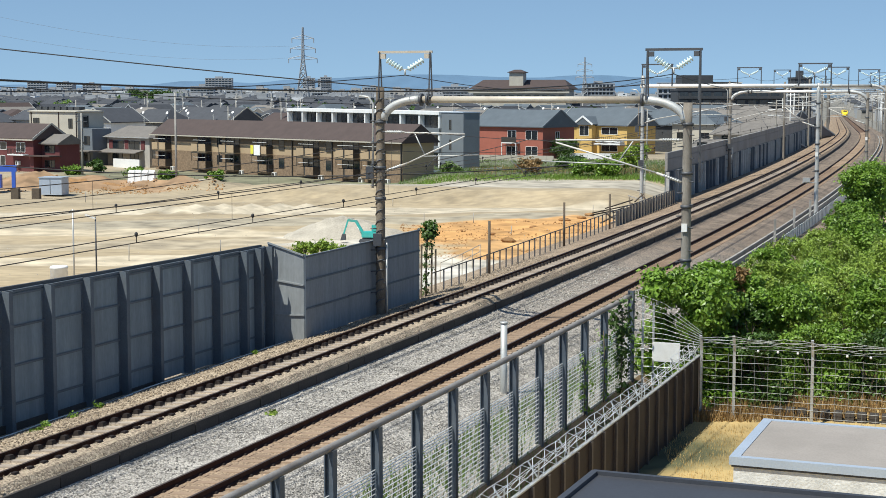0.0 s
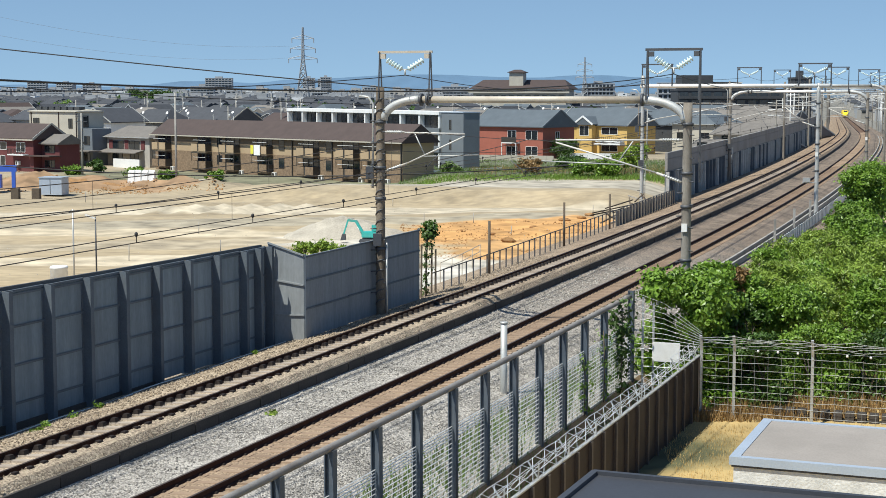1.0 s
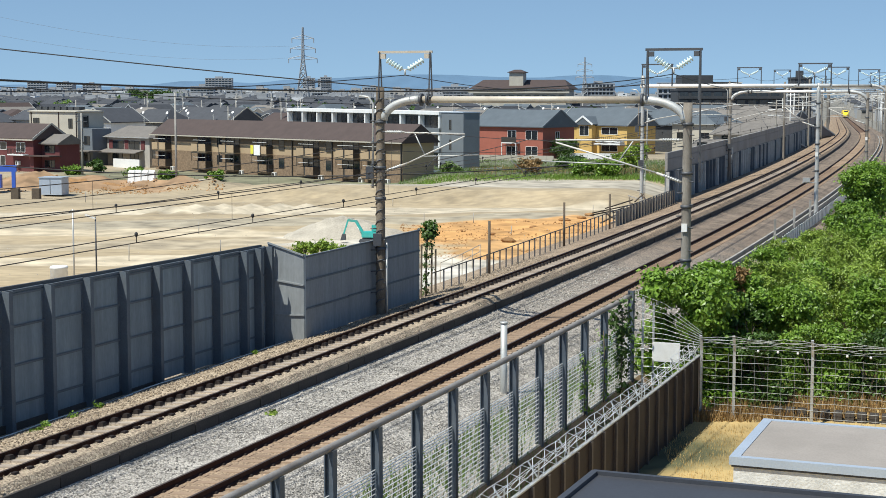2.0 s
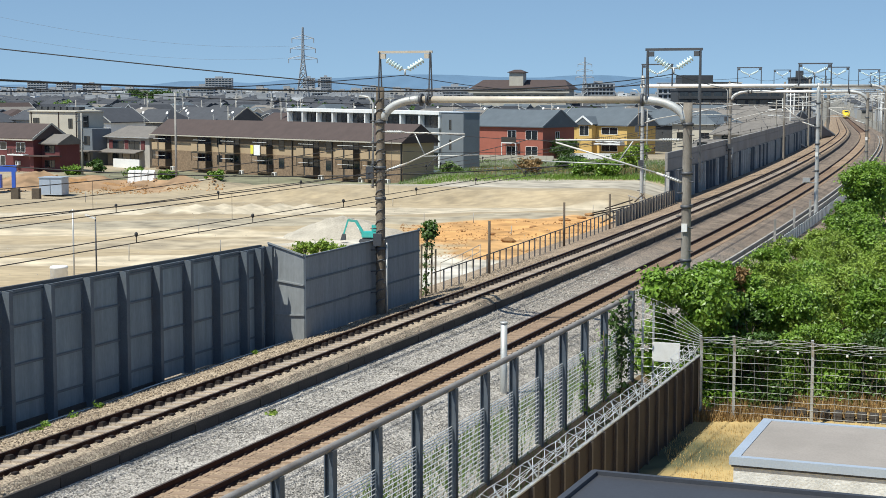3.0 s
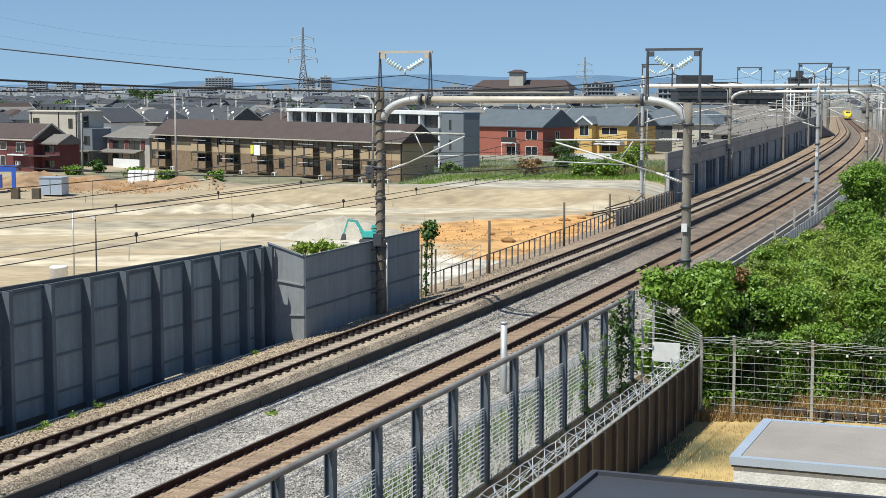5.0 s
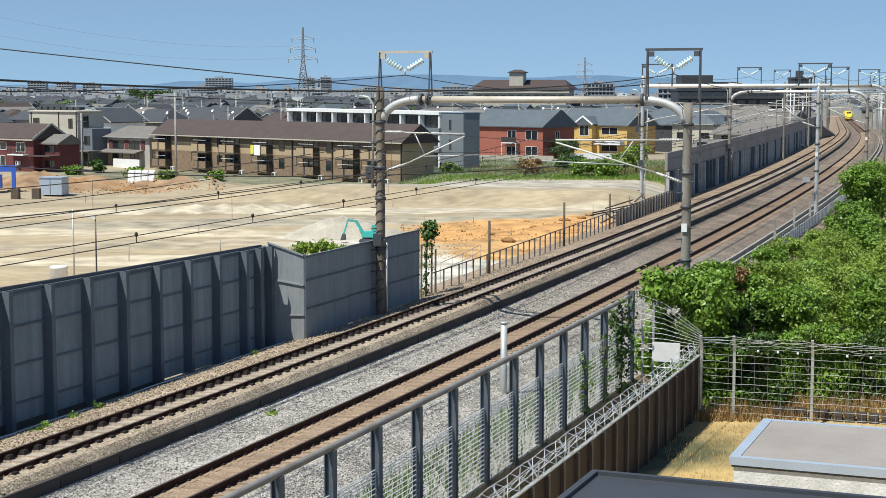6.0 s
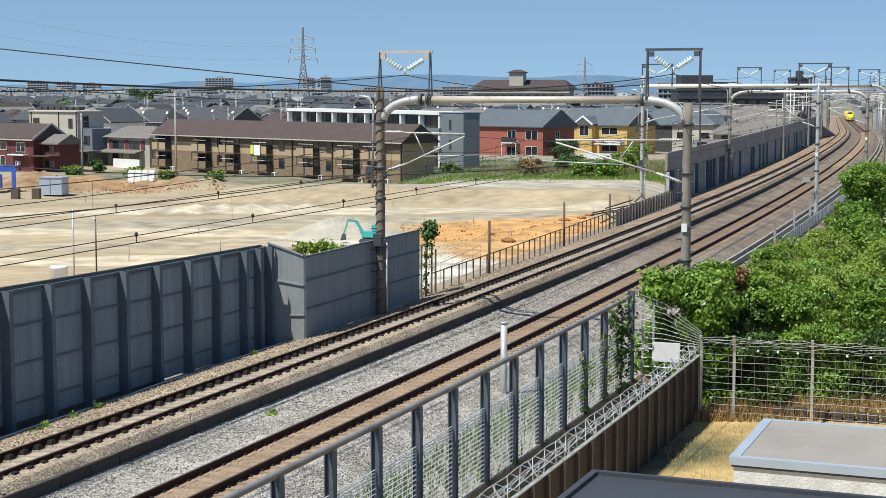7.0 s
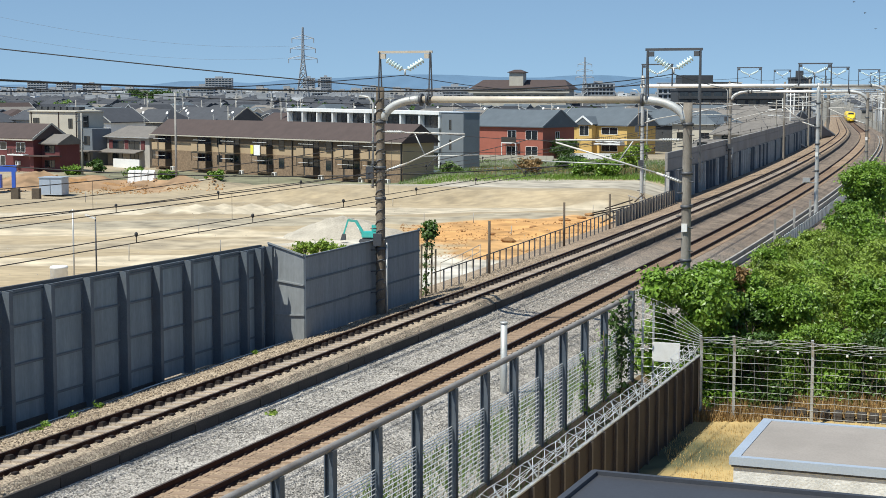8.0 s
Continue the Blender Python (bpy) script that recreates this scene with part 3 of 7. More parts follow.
def make_sound_walls():
    wall = empty("sound_wall", pose(0, 0, 0), "tall blue-grey steel sound wall in shade", "sound wall", kind="structure")
    s = -10.65
    while s < 17.0:
        dz = 0.05 - 0.019 * s
        panel_bay(wall, s, s + 2.03, -8.3, dz + 0.03, dz + 4.0, [dz + 0.62, dz + 1.75, dz + 2.9, dz + 3.85])
        h_post(s, -8.3, -0.4, dz + 4.0, wall)
        zp = dz + (-0.03 if 8.5 < s < 13 else 0.045)
        bm = bmesh.new()
        hexa(bm, [T(q, oo, zz) for zz in (-0.7, zp) for q, oo in ((s + 0.01, -8.42), (s + 0.01, -8.2), (s + 2.02, -8.2), (s + 2.02, -8.42))])
        part("plinth", bm, CONC_DARK, wall)
        s += 2.03
    h_post(s, -8.3, -0.4, 3.74, wall)
    h_post(s - 0.9, -8.3, -0.4, 3.74, wall)
    # dark capping rail along the top
    bm = bmesh.new()
    q = -10.6
    while q < 17.5:
        za, zb_ = 4.09 - 0.019 * q, 4.09 - 0.019 * (q + 2.03)
        bar(bm, T(q, -8.40, za), T(min(q + 2.01, 17.6), -8.40, zb_), 0.10, 0.11)
        q += 2.03
    part("capping_rail", bm, STEEL_DARK, wall, "dark capping rail")
    # the return across to the lower wall
    a, b = T(17.9, -8.25), T(17.95, -6.75)
    bm = bmesh.new()
    for k in range(3):
        f0, f1 = -0.3 + k * 1.4, -0.3 + (k + 1) * 1.4 - 0.03
        g0, g1 = 0.0 + k * 1.15, 0.0 + (k + 1) * 1.15 - 0.03
        d = Vector((0.01, 0.05, 0))
        hexa(bm, [a + Vector((0, 0, f0)), b + Vector((0, 0, g0)), b + d + Vector((0, 0, g0)), a + d + Vector((0, 0, f0)),
                  a + Vector((0, 0, f1)), b + Vector((0, 0, g1)), b + d + Vector((0, 0, g1)), a + d + Vector((0, 0, f1))])
        for z0, z1 in ((f1, g1),):
            bar(bm, a + Vector((0, -0.03, z0)), b + Vector((0, -0.03, z1)), 0.06, 0.06)
    part("return_panel", bm, LOW_PANEL, wall)
    low = empty("low_sound_wall", pose(0, 0, 0), "lower grey sound wall behind the catenary pole", "sound wall", kind="structure")
    s = 18.0
    for k in range(3):
        panel_bay(low, s, s + 3.9, -6.72, 0.2, 3.42, [1.35, 2.45], 0.004, LOW_PANEL)
        s += 3.9
    bm = bmesh.new()
    bar(bm, T(18.0, -6.72, -0.2), T(18.0, -6.72, 3.46), 0.09, 0.09)
    bar(bm, T(s, -6.72, -0.2), T(s, -6.72, 3.44), 0.09, 0.09)
    part("end_post", bm, NOISE_POST, low)
    # the long barrier on the curve: pale upper panels over dark posts and boards
    bar_wall = empty("curve_barrier", pose(0, 0, 0), "long two-tone concrete barrier along the curve", "sound wall", kind="structure")
    s = 94.0
    while s < 330:
        ln = 4.0 if s < 190 else 8.0
        for z0, z1, m, nm in ((-0.3, 1.25, NOISE_PANEL, "lower_panel"), (1.28, 2.55, NOISE_POST, "middle_panel"), (2.58, 3.55, BARRIER_TOP, "upper_panel"), (3.58, 4.1, BARRIER_TOP, "top_panel")):
            bm = bmesh.new()
            w = 0.12 if nm in ("upper_panel", "top_panel") else 0.03
            oo = -9.05
            hexa(bm, [T(s + 0.02, oo - 0.1, z0), T(s + 0.02, oo + w, z0), T(s + ln - 0.02, oo + w, z0), T(s + ln - 0.02, oo - 0.1, z0),
                      T(s + 0.02, oo - 0.1, z1), T(s + 0.02, oo + w, z1), T(s + ln - 0.02, oo + w, z1), T(s + ln - 0.02, oo - 0.1, z1)])
            part(nm, bm, m, bar_wall)
        for q in range(int(ln / 2)):
            h_post(s + q * 2, -8.95, -0.4, 2.5, bar_wall, 0.2, GALV if random.random() < 0.5 else NOISE_POST)
        s += ln


def make_low_fence():
    """The low paling fence beside the far track."""
    f = empty("paling_fence", pose(0, 0, 0), "low fence of dark posts, a top rail and faded sheets", "fence", kind="structure")
    s = 32.5
    k = 0
    while s < 94:
        o = -6.95 - (s - 32) * 0.02
        bm = bmesh.new()
        bar(bm, T(s, o, -0.2), T(s, o, 1.15), 0.07, 0.07)
        part("post", bm, STEEL_DARK, f)
        if s > 70:
            bm = bmesh.new()
            hexa(bm, [T(s + 0.05, o - 0.1, -0.1), T(s + 0.05, o - 0.07, -0.1), T(s + 1.05, o - 0.09, -0.1), T(s + 1.05, o - 0.12, -0.1),
                      T(s + 0.05, o - 0.1, 1.0), T(s + 0.05, o - 0.07, 1.0), T(s + 1.05, o - 0.09, 1.0), T(s + 1.05, o - 0.12, 1.0)])
            part("sheet", bm, FENCE_SHEET, f)
        s += 1.12
        k += 1
    bm = bmesh.new()
    tube(bm, [T(q, -6.95 - (q - 32) * 0.02, 1.12) for q in range(32, 95, 3)], 0.03, 5)
    part("top_rail", bm, STEEL_DARK, f)


def make_near_fence():
    """The tall fence on the near side: deep posts, a pipe on top, welded mesh between."""
    f = empty("mesh_fence", pose(0, 0, 0), "tall blue-grey fence with mesh panels and a pipe rail", "fence", kind="structure")
    o, top = 5.55, 2.1
    posts = []
    s = -12.7
    while s < 18.5:
        posts.append(s)
        s += 2.43
    for s in posts + [20.2]:
        bm = bmesh.new()
        m = TM(s, o)
        z0, z1 = -1.6, (top if s < 20 else top + 0.25)
        for x0, x1, y0, y1 in ((-0.11, -0.085, -0.1, 0.1), (-0.085, 0.085, -0.015, 0.015), (0.085, 0.11, -0.1, 0.1)):
            hexa(bm, [m @ Vector(p) for p in ((x0, y0, z0), (x1, y0, z0), (x1, y1, z0), (x0, y1, z0), (x0, y0, z1), (x1, y0, z1), (x1, y1, z1), (x0, y1, z1))])
        part("post", bm, FENCE_STEEL, f)
    bm = bmesh.new()
    tube(bm, [T(q, o, top + 0.05) for q in np.arange(-13.0, 20.3, 1.0)], 0.085, 10)
    part("pipe_rail", bm, PIPE_OLD, f, "weathered grey pipe rail")
    edge = posts + [20.2]
    for a, b in zip(edge, edge[1:]):
        bm = bmesh.new()
        zt = 1.1
        z = zt
        while z > -1.5:
            tube(bm, [T(a + 0.05, o - 0.02, z), T(b - 0.05, o - 0.02, z)], 0.015, 4, caps=False)
            z -= 0.08 if z > 0.8 else 0.125
        q = a + 0.1
        while q < b - 0.05:
            tube(bm, [T(q, o - 0.03, -1.5), T(q, o - 0.03, zt)], 0.005, 4, caps=False)
            q += 0.3
        part("mesh_panel", bm, WIRE_GALV, f, "bright welded wire mesh")


def make_brown_wall():
    """The dark brown boundary wall with the coil of barbed wire on it, and the cross fence at its end."""
    w = empty("boundary_wall", pose(0, 0, 0), "dark brown sheet wall with pale capping and barbed wire", "wall", kind="structure")
    o, zt = 8.1, 0.12
    s = -6.0
    while s < 19.9:
        bm = bmesh.new()
        hexa(bm, [T(s + 0.01, o - 0.03, -2.4), T(s + 0.01, o + 0.03, -2.4), T(s + 1.29, o + 0.03, -2.4), T(s + 1.29, o - 0.03, -2.4),
                  T(s + 0.01, o - 0.03, zt - 0.04), T(s + 0.01, o + 0.03, zt - 0.04), T(s + 1.29, o + 0.03, zt - 0.04), T(s + 1.29, o - 0.03, zt - 0.04)])
        part("sheet", bm, BROWN_WALL, w)
        bm = bmesh.new()
        m = TM(s, o + 0.03)
        hexa(bm, [m @ Vector(p) for p in ((0, -0.07, -2.4), (0.09, -0.07, -2.4), (0.09, 0.07, -2.4), (0, 0.07, -2.4), (0, -0.07, zt - 0.05), (0.09, -0.07, zt - 0.05), (0.09, 0.07, zt - 0.05), (0, 0.07, zt - 0.05))])
        part("rib", bm, BROWN_RIB, w)
        s += 1.3
    bm = bmesh.new()
    sweep(bm, [(o - 0.05, zt - 0.04), (o + 0.06, zt - 0.04), (o + 0.06, zt), (o - 0.05, zt)], -6, 20.3, None, True)
    part("capping", bm, GALV, w, "pale metal capping strip")
    bm = bmesh.new()
    bar(bm, T(20.25, o, -2.5), T(20.25, o, zt), 0.12, 0.12)
    part("end_post", bm, BROWN_RIB, w)
    # brackets, strands and coil of the barbed wire
    s = -4.0
    while s < 20.0:
        bm = bmesh.new()
        bar(bm, T(s, o, zt), T(s, o - 0.28, zt + 0.42), 0.05, 0.03)
        bar(bm, T(s, o, zt), T(s, o + 0.02, zt + 0.40), 0.04, 0.03)
        part("bracket", bm, GALV, w)
        s += 2.6
    bm = bmesh.new()
    for oo, zz in ((-0.28, 0.42), (-0.18, 0.28), (-0.09, 0.14), (0.02, 0.38), (0.01, 0.22)):
        tube(bm, [T(q, o + oo, zt + zz + 0.02 * math.sin(q * 3)) for q in np.arange(-5, 20.3, 0.65)], 0.009, 4, caps=False)
    q = -5.0
    rng = random.Random(3)
    while q < 20:
        for a, c in (((-0.28, 0.42), (0.0, 0.03)), ((0.02, 0.40), (-0.10, 0.12))):
            tube(bm, [T(q + rng.uniform(-0.1, 0.1), o + a[0], zt + a[1]), T(q + 0.85 + rng.uniform(-0.15, 0.15), o + c[0], zt + c[1])], 0.008, 4, caps=False)
            tube(bm, [T(q + 0.85 + rng.uniform(-0.1, 0.1), o + a[0], zt + a[1]), T(q + rng.uniform(-0.1, 0.1), o + c[0], zt + c[1])], 0.008, 4, caps=False)
        q += 0.95
    part("barbed_wire", bm, WIRE_GALV, w, "bright coil of barbed wire")
    # cross fence
    f = empty("cross_fence", pose(0, 0, 0), "galvanised post and wire fence before the bushes", "fence", kind="structure")
    offs = [8.25, 9.44, 12.2, 15.0, 17.8]
    for q in offs:
        bm = bmesh.new()
        h = 0.95 if q > 8.4 else 0.9
        bar(bm, T(19.9, q, -2.4), T(19.9, q, 0.35), 0.09, 0.09)
        bar(bm, T(19.9, q, 0.35), T(19.75, q, h), 0.09, 0.09)
        part("post", bm, GALV, f)
    z = -2.1
    while z < 1.0:
        bm = bmesh.new()
        tube(bm, [T(19.85, 8.25 + k * 0.6, z + (0.015 * math.sin(k * 2.1 + z * 7))) for k in range(18)], 0.008, 4, caps=False)
        part("wire", bm, FENCE_WIRE, f)
        z += 0.26
    bm = bmesh.new()
    q = 8.3
    while q < 18:
        tube(bm, [T(19.87, q, -2.2), T(19.87, q, 0.3)], 0.005, 4, caps=False)
        q += 0.47
    part("mesh", bm, FENCE_WIRE, f)
    # barbed strands that wave along the leaning heads, and pale insulators
    bm = bmesh.new()
    for zz, ph in ((0.62, 0.0), (0.70, 1.7), (0.80, 3.1), (0.88, 4.4)):
        tube(bm, [T(19.8 - (zz - 0.35) * 0.2, 8.25 + k * 0.3, zz + 0.045 * math.sin(k * 0.9 + ph) + 0.02 * math.sin(k * 2.3 + ph)) for k in range(33)], 0.009, 4, caps=False)
    part("barbed_strands", bm, FENCE_WIRE, f)
    for q in (10.3, 11.0, 11.7, 13.4, 14.2):
        bm = bmesh.new()
        lathe(bm, T(19.8, q, 0.40), (0, 0, 1), [(0, 0.02), (0.02, 0.045), (0.07, 0.045), (0.09, 0.02)], 8)
        part("insulator", bm, WHITE_PAINT, f, "small white insulator")
    # the gate bay between the two walls, with the blank white board
    g = empty("wire_gate", pose(0, 0, 0), "grey wire gate between fence and wall with barbed strands", "gate", kind="structure")
    for q in (5.95, 6.35):
        bm = bmesh.new()
        bar(bm, T(20.4, q, -2.2), T(20.4, q, 2.1 if q < 6 else 1.9), 0.07, 0.07)
        part("gate_post", bm, GALV, g)
    for k in range(9):
        bm = bmesh.new()
        z = 2.3 - 0.24 * k
        tube(bm, [T(20.3, 5.6, z), T(20.25, 6.8, z * 0.78 + 0.12), T(20.2, 8.2, 0.95 - 0.07 * k)], 0.008, 4, caps=False)
        part("barbed_strand", bm, GALV, g)
    for k in range(7):
        bm = bmesh.new()
        tube(bm, [T(20.35, 5.65, 0.2 - 0.33 * k), T(20.3, 8.2, 0.2 - 0.33 * k)], 0.012, 4, caps=False)
        part("crossbar", bm, WIRE_GALV, g)
    bm = bmesh.new()
    m = TM(19.7, 7.0, 0.22)
    bmesh.ops.create_cube(bm, size=1, matrix=m @ Matrix.Diagonal((1.02, 0.03, 0.72, 1)))
    bmesh.ops.bevel(bm, geom=bm.edges[:], offset=0.012, segments=2, affect="EDGES")
    tagged(part("notice_board", bm, WHITE_PAINT), "blank white metal notice board on the wire gate", "sign")


# ---- overhead line ----
def insulator(bm, a, b, n=6, r=0.16):
    """A string of porcelain sheds hanging from a to b."""
    a, b = Vector(a), Vector(b)
    ln = (b - a).length
    ax = (b - a) / ln
    u = ln / n
    prof = []
    for k in range(n):
        d = k * u
        prof += [(d + 0.02 * u, 0.05), (d + 0.15 * u, 0.05), (d + 0.25 * u, r), (d + 0.5 * u, r * 0.95), (d + 0.62 * u, 0.06), (d + 0.98 * u, 0.045)]
    lathe(bm, a, ax, prof, 10)


def pole(s, o, z0, z1, r0, r1, material, portal_ob):
    bm = bmesh.new()
    p = T(s, o)
    zs = np.linspace(z0, z1, 14)
    tube(bm, [(p.x, p.y, p.z + z) for z in zs], r0, 14, r_end=r1)
    ob = part("pole", bm, material, portal_ob)
    # climbing pegs and clamp bands
    bm = bmesh.new()
    m = TM(s, o)
    z, k = max(z0, 0) + 1.2, 0
    while z < z1 - 0.5:
        r = r0 + (r1 - r0) * (z - z0) / (z1 - z0)
        sx = 1 if k % 2 else -1
        tube(bm, [m @ Vector((sx * r * 0.7, -r * 0.6, z)), m @ Vector((sx * (r + 0.14), -r - 0.1, z))], 0.025, 5)
        z += 0.45
        k += 1
    z = max(z0, 0) + 0.9
    while z < z1 - 0.4 and material is POLE_DARK:
        r = r0 + (r1 - r0) * (z - z0) / (z1 - z0) + 0.012
        pts = [m @ Vector((math.sin(a) * r, -math.cos(a) * r, z - 0.07 * abs(a) + 0.10 * a)) for a in (-1.3, -0.7, -0.1, 0.5, 1.1)]
        tube(bm, pts, 0.03, 5)
        z += 0.42
    tagged(part("step_peg", bm, STEEL_DARK, ob), kind="stuff")
    return ob


def cantilever(s, o_pole, o_wire, z_wire, portal_ob, z_top=None):
    """The swivelling bracket that holds messenger and contact wire over a track."""
    zt = z_top
    d = 1 if o_wire > o_pole else -1
    base = o_pole + d * 0.2
    tip = o_wire + d * (1.7 if o_pole < o_wire else -1.3)
    bm = bmesh.new()
    tube(bm, [T(s, base, zt), T(s, base + d * 0.9, zt)], 0.045, 8)
    tube(bm, [T(s, base + d * 0.9, zt - 0.02), T(s, tip, zt - 0.05)], 0.034, 8)
    tube(bm, [T(s, base, zt - 1.65), T(s, base + d * 1.0, zt - 1.3)], 0.05, 8)
    tube(bm, [T(s, base + d * 1.0, zt - 1.3), T(s, tip, zt - 0.15)], 0.034, 8)
    part("bracket_tube", bm, BRACKET, portal_ob)
    bm = bmesh.new()
    tube(bm, [T(s, base + (tip - base) * 0.5, zt - 0.9), T(s, base + (tip - base) * 0.38, zt - 0.05)], 0.025, 6)
    tube(bm, [T(s, base + (tip - base) * 0.45, zt - 1.0), T(s, tip + d * 0.6, zt - 0.9)], 0.024, 6)
    part("brace", bm, GALV, portal_ob)
    bm = bmesh.new()
    tube(bm, [T(s, o_wire + d * 0.6, zt - 0.9), T(s, o_wire + d * 0.1, z_wire + 0.2), T(s, o_wire, z_wire + 0.03)], 0.014, 6)
    part("steady_arm", bm, STEEL_DARK, portal_ob)
    bm = bmesh.new()
    insulator(bm, T(s, base + d * 0.1, zt), T(s, base + d * 0.8, zt), 7, 0.07)
    part("rod_insulator", bm, GALV, portal_ob)
    bm = bmesh.new()
    insulator(bm, T(s, base + d * 0.1, zt - 1.61), T(s, base + d * 0.75, zt - 1.38), 7, 0.07)
    part("rod_insulator", bm, GALV, portal_ob)


def feeder_frame(s, oa, ob_, z0, z1, portal_ob, material, n=6):
    """The upright frame over the beam with its V of porcelain strings."""
    bm = bmesh.new()
    bar(bm, T(s, oa - 0.08, z1), T(s, ob_ + 0.08, z1), 0.1, 0.1)
    for o, d in ((oa, 1), (ob_, -1)):
        bar(bm, T(s, o + d * 0.05, z1 - 0.17), T(s, o + d * 0.25, z1 - 0.17), 0.14, 0.2)
    fr = part("feeder_frame", bm, material, portal_ob)
    for o in (oa, ob_):
        for dy in (-0.2, 0.2):
            bm = bmesh.new()
            low = z0 - (3.2 if o > 6.9 and dy > 0 else 0.0)
            bar(bm, T(s + dy, o, low), T(s + dy * 0.15, o, z1), 0.06, 0.06)
            part("leg", bm, STEEL_DARK, fr, "dark steel leg")
    mid = (oa + ob_) / 2
    bm = bmesh.new()
    for o, d in ((oa, 1), (ob_, -1)):
        insulator(bm, T(s, o + d * 0.32, z1 - 0.33), T(s, mid - d * 0.12, z1 - 0.72), n, 0.125)
    part("insulator_string", bm, PORCELAIN, fr)
    bm = bmesh.new()
    tube(bm, [T(s, mid - 0.15, z1 - 0.72), T(s, mid + 0.15, z1 - 0.72)], 0.03, 6)
    tube(bm, [T(s, mid, z1 - 0.72), T(s, mid, z1 - 0.95)], 0.035, 6)
    part("clamp", bm, GALV, fr)
    return T(s, mid, z1 - 0.95)


def make_portal(s, ol, or_, zb, zt, curved, ml, mr, beam_mat, frames, zl=0.0, zr=-0.6, r=0.205, detail=True, brackets=True):
    p = empty("catenary_portal", pose(0, 0, 0), "railway catenary portal with pipe beam and insulator frames", "catenary portal", "catenary portals")
    pole(s, ol, zl - 0.6, zt - 0.9 if not curved else zb + 0.5, r, r * 0.85, ml, p)
    pole(s, or_, zr - 0.8, zb + (0.2 if not curved else -0.1), r, r * 0.85, mr, p)
    bm = bmesh.new()
    if curved:
        pts = []
        for k in range(9):
            a = math.pi / 2 * k / 8
            pts.append(T(s, ol + 0.15 + 1.7 * (1 - math.cos(a)), zb - 0.85 + 0.85 * math.sin(a)))
        tube(bm, pts, 0.17, 12)
        part("beam_end", bm, GALV, p, "bent grey pipe end")
        bm = bmesh.new()
        pts = []
        for k in range(9):
            a = math.pi / 2 * k / 8
            pts.append(T(s, or_ - 0.1 - 1.7 * (1 - math.cos(a)), zb - 0.85 + 0.85 * math.sin(a)))
        tube(bm, pts, 0.17, 12)
        part("beam_end", bm, GALV, p, "bent grey pipe end")
        bm = bmesh.new()
        tube(bm, [T(s, ol + 1.85, zb), T(s, or_ - 1.8, zb)], 0.14, 12)
        part("beam", bm, beam_mat, p)
        for o in (ol + 1.85, ol + 2.15, or_ - 1.8):
            bm = bmesh.new()
            tube(bm, [T(s, o - 0.05, zb), T(s, o + 0.05, zb)], 0.25, 12)
            part("flange", bm, STEEL_DARK, p)
    else:
        tube(bm, [T(s, ol - 0.2, zb), T(s, or_ + 1.0, zb)], 0.155, 12)
        part("beam", bm, beam_mat, p)
    ends = []
    for a, b, m in frames:
        ends.append(feeder_frame(s, a, b, zb, zt, p, m, 6 if detail else 5))
    if brackets:
        cantilever(s, ol, -WIDE, 6.40, p, zb - 1.35)
        cantilever(s, or_, 0.0, 6.25, p, zb - 1.55)
    bm = bmesh.new()
    if detail:
        bar(bm, T(s - 0.25, ol - 0.05, 3.2), T(s - 0.25, ol - 0.05, 3.7), 0.35, 0.25)
        part("junction_box", bm, STEEL_DARK, p)
        bm = bmesh.new()
        tube(bm, [T(s, ol + 0.27, -0.3), T(s, ol + 0.27, 3.3)], 0.04, 6)
        part("conduit", bm, GALV, p)
        bm = bmesh.new()
        tube(bm, [T(s - 0.1, ol - 0.32, 5.6), T(s - 0.1, ol - 0.27, 9.1), T(s - 0.1, ol - 0.5, 9.4), T(s - 0.1, ol - 0.9, 9.45)], 0.05, 7)
        part("standpipe", bm, GALV, p)
        bm = bmesh.new()
        bar(bm, T(s - 0.25, ol - 0.4, 6.0), T(s - 0.25, ol - 0.4, 6.5), 0.3, 0.25)
        part("switch_box", bm, STEEL_DARK, p)
        for z in (3.0, 5.1, 6.4, 8.3):
            for oo in (ol, or_):
                bm = bmesh.new()
                tube(bm, [T(s, oo, z), T(s, oo, z + 0.12)], r * 1.15, 12)
                part("clamp_band", bm, STEEL_DARK, p)
        bm = bmesh.new()
        q = TM(s, or_ - 0.02, 4.35)
        hexa(bm, [q @ Vector(v) for v in ((-0.11, -0.26, -0.16), (0.11, -0.26, -0.16), (0.11, -0.2, -0.16), (-0.11, -0.2, -0.16), (-0.11, -0.26, 0.16), (0.11, -0.26, 0.16), (0.11, -0.2, 0.16), (-0.11, -0.2, 0.16))])
        part("blank_plate", bm, WHITE_PAINT, p, "blank white plate")
    else:
        bm.free()
    return ends


def sagging(a, b, sag, n=14):
    a, b = Vector(a), Vector(b)
    return [a.lerp(b, k / n) - Vector((0, 0, sag * 4 * (k / n) * (1 - k / n))) for k in range(n + 1)]


def cable(name, runs, r, material, label, cat="cable", n=5):
    bm = bmesh.new()
    line = []
    for a, b, sag in runs:
        pts = sagging(a, b, sag)
        if line and (line[-1] - pts[0]).length < 0.6:
            line += pts[1:]
        else:
            if line:
                tube(bm, line, r, n, caps=False)
            line = pts
    tube(bm, line, r, n, caps=False)
    return tagged(part(name, bm, material), label, cat)


PORTALS = [-22.0, 24.5, 89.5, 126.0, 170.0, 215.0, 260.0, 305.0, 350.0, 400.0, 450.0, 500.0]


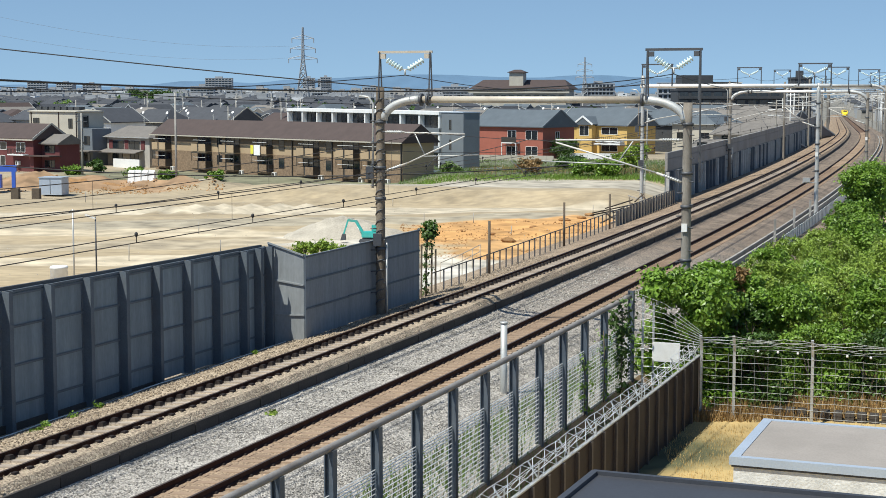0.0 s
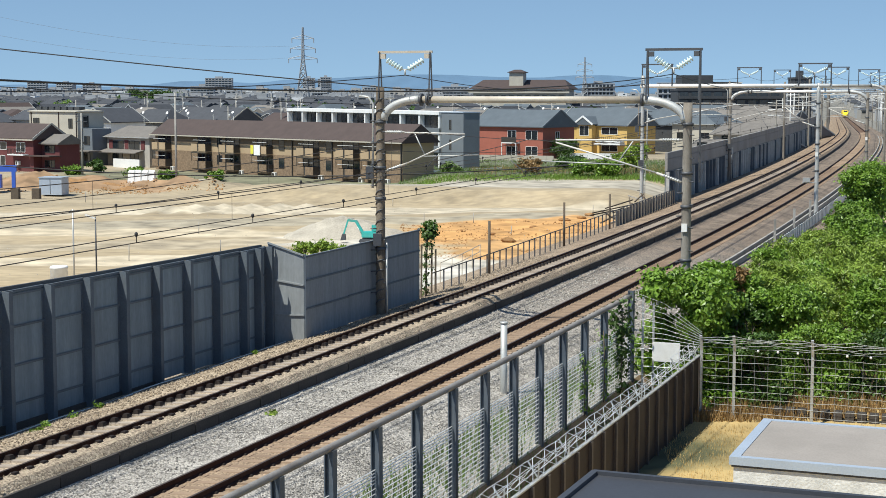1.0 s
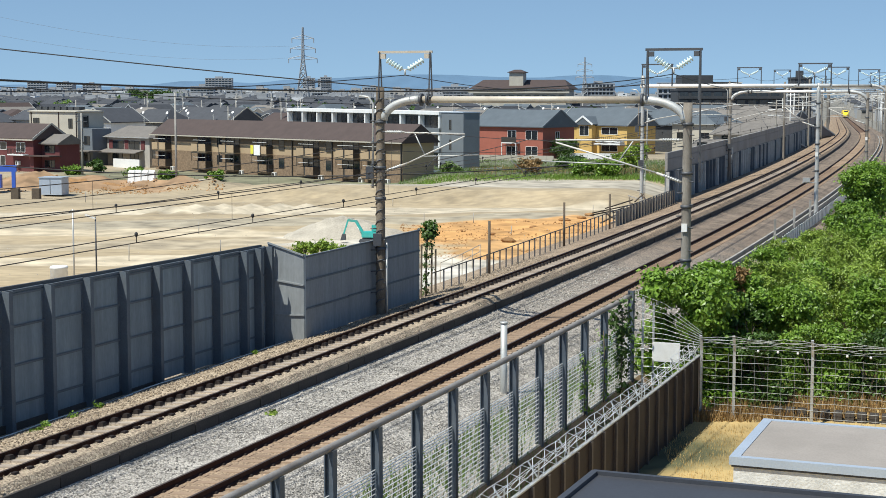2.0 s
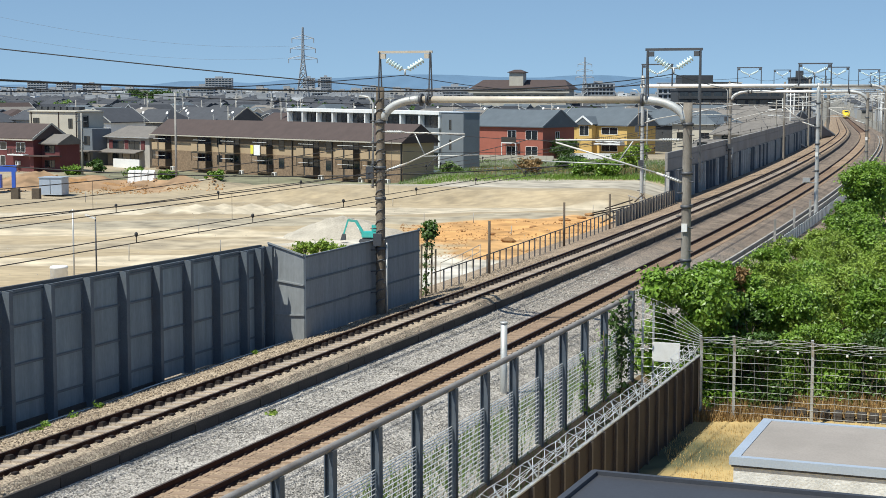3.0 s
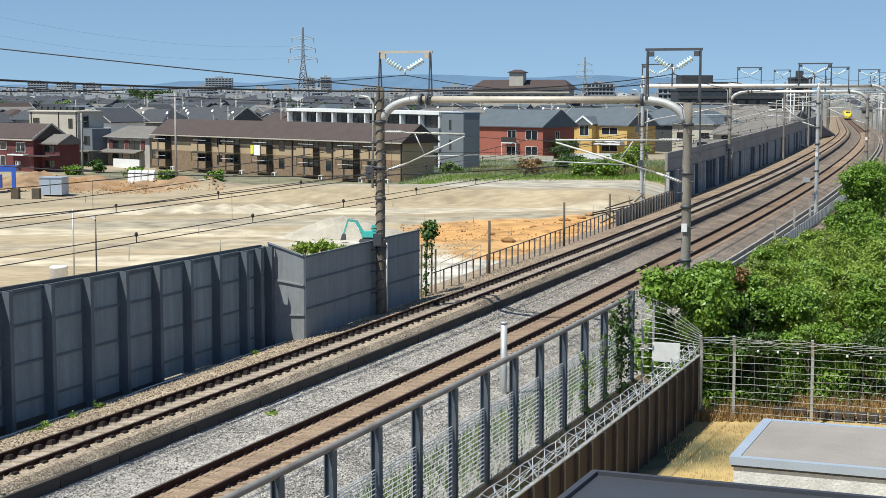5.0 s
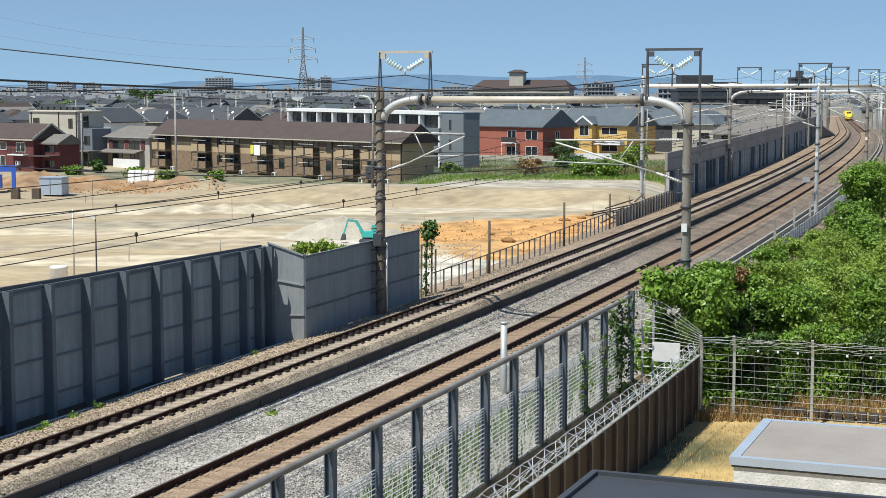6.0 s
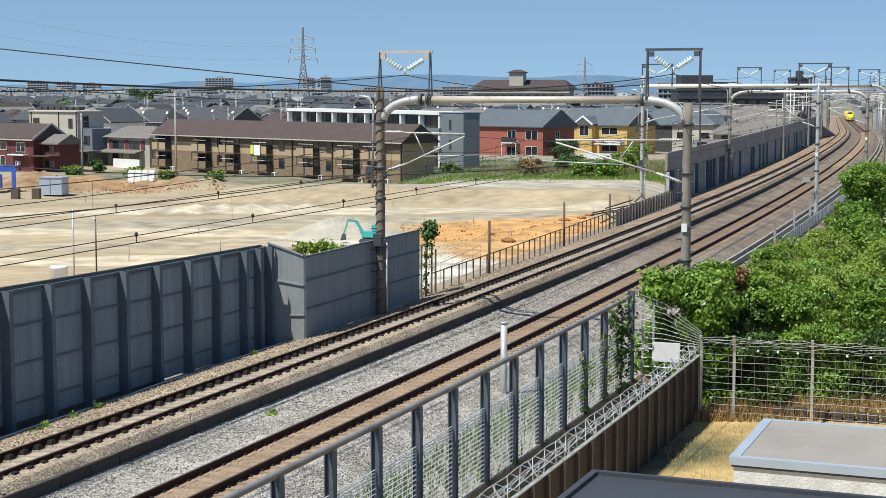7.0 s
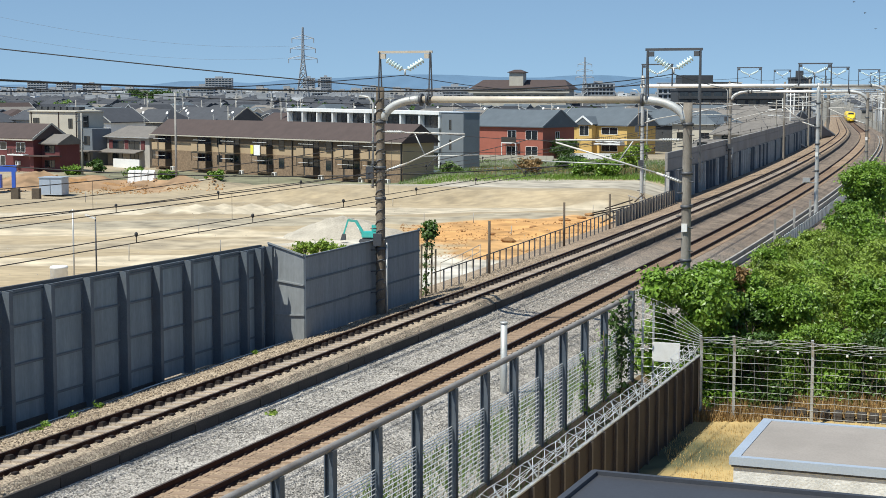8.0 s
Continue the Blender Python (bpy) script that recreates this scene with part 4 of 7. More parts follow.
def make_overhead():
    fl, fr = {}, {}
    for s in PORTALS:
        if s < 0:
            fl[s], fr[s] = T(s, -5.2, 10.2), T(s, 5.8, 10.2)
            continue
        if s == 24.5:
            e = make_portal(s, -6.35, 6.62, 9.3, 11.25, True, POLE_DARK, POLE_CONC, GALV_BEAM, [(-6.35, -4.1, GALV_BEAM), (5.0, 7.08, STEEL_DARK)], zr=-1.2)
        elif s == 89.5:
            e = make_portal(s, -10.15, 3.85, 9.72, 11.45, False, GALV, GALV, WHITE_PAINT, [(-10.2, -7.75, STEEL_DARK), (2.3, 4.78, STEEL_DARK)], zr=-1.0, zl=-1.6, r=0.17, detail=True)
        elif s == 126.0:
            e = make_portal(s, -8.6, 5.1, 9.05, 11.5, True, POLE_CONC, POLE_CONC, WHITE_PAINT, [(-7.9, -5.5, STEEL_DARK), (0.9, 3.2, STEEL_DARK)], zr=-0.8, r=0.17, detail=True)
        else:
            e = make_portal(s, -7.6, 5.0, 9.6, 11.6, s % 20 == 10, POLE_CONC, POLE_CONC, GALV, [(-9.0, -6.9, STEEL_DARK), (1.6, 4.2, STEEL_DARK)], zr=-0.8, r=0.16, detail=False)
        fl[s], fr[s] = e
    ps = PORTALS
    for o, zc, zm in ((-WIDE, 6.40, 7.95), (0.0, 6.25, 7.72)):
        run_c, run_m, run_x, drop, short = [], [], [], [], []
        for a, b in zip(ps, ps[1:]):
            st = 0.2 if ps.index(a) % 2 else -0.2
            pa, pb = T(a, o + st, zc), T(b, o - st, zc)
            ma, mb = T(a, o + st, zm), T(b, o - st, zm)
            ln = b - a
            run_c.append((pa, pb, 0.0))
            sag = ln * ln * 0.00028
            run_m.append((ma, mb, sag))
            run_x.append((pa + Vector((0, 0, 0.19)), pb + Vector((0, 0, 0.19)), 0.02))
            k = 1.2
            while k < ln and a < 100:
                short.append(pa.lerp(pb, k / ln))
                k += 5.6
            k = 2.5
            while k < ln and a < 200:
                f = k / ln
                q = pa.lerp(pb, f)
                top = ma.lerp(mb, f).z - sag * 4 * f * (1 - f)
                drop.append((q + Vector((0, 0, 0.19)), Vector((q.x, q.y, top)), 0.0))
                k += 10.0
        cable("contact_wire", run_c, 0.013, WIRE_COPPER, "dark bronze contact wire over a track", "wire")
        cable("messenger_wire", run_m, 0.014, WIRE_COPPER, "dark messenger wire over a track", "wire")
        cable("auxiliary_wire", run_x, 0.012, WIRE_COPPER, "dark auxiliary wire over a track", "wire")
        dr = cable("dropper_wires", drop, 0.006, WIRE_COPPER, "thin droppers between the overhead wires", "wire")
        dr["kind"] = "stuff"
        # short hangers with clamps between the auxiliary and the contact wire
        bm = bmesh.new()
        for q in short:
            tube(bm, [q, q + Vector((0, 0, 0.2))], 0.012, 5)
            lathe(bm, q + Vector((0, 0, 0.14)), (0, 0, 1), [(0, 0.02), (0.03, 0.042), (0.08, 0.042), (0.11, 0.02)], 8)
        tagged(part("wire_clamps", bm, WIRE_BLACK), "short dark clamped hangers on the overhead wires", "wire clamps", kind="stuff")
    for ends, zz in ((fl, 0), (fr, 0)):
        cable("feeder_cable", [(ends[a], ends[b], (b - a) ** 2 * 0.00022) for a, b in zip(ps, ps[1:])], 0.017, WIRE_BLACK, "black feeder cable between the portals")
    cable("earth_wire", [(T(a, -6.6, 7.2), T(b, -6.6, 7.2), (b - a) ** 2 * 0.00025) for a, b in zip(ps, ps[1:])], 0.012, WIRE_BLACK, "thin black wire along the poles")


# ---- buildings ----
def plan(ax, ay, bx, by):
    """A frame on the ground: x along the front from a to b, y into the depth."""
    d = Vector((bx - ax, by - ay, 0))
    return Matrix.Translation((ax, ay, plain(ax, ay))) @ Matrix.Rotation(math.atan2(d.y, d.x), 4, "Z"), d.length


def walls_box(bm, w, d, h, z0=-0.5):
    box(bm, 0, w, 0, d, z0, h)


def gable_roof(w, d, h, rise_, over=0.5, along_x=True, hip=0.0, thick=0.18):
    """A roof of two sloping slabs (hipped at the ends where hip > 0)."""
    bm = bmesh.new()
    if along_x:
        e = [(-over, -over), (w + over, -over), (w + over, d + over), (-over, d + over)]
        r = [(-over + hip, d / 2), (w + over - hip, d / 2)]
    else:
        e = [(-over, -over), (w + over, -over), (w + over, d + over), (-over, d + over)]
        r = [(w / 2, -over + hip), (w / 2, d + over - hip)]
    lo = [bm.verts.new((x, y, h - 0.12)) for x, y in e]
    up = [bm.verts.new((x, y, h - 0.12 + thick)) for x, y in e]
    rt = [bm.verts.new((x, y, h + rise_)) for x, y in r]
    if along_x:
        fs = [(up[0], up[1], rt[1], rt[0]), (up[2], up[3], rt[0], rt[1]), (up[1], up[2], rt[1]), (up[3], up[0], rt[0])]
    else:
        fs = [(up[1], up[2], rt[1], rt[0]), (up[3], up[0], rt[0], rt[1]), (up[0], up[1], rt[0]), (up[2], up[3], rt[1])]
    for f in fs:
        bm.faces.new(f)
    for k in range(4):
        bm.faces.new((lo[k], lo[(k + 1) % 4], up[(k + 1) % 4], up[k]))
    bm.faces.new(lo[::-1])
    return bm


def window(parent, x, z, w, h, y=0.0, frame_mat=None, sill=True, axis=0, mull=1):
    """A window in a front (axis 0) or in a right-hand end wall (axis 1, y is then the wall's x)."""
    def P(a, dep, zz):
        return (a, y + dep, zz) if axis == 0 else (y - dep, a, zz)
    def blk(bm, a0, a1, d0, d1, z0, z1):
        p, q = P(a0, d0, z0), P(a1, d1, z1)
        box(bm, min(p[0], q[0]), max(p[0], q[0]), min(p[1], q[1]), max(p[1], q[1]), z0, z1)
    bm = bmesh.new()
    t = 0.07
    blk(bm, x, x + w, -0.06, 0.0, z, z + t)
    blk(bm, x, x + w, -0.06, 0.0, z + h - t, z + h)
    for k in range(mull + 2):
        xx = x + (w - t) * k / (mull + 1)
        blk(bm, xx, xx + t, -0.055, 0.0, z + t, z + h - t)
    win = part("window", bm, frame_mat or FRAME_WHITE, parent)
    bm = bmesh.new()
    blk(bm, x + t * 0.5, x + w - t * 0.5, -0.025, 0.0, z + t * 0.5, z + h - t * 0.5)
    part("pane", bm, WINDOW, win)
    return win


def solid(name, parent, dims, material, label=""):
    bm = bmesh.new()
    for d in dims:
        box(bm, *d)
    return part(name, bm, material, parent, label)


FRAME_WHITE = mat("white_window_frame", (0.75, 0.75, 0.73), 0.5, 0, 0.08, 3, 20, 0)
FRAME_DARK = mat("dark_window_frame", (0.06, 0.055, 0.05), 0.5, 0.2, 0.1, 3, 20, 0)
ROOF_BROWN = mat("dark_brown_roof", (0.07, 0.05, 0.045), 0.75, 0, 0.2, 0.8, 10, 0.2)
ROOF_SLATE = mat("blue_grey_roof", (0.10, 0.12, 0.138), 0.65, 0.1, 0.18, 0.6, 10, 0.2)
ROOF_GREY = mat("grey_tile_roof", (0.055, 0.058, 0.066), 0.7, 0, 0.25, 1.0, 12, 0.3, vary=0.4)
ROOF_PALE = mat("pale_worn_roof", (0.17, 0.155, 0.14), 0.75, 0, 0.2, 1.0, 12, 0.3, vary=0.4)
TAN = mat("tan_plaster_wall", (0.40, 0.30, 0.19), 0.85, 0, 0.12, 0.5, 12, 0.15, (0.34, 0.26, 0.17), 0.3)
BROWN_PLASTER = mat("brown_plaster_band", (0.17, 0.125, 0.085), 0.85, 0, 0.12, 0.5, 12, 0.15)
TILE_BROWN = mat("mottled_brown_tile", (0.22, 0.155, 0.10), 0.8, 0, 0.45, 2.5, 9, 0.2)
RED = mat("brick_red_siding", (0.31, 0.105, 0.075), 0.8, 0, 0.15, 0.8, 12, 0.15)
YELLOW = mat("ochre_siding", (0.56, 0.38, 0.13), 0.8, 0, 0.12, 0.8, 12, 0.15)
CREAM = mat("cream_plaster", (0.45, 0.42, 0.355), 0.85, 0, 0.12, 0.6, 12, 0.15, (0.35, 0.32, 0.27), 0.3)
MAROON = mat("maroon_siding", (0.13, 0.04, 0.04), 0.8, 0, 0.15, 0.8, 12, 0.15)
WHITEWALL = mat("white_plaster", (0.72, 0.73, 0.73), 0.8, 0, 0.08, 0.6, 12, 0.1, (0.5, 0.5, 0.48), 0.25)
GREYWALL = mat("blue_grey_plaster", (0.155, 0.175, 0.195), 0.8, 0, 0.12, 0.6, 12, 0.1)
DARKWALL = mat("charcoal_cladding", (0.055, 0.058, 0.062), 0.7, 0, 0.2, 0.6, 10, 0.1)
TOWN_WALL = mat("town_house_wall", (0.40, 0.375, 0.335), 0.85, 0, 0.2, 0.5, 10, 0.1, vary=0.8)
TOWN_GREY = mat("town_block_wall", (0.34, 0.35, 0.36), 0.85, 0, 0.15, 0.2, 6, 0.1, vary=0.6)
BLUE = mat("bright_blue_paint", (0.05, 0.13, 0.55), 0.5, 0.1, 0.12, 1.5, 20, 0.05)
TEAL = mat("teal_machine_paint", (0.06, 0.42, 0.38), 0.45, 0.1, 0.15, 2, 20, 0.05, (0.2, 0.18, 0.12), 0.3)
LAUNDRY = mat("white_cotton", (0.8, 0.8, 0.78), 0.9, 0, 0.06, 3, 20, 0.1)
LAUNDRY_Y = mat("yellow_cotton", (0.72, 0.66, 0.08), 0.9, 0, 0.06, 3, 20, 0.1)
ASPHALT_ROOF = mat("grey_felt_roof", (0.30, 0.27, 0.245), 0.9, 0, 0.15, 0.7, 20, 0.2, (0.20, 0.18, 0.16), 0.4)
LIGHT_METAL = mat("pale_blue_metal_trim", (0.42, 0.48, 0.56), 0.5, 0.3, 0.12, 1, 20, 0.05)
DARK_METAL = mat("charcoal_sheet_roof", (0.065, 0.068, 0.078), 0.5, 0.3, 0.15, 1, 15, 0.05)


def make_apartments():
    """Two-storey tan apartment block with balconies."""
    m, w = plan(-47.6, 258, -5.6, 215)
    b = empty("apartment_block", m, "two-storey tan apartment block with brown hipped roof", "apartment building")
    bm = bmesh.new()
    walls_box(bm, w, 6.0, 5.7)
    part("wall", bm, TAN, b)
    solid("tiled_wall", b, [(-0.03, w + 0.03, -0.06, -0.003, -0.5, 3.25)], TILE_BROWN, "mottled brown tile facing")
    part("roof", gable_roof(w, 6.0, 5.75, 2.5, 0.6), ROOF_BROWN, b)
    solid("gutter", b, [(-0.7, w + 0.7, -0.86, -0.72, 5.6, 5.76)], CREAM)
    solid("upper_band", b, [(-0.03, w + 0.03, -0.05, -0.003, 4.6, 5.7)], BROWN_PLASTER, "darker brown plaster band under the eaves")
    for k, xc in enumerate((2.7, 13.8, 21.2, 29.4, 40.4, 49.3, 54.8)):
        for fl in (0, 1):
            z = 2.72 * fl
            by = -1.25
            bx0, bx1 = xc - 1.9, xc + 1.9
            window(b, xc - 1.8, z + 1.75, 3.6, 1.15, -0.07, FRAME_DARK, mull=2)
            bal = solid("balcony", b, [(bx0, bx1, by, -0.08, z + 0.45, z + 0.62)], TILE_BROWN if not fl else TAN)
            solid("balcony_front", bal, [(bx0, xc - 0.25, by - 0.08, by, z + 0.62, z + 1.78), (xc + 0.1, bx1, by - 0.08, by, z + 0.62, z + 1.78)], TAN if fl else TILE_BROWN)
            solid("slit_grille", bal, [(xc - 0.23, xc + 0.08, by - 0.04, by, z + 0.62, z + 1.72)], FRAME_DARK)
            # balcony sides in a dark colour that stands for their shadow
            for xx in (bx0, bx1 - 0.08):
                solid("side_screen", bal, [(xx, xx + 0.08, by + 0.004, -0.08, z + 0.62, z + 1.78)], FRAME_DARK)
            if not fl:
                solid("canopy", bal, [(bx0 - 0.1, bx1 + 0.1, by - 0.1, -0.08, 3.02, 3.14)], FRAME_DARK)
                for xx in (bx0, bx1 - 0.06):
                    solid("canopy_post", bal, [(xx, xx + 0.06, by - 0.06, by - 0.004, 1.79, 3.0)], FRAME_DARK)
            solid("laundry_pole", bal, [(bx0 + 0.2, bx1 - 0.2, by + 0.1, by + 0.15, z + 2.35, z + 2.4)], WHITE_PAINT)
            if fl == 0 and k != 1:
                ac = solid("air_conditioner", b, [(bx1 + 0.25, bx1 + 1.05, -0.5, -0.1, -0.1, 0.6)], WHITE_PAINT)
                solid("fan_grille", ac, [(bx1 + 0.33, bx1 + 0.8, -0.52, -0.504, 0.0, 0.5)], FRAME_DARK)
            if k in (1, 3, 4):
                window(b, xc + 3.4, z + 1.3, 1.3, 1.5, -0.07, FRAME_DARK, mull=0)
    for x in (17.7, 36.0, 45.2, w - 0.2):
        solid("downpipe", b, [(x, x + 0.16, -0.22, -0.075, -0.4, 5.6)], FRAME_DARK)
    la = empty("bedding", m @ pose(27.6, -1.45, 4.35), "white and yellow bedding airing over a balcony", "bedding")
    solid("white_quilt", la, [(0.9, 2.4, -0.08, 0.02, -1.2, 0.35)], LAUNDRY)
    solid("yellow_towel", la, [(0.1, 0.8, -0.08, 0.02, -1.0, 0.3)], LAUNDRY_Y)


def make_flats():
    """Three-storey white and grey block behind the apartments."""
    m, w = plan(-30, 310, 0.1, 256.5)
    b = empty("white_flats", m, "white-framed modern flats with dark glazed bays", "apartment building")
    bm = bmesh.new()
    walls_box(bm, w, 3.2, 8.9)
    part("wall", bm, GREYWALL, b)
    n = 9
    u = w / n
    for k in range(n + 1):
        solid("column", b, [(k * u - 0.25, k * u + 0.25, -0.9, -0.004, -0.4, 8.94)], WHITEWALL)
    for z in (3.0, 6.0):
        solid("balcony_slab", b, [(-0.25, w + 0.25, -1.0, -0.01, z - 0.3, z + 0.75)], GREYWALL)
    solid("parapet", b, [(-0.3, w + 0.3, -1.05, 3.4, 8.95, 9.5)], WHITEWALL)
    for k in range(n):
        for z in (0.4, 3.8, 6.8):
            window(b, k * u + 0.5, z, u - 1.0, 1.9, -0.005, FRAME_DARK, mull=2)
    m2 = m @ pose(w + 0.35, -0.6, 0)
    e = empty("grey_flats", m2, "blue-grey three-storey block of flats", "apartment building")
    solid("wall", e, [(0, 7.2, 0, 3, -0.5, 9.35)], GREYWALL)
    solid("coping", e, [(-0.05, 7.3, -0.1, 3.1, 9.35, 9.5)], LIGHT_METAL)
    for z in (3.4, 6.6):
        window(e, 2.6, z, 0.7, 1.6, -0.01, FRAME_DARK, mull=0)


def house(name, m, w, d, h, rise_, wall_mat, roof_mat, label, along_x=True, hip=0.0, wins=(), end_wins=(), frame_mat=None, over=0.5, cat="house"):
    b = empty(name, m, label, cat, "houses of the town")
    bm = bmesh.new()
    walls_box(bm, w, d, h)
    if hip == 0:
        if along_x:
            for x in (0.0, w):
                pts = [(x, 0, h), (x, d, h), (x, d / 2, h + rise_ - 0.25)]
                bm.faces.new([bm.verts.new(p) for p in (pts if x else pts[::-1])])
        else:
            for y in (0.0, d):
                pts = [(0, y, h), (w, y, h), (w / 2, y, h + rise_ - 0.25)]
                bm.faces.new([bm.verts.new(p) for p in pts])
    part("wall", bm, wall_mat, b)
    part("roof", gable_roof(w, d, h, rise_, over, along_x, hip), roof_mat, b)
    bm = bmesh.new()
    if hip == 0:
        e0, e1, ez = -over - 0.03, (d if along_x else w) + over + 0.03, h + 0.02
        for q in ((-over - 0.02, (w if along_x else d) + over + 0.02)):
            for e in (e0, e1):
                mid = (d if along_x else w) / 2
                pa, pb = ((q, e, ez), (q, mid, h + rise_ + 0.02)) if along_x else ((e, q, ez), (mid, q, h + rise_ + 0.02))
                bar(bm, pa, pb, 0.08, 0.2)
    else:
        bar(bm, (-over, -over - 0.06, h), (w + over, -over - 0.06, h), 0.12, 0.14)
        bar(bm, (w + over + 0.06, -over, h), (w + over + 0.06, d + over, h), 0.12, 0.14)
    part("roof_trim", bm, CREAM if len(name) % 2 else GALV, b)
    for x, z, ww, hh in wins:
        window(b, x, z, ww, hh, -0.004, frame_mat)
    for y, z, ww, hh in end_wins:
        window(b, y, z, ww, hh, w + 0.004, frame_mat, axis=1)
    return b


def make_near_houses():
    m, w = plan(6, 306, 18.8, 293)
    r = house("red_house", m, w, 9, 6.1, 3.2, RED, ROOF_SLATE, "long brick-red house with blue-grey gable roof", wins=[(13.9, 3.7, 3.0, 1.7), (13.9, 0.7, 3.0, 1.7), (8.9, 0.1, 2.8, 2.3), (9.2, 3.9, 2.2, 1.5)], end_wins=[(3.5, 3.8, 1.2, 1.4)])
    rb = solid("balcony", r, [(8.6, 12.4, -1.2, -0.05, 2.9, 3.1)], WHITEWALL)
    solid("balcony_rail", rb, [(8.6, 12.4, -1.2, -1.12, 3.1, 4.1)], FRAME_DARK)
    for xx in (8.6, 12.3):
        solid("porch_post", rb, [(xx, xx + 0.12, -1.18, -1.06, -0.4, 2.9)], WHITEWALL)
    for y0, y1 in ((-0.55, 4.5), (9.55, 4.5)):
        bm = bmesh.new()
        bar(bm, (w + 0.54, y0, 6.15), (w + 0.54, y1, 9.3), 0.1, 0.3)
        part("bargeboard", bm, GREYWALL, r)
    m, w = plan(24, 322, 36.5, 309)
    y = house("yellow_house", m, w, 9, 6.0, 3.4, YELLOW, ROOF_SLATE, "ochre yellow house with blue-grey roof and white porch", wins=[(2.0, 3.9, 1.6, 1.7), (w - 6.6, 4.2, 4.2, 1.4), (w - 6.6, 0.8, 4.2, 1.8), (2.0, 0.8, 2.0, 1.8)])
    solid("balcony", y, [(w - 7.0, w - 0.6, -1.4, -0.05, 2.7, 2.95)], WHITEWALL)
    for q in range(13):
        xx = w - 7.0 + q * 0.52
        solid("baluster", y, [(xx, xx + 0.12, -1.36, -1.28, 2.95, 3.8)], FRAME_DARK)
    solid("porch_roof", y, [(w - 7.2, w - 0.4, -1.7, -0.05, 2.2, 2.5)], WHITEWALL)
    part("front_gable_roof", gable_roof(4.4, 3.5, 6.2, 1.6, 0.4, False), ROOF_SLATE, y).matrix_basis = pose(5.9, -1.5, 0)
    for xa in (5.5, 10.7):
        bm = bmesh.new()
        bar(bm, (xa, -1.95, 6.15), (8.1, -1.95, 7.8), 0.12, 0.34)
        part("bargeboard", bm, WHITEWALL, y, "white bargeboard")
    solid("front_gable", y, [(6.1, 10.1, -1.45, -0.02, -0.3, 6.4)], YELLOW)
    window(y, 6.9, 3.9, 2.4, 2.0, -1.46)
    m, w = plan(-74.0, 279, -63.2, 269.5)
    ch = house("cream_house", m, w, 5.5, 9.3, 0.4, CREAM, CREAM, "three-storey cream house with flat roof", hip=0.3, wins=[(1.2, 7.2, 1.9, 0.9), (w - 2.6, 6.4, 1.2, 1.7), (w - 2.6, 3.4, 1.2, 1.7), (1.2, 3.6, 1.6, 1.3)], end_wins=[(1.2, 6.6, 1.1, 2.0), (3.5, 3.4, 1.1, 1.8)], frame_mat=FRAME_DARK, over=0.15)
    for xx in (0.6, w * 0.62, w - 0.3):
        solid("downpipe", ch, [(xx, xx + 0.12, -0.16, -0.03, -0.3, 9.2)], ROOF_BROWN)
    for k in range(7):
        solid("roof_unit", ch, [(0.8 + k * 1.9, 2.2 + k * 1.9, 1.0, 2.2, 9.45, 10.1)], DARKWALL)
    annex = solid("stair_annex", ch, [(w + 0.02, w + 2.8, 1.0, 5.0, -0.4, 6.4)], GREYWALL)
    for zz in (0.8, 3.6):
        window(annex, w + 0.5, zz, 1.6, 1.5, 0.99, FRAME_DARK)
    solid("lean_to", ch, [(w - 1.5, w + 5.5, -1.8, 0.9, 2.5, 2.68)], ROOF_PALE)
    m, w = plan(-77, 259, -65.8, 250)
    h = house("maroon_house", m, w, 6.5, 5.2, 2.4, MAROON, ROOF_BROWN, "maroon two-storey house with brown roof", wins=[(w - 10.5, 3.3, 3.4, 1.3), (w - 4.5, 3.0, 2.4, 1.6), (w - 10, 0.7, 2.5, 1.7)])
    bal = solid("balcony", h, [(w - 5.5, w - 1.2, -1.1, -0.05, 2.5, 2.7)], WHITEWALL)
    for q in range(12):
        xx = w - 5.5 + q * 0.385
        solid("baluster", bal, [(xx, xx + 0.06, -1.08, -1.02, 2.7, 3.5)], FRAME_DARK)
    solid("handrail", bal, [(w - 5.5, w - 1.2, -1.12, -1.0, 3.5, 3.58)], FRAME_DARK)
    for y0, y1, z0, z1 in ((-0.55, 3.25, 5.02, 7.62), (7.05, 3.25, 5.02, 7.62)):
        bm = bmesh.new()
        bar(bm, (w + 0.53, y0, z0), (w + 0.53, y1, z1), 0.1, 0.28)
        part("bargeboard", bm, CREAM, h, "cream bargeboard")
    solid("eaves_board", h, [(-0.5, w + 0.5, -0.58, -0.51, 4.92, 5.12)], CREAM, "cream eaves board")
    wing = solid("side_wing", h, [(w + 0.02, w + 4.6, 1.6, 5.6, -0.4, 4.4)], MAROON)
    part("wing_roof", gable_roof(4.6, 4.4, 4.45, 1.5, 0.5, True), ROOF_PALE, h).matrix_basis = pose(w + 0.02, 1.4, 0)
    for zz in (0.6, 3.0):
        window(wing, w + 0.8, zz, 2.6, 1.2, 1.59, FRAME_DARK, mull=2)
    solid("porch_roof", h, [(w - 1.0, w + 5.2, -0.9, 1.55, 2.42, 2.6)], ROOF_BROWN)
    ac = solid("air_conditioner", h, [(w - 4.2, w - 3.4, -0.5, -0.05, 0.9, 1.6)], WHITE_PAINT)
    solid("fan_grille", ac, [(w - 4.1, w - 3.65, -0.52, -0.504, 1.0, 1.5)], FRAME_DARK)
    m, w = plan(-58.2, 270, -49.3, 261.5)
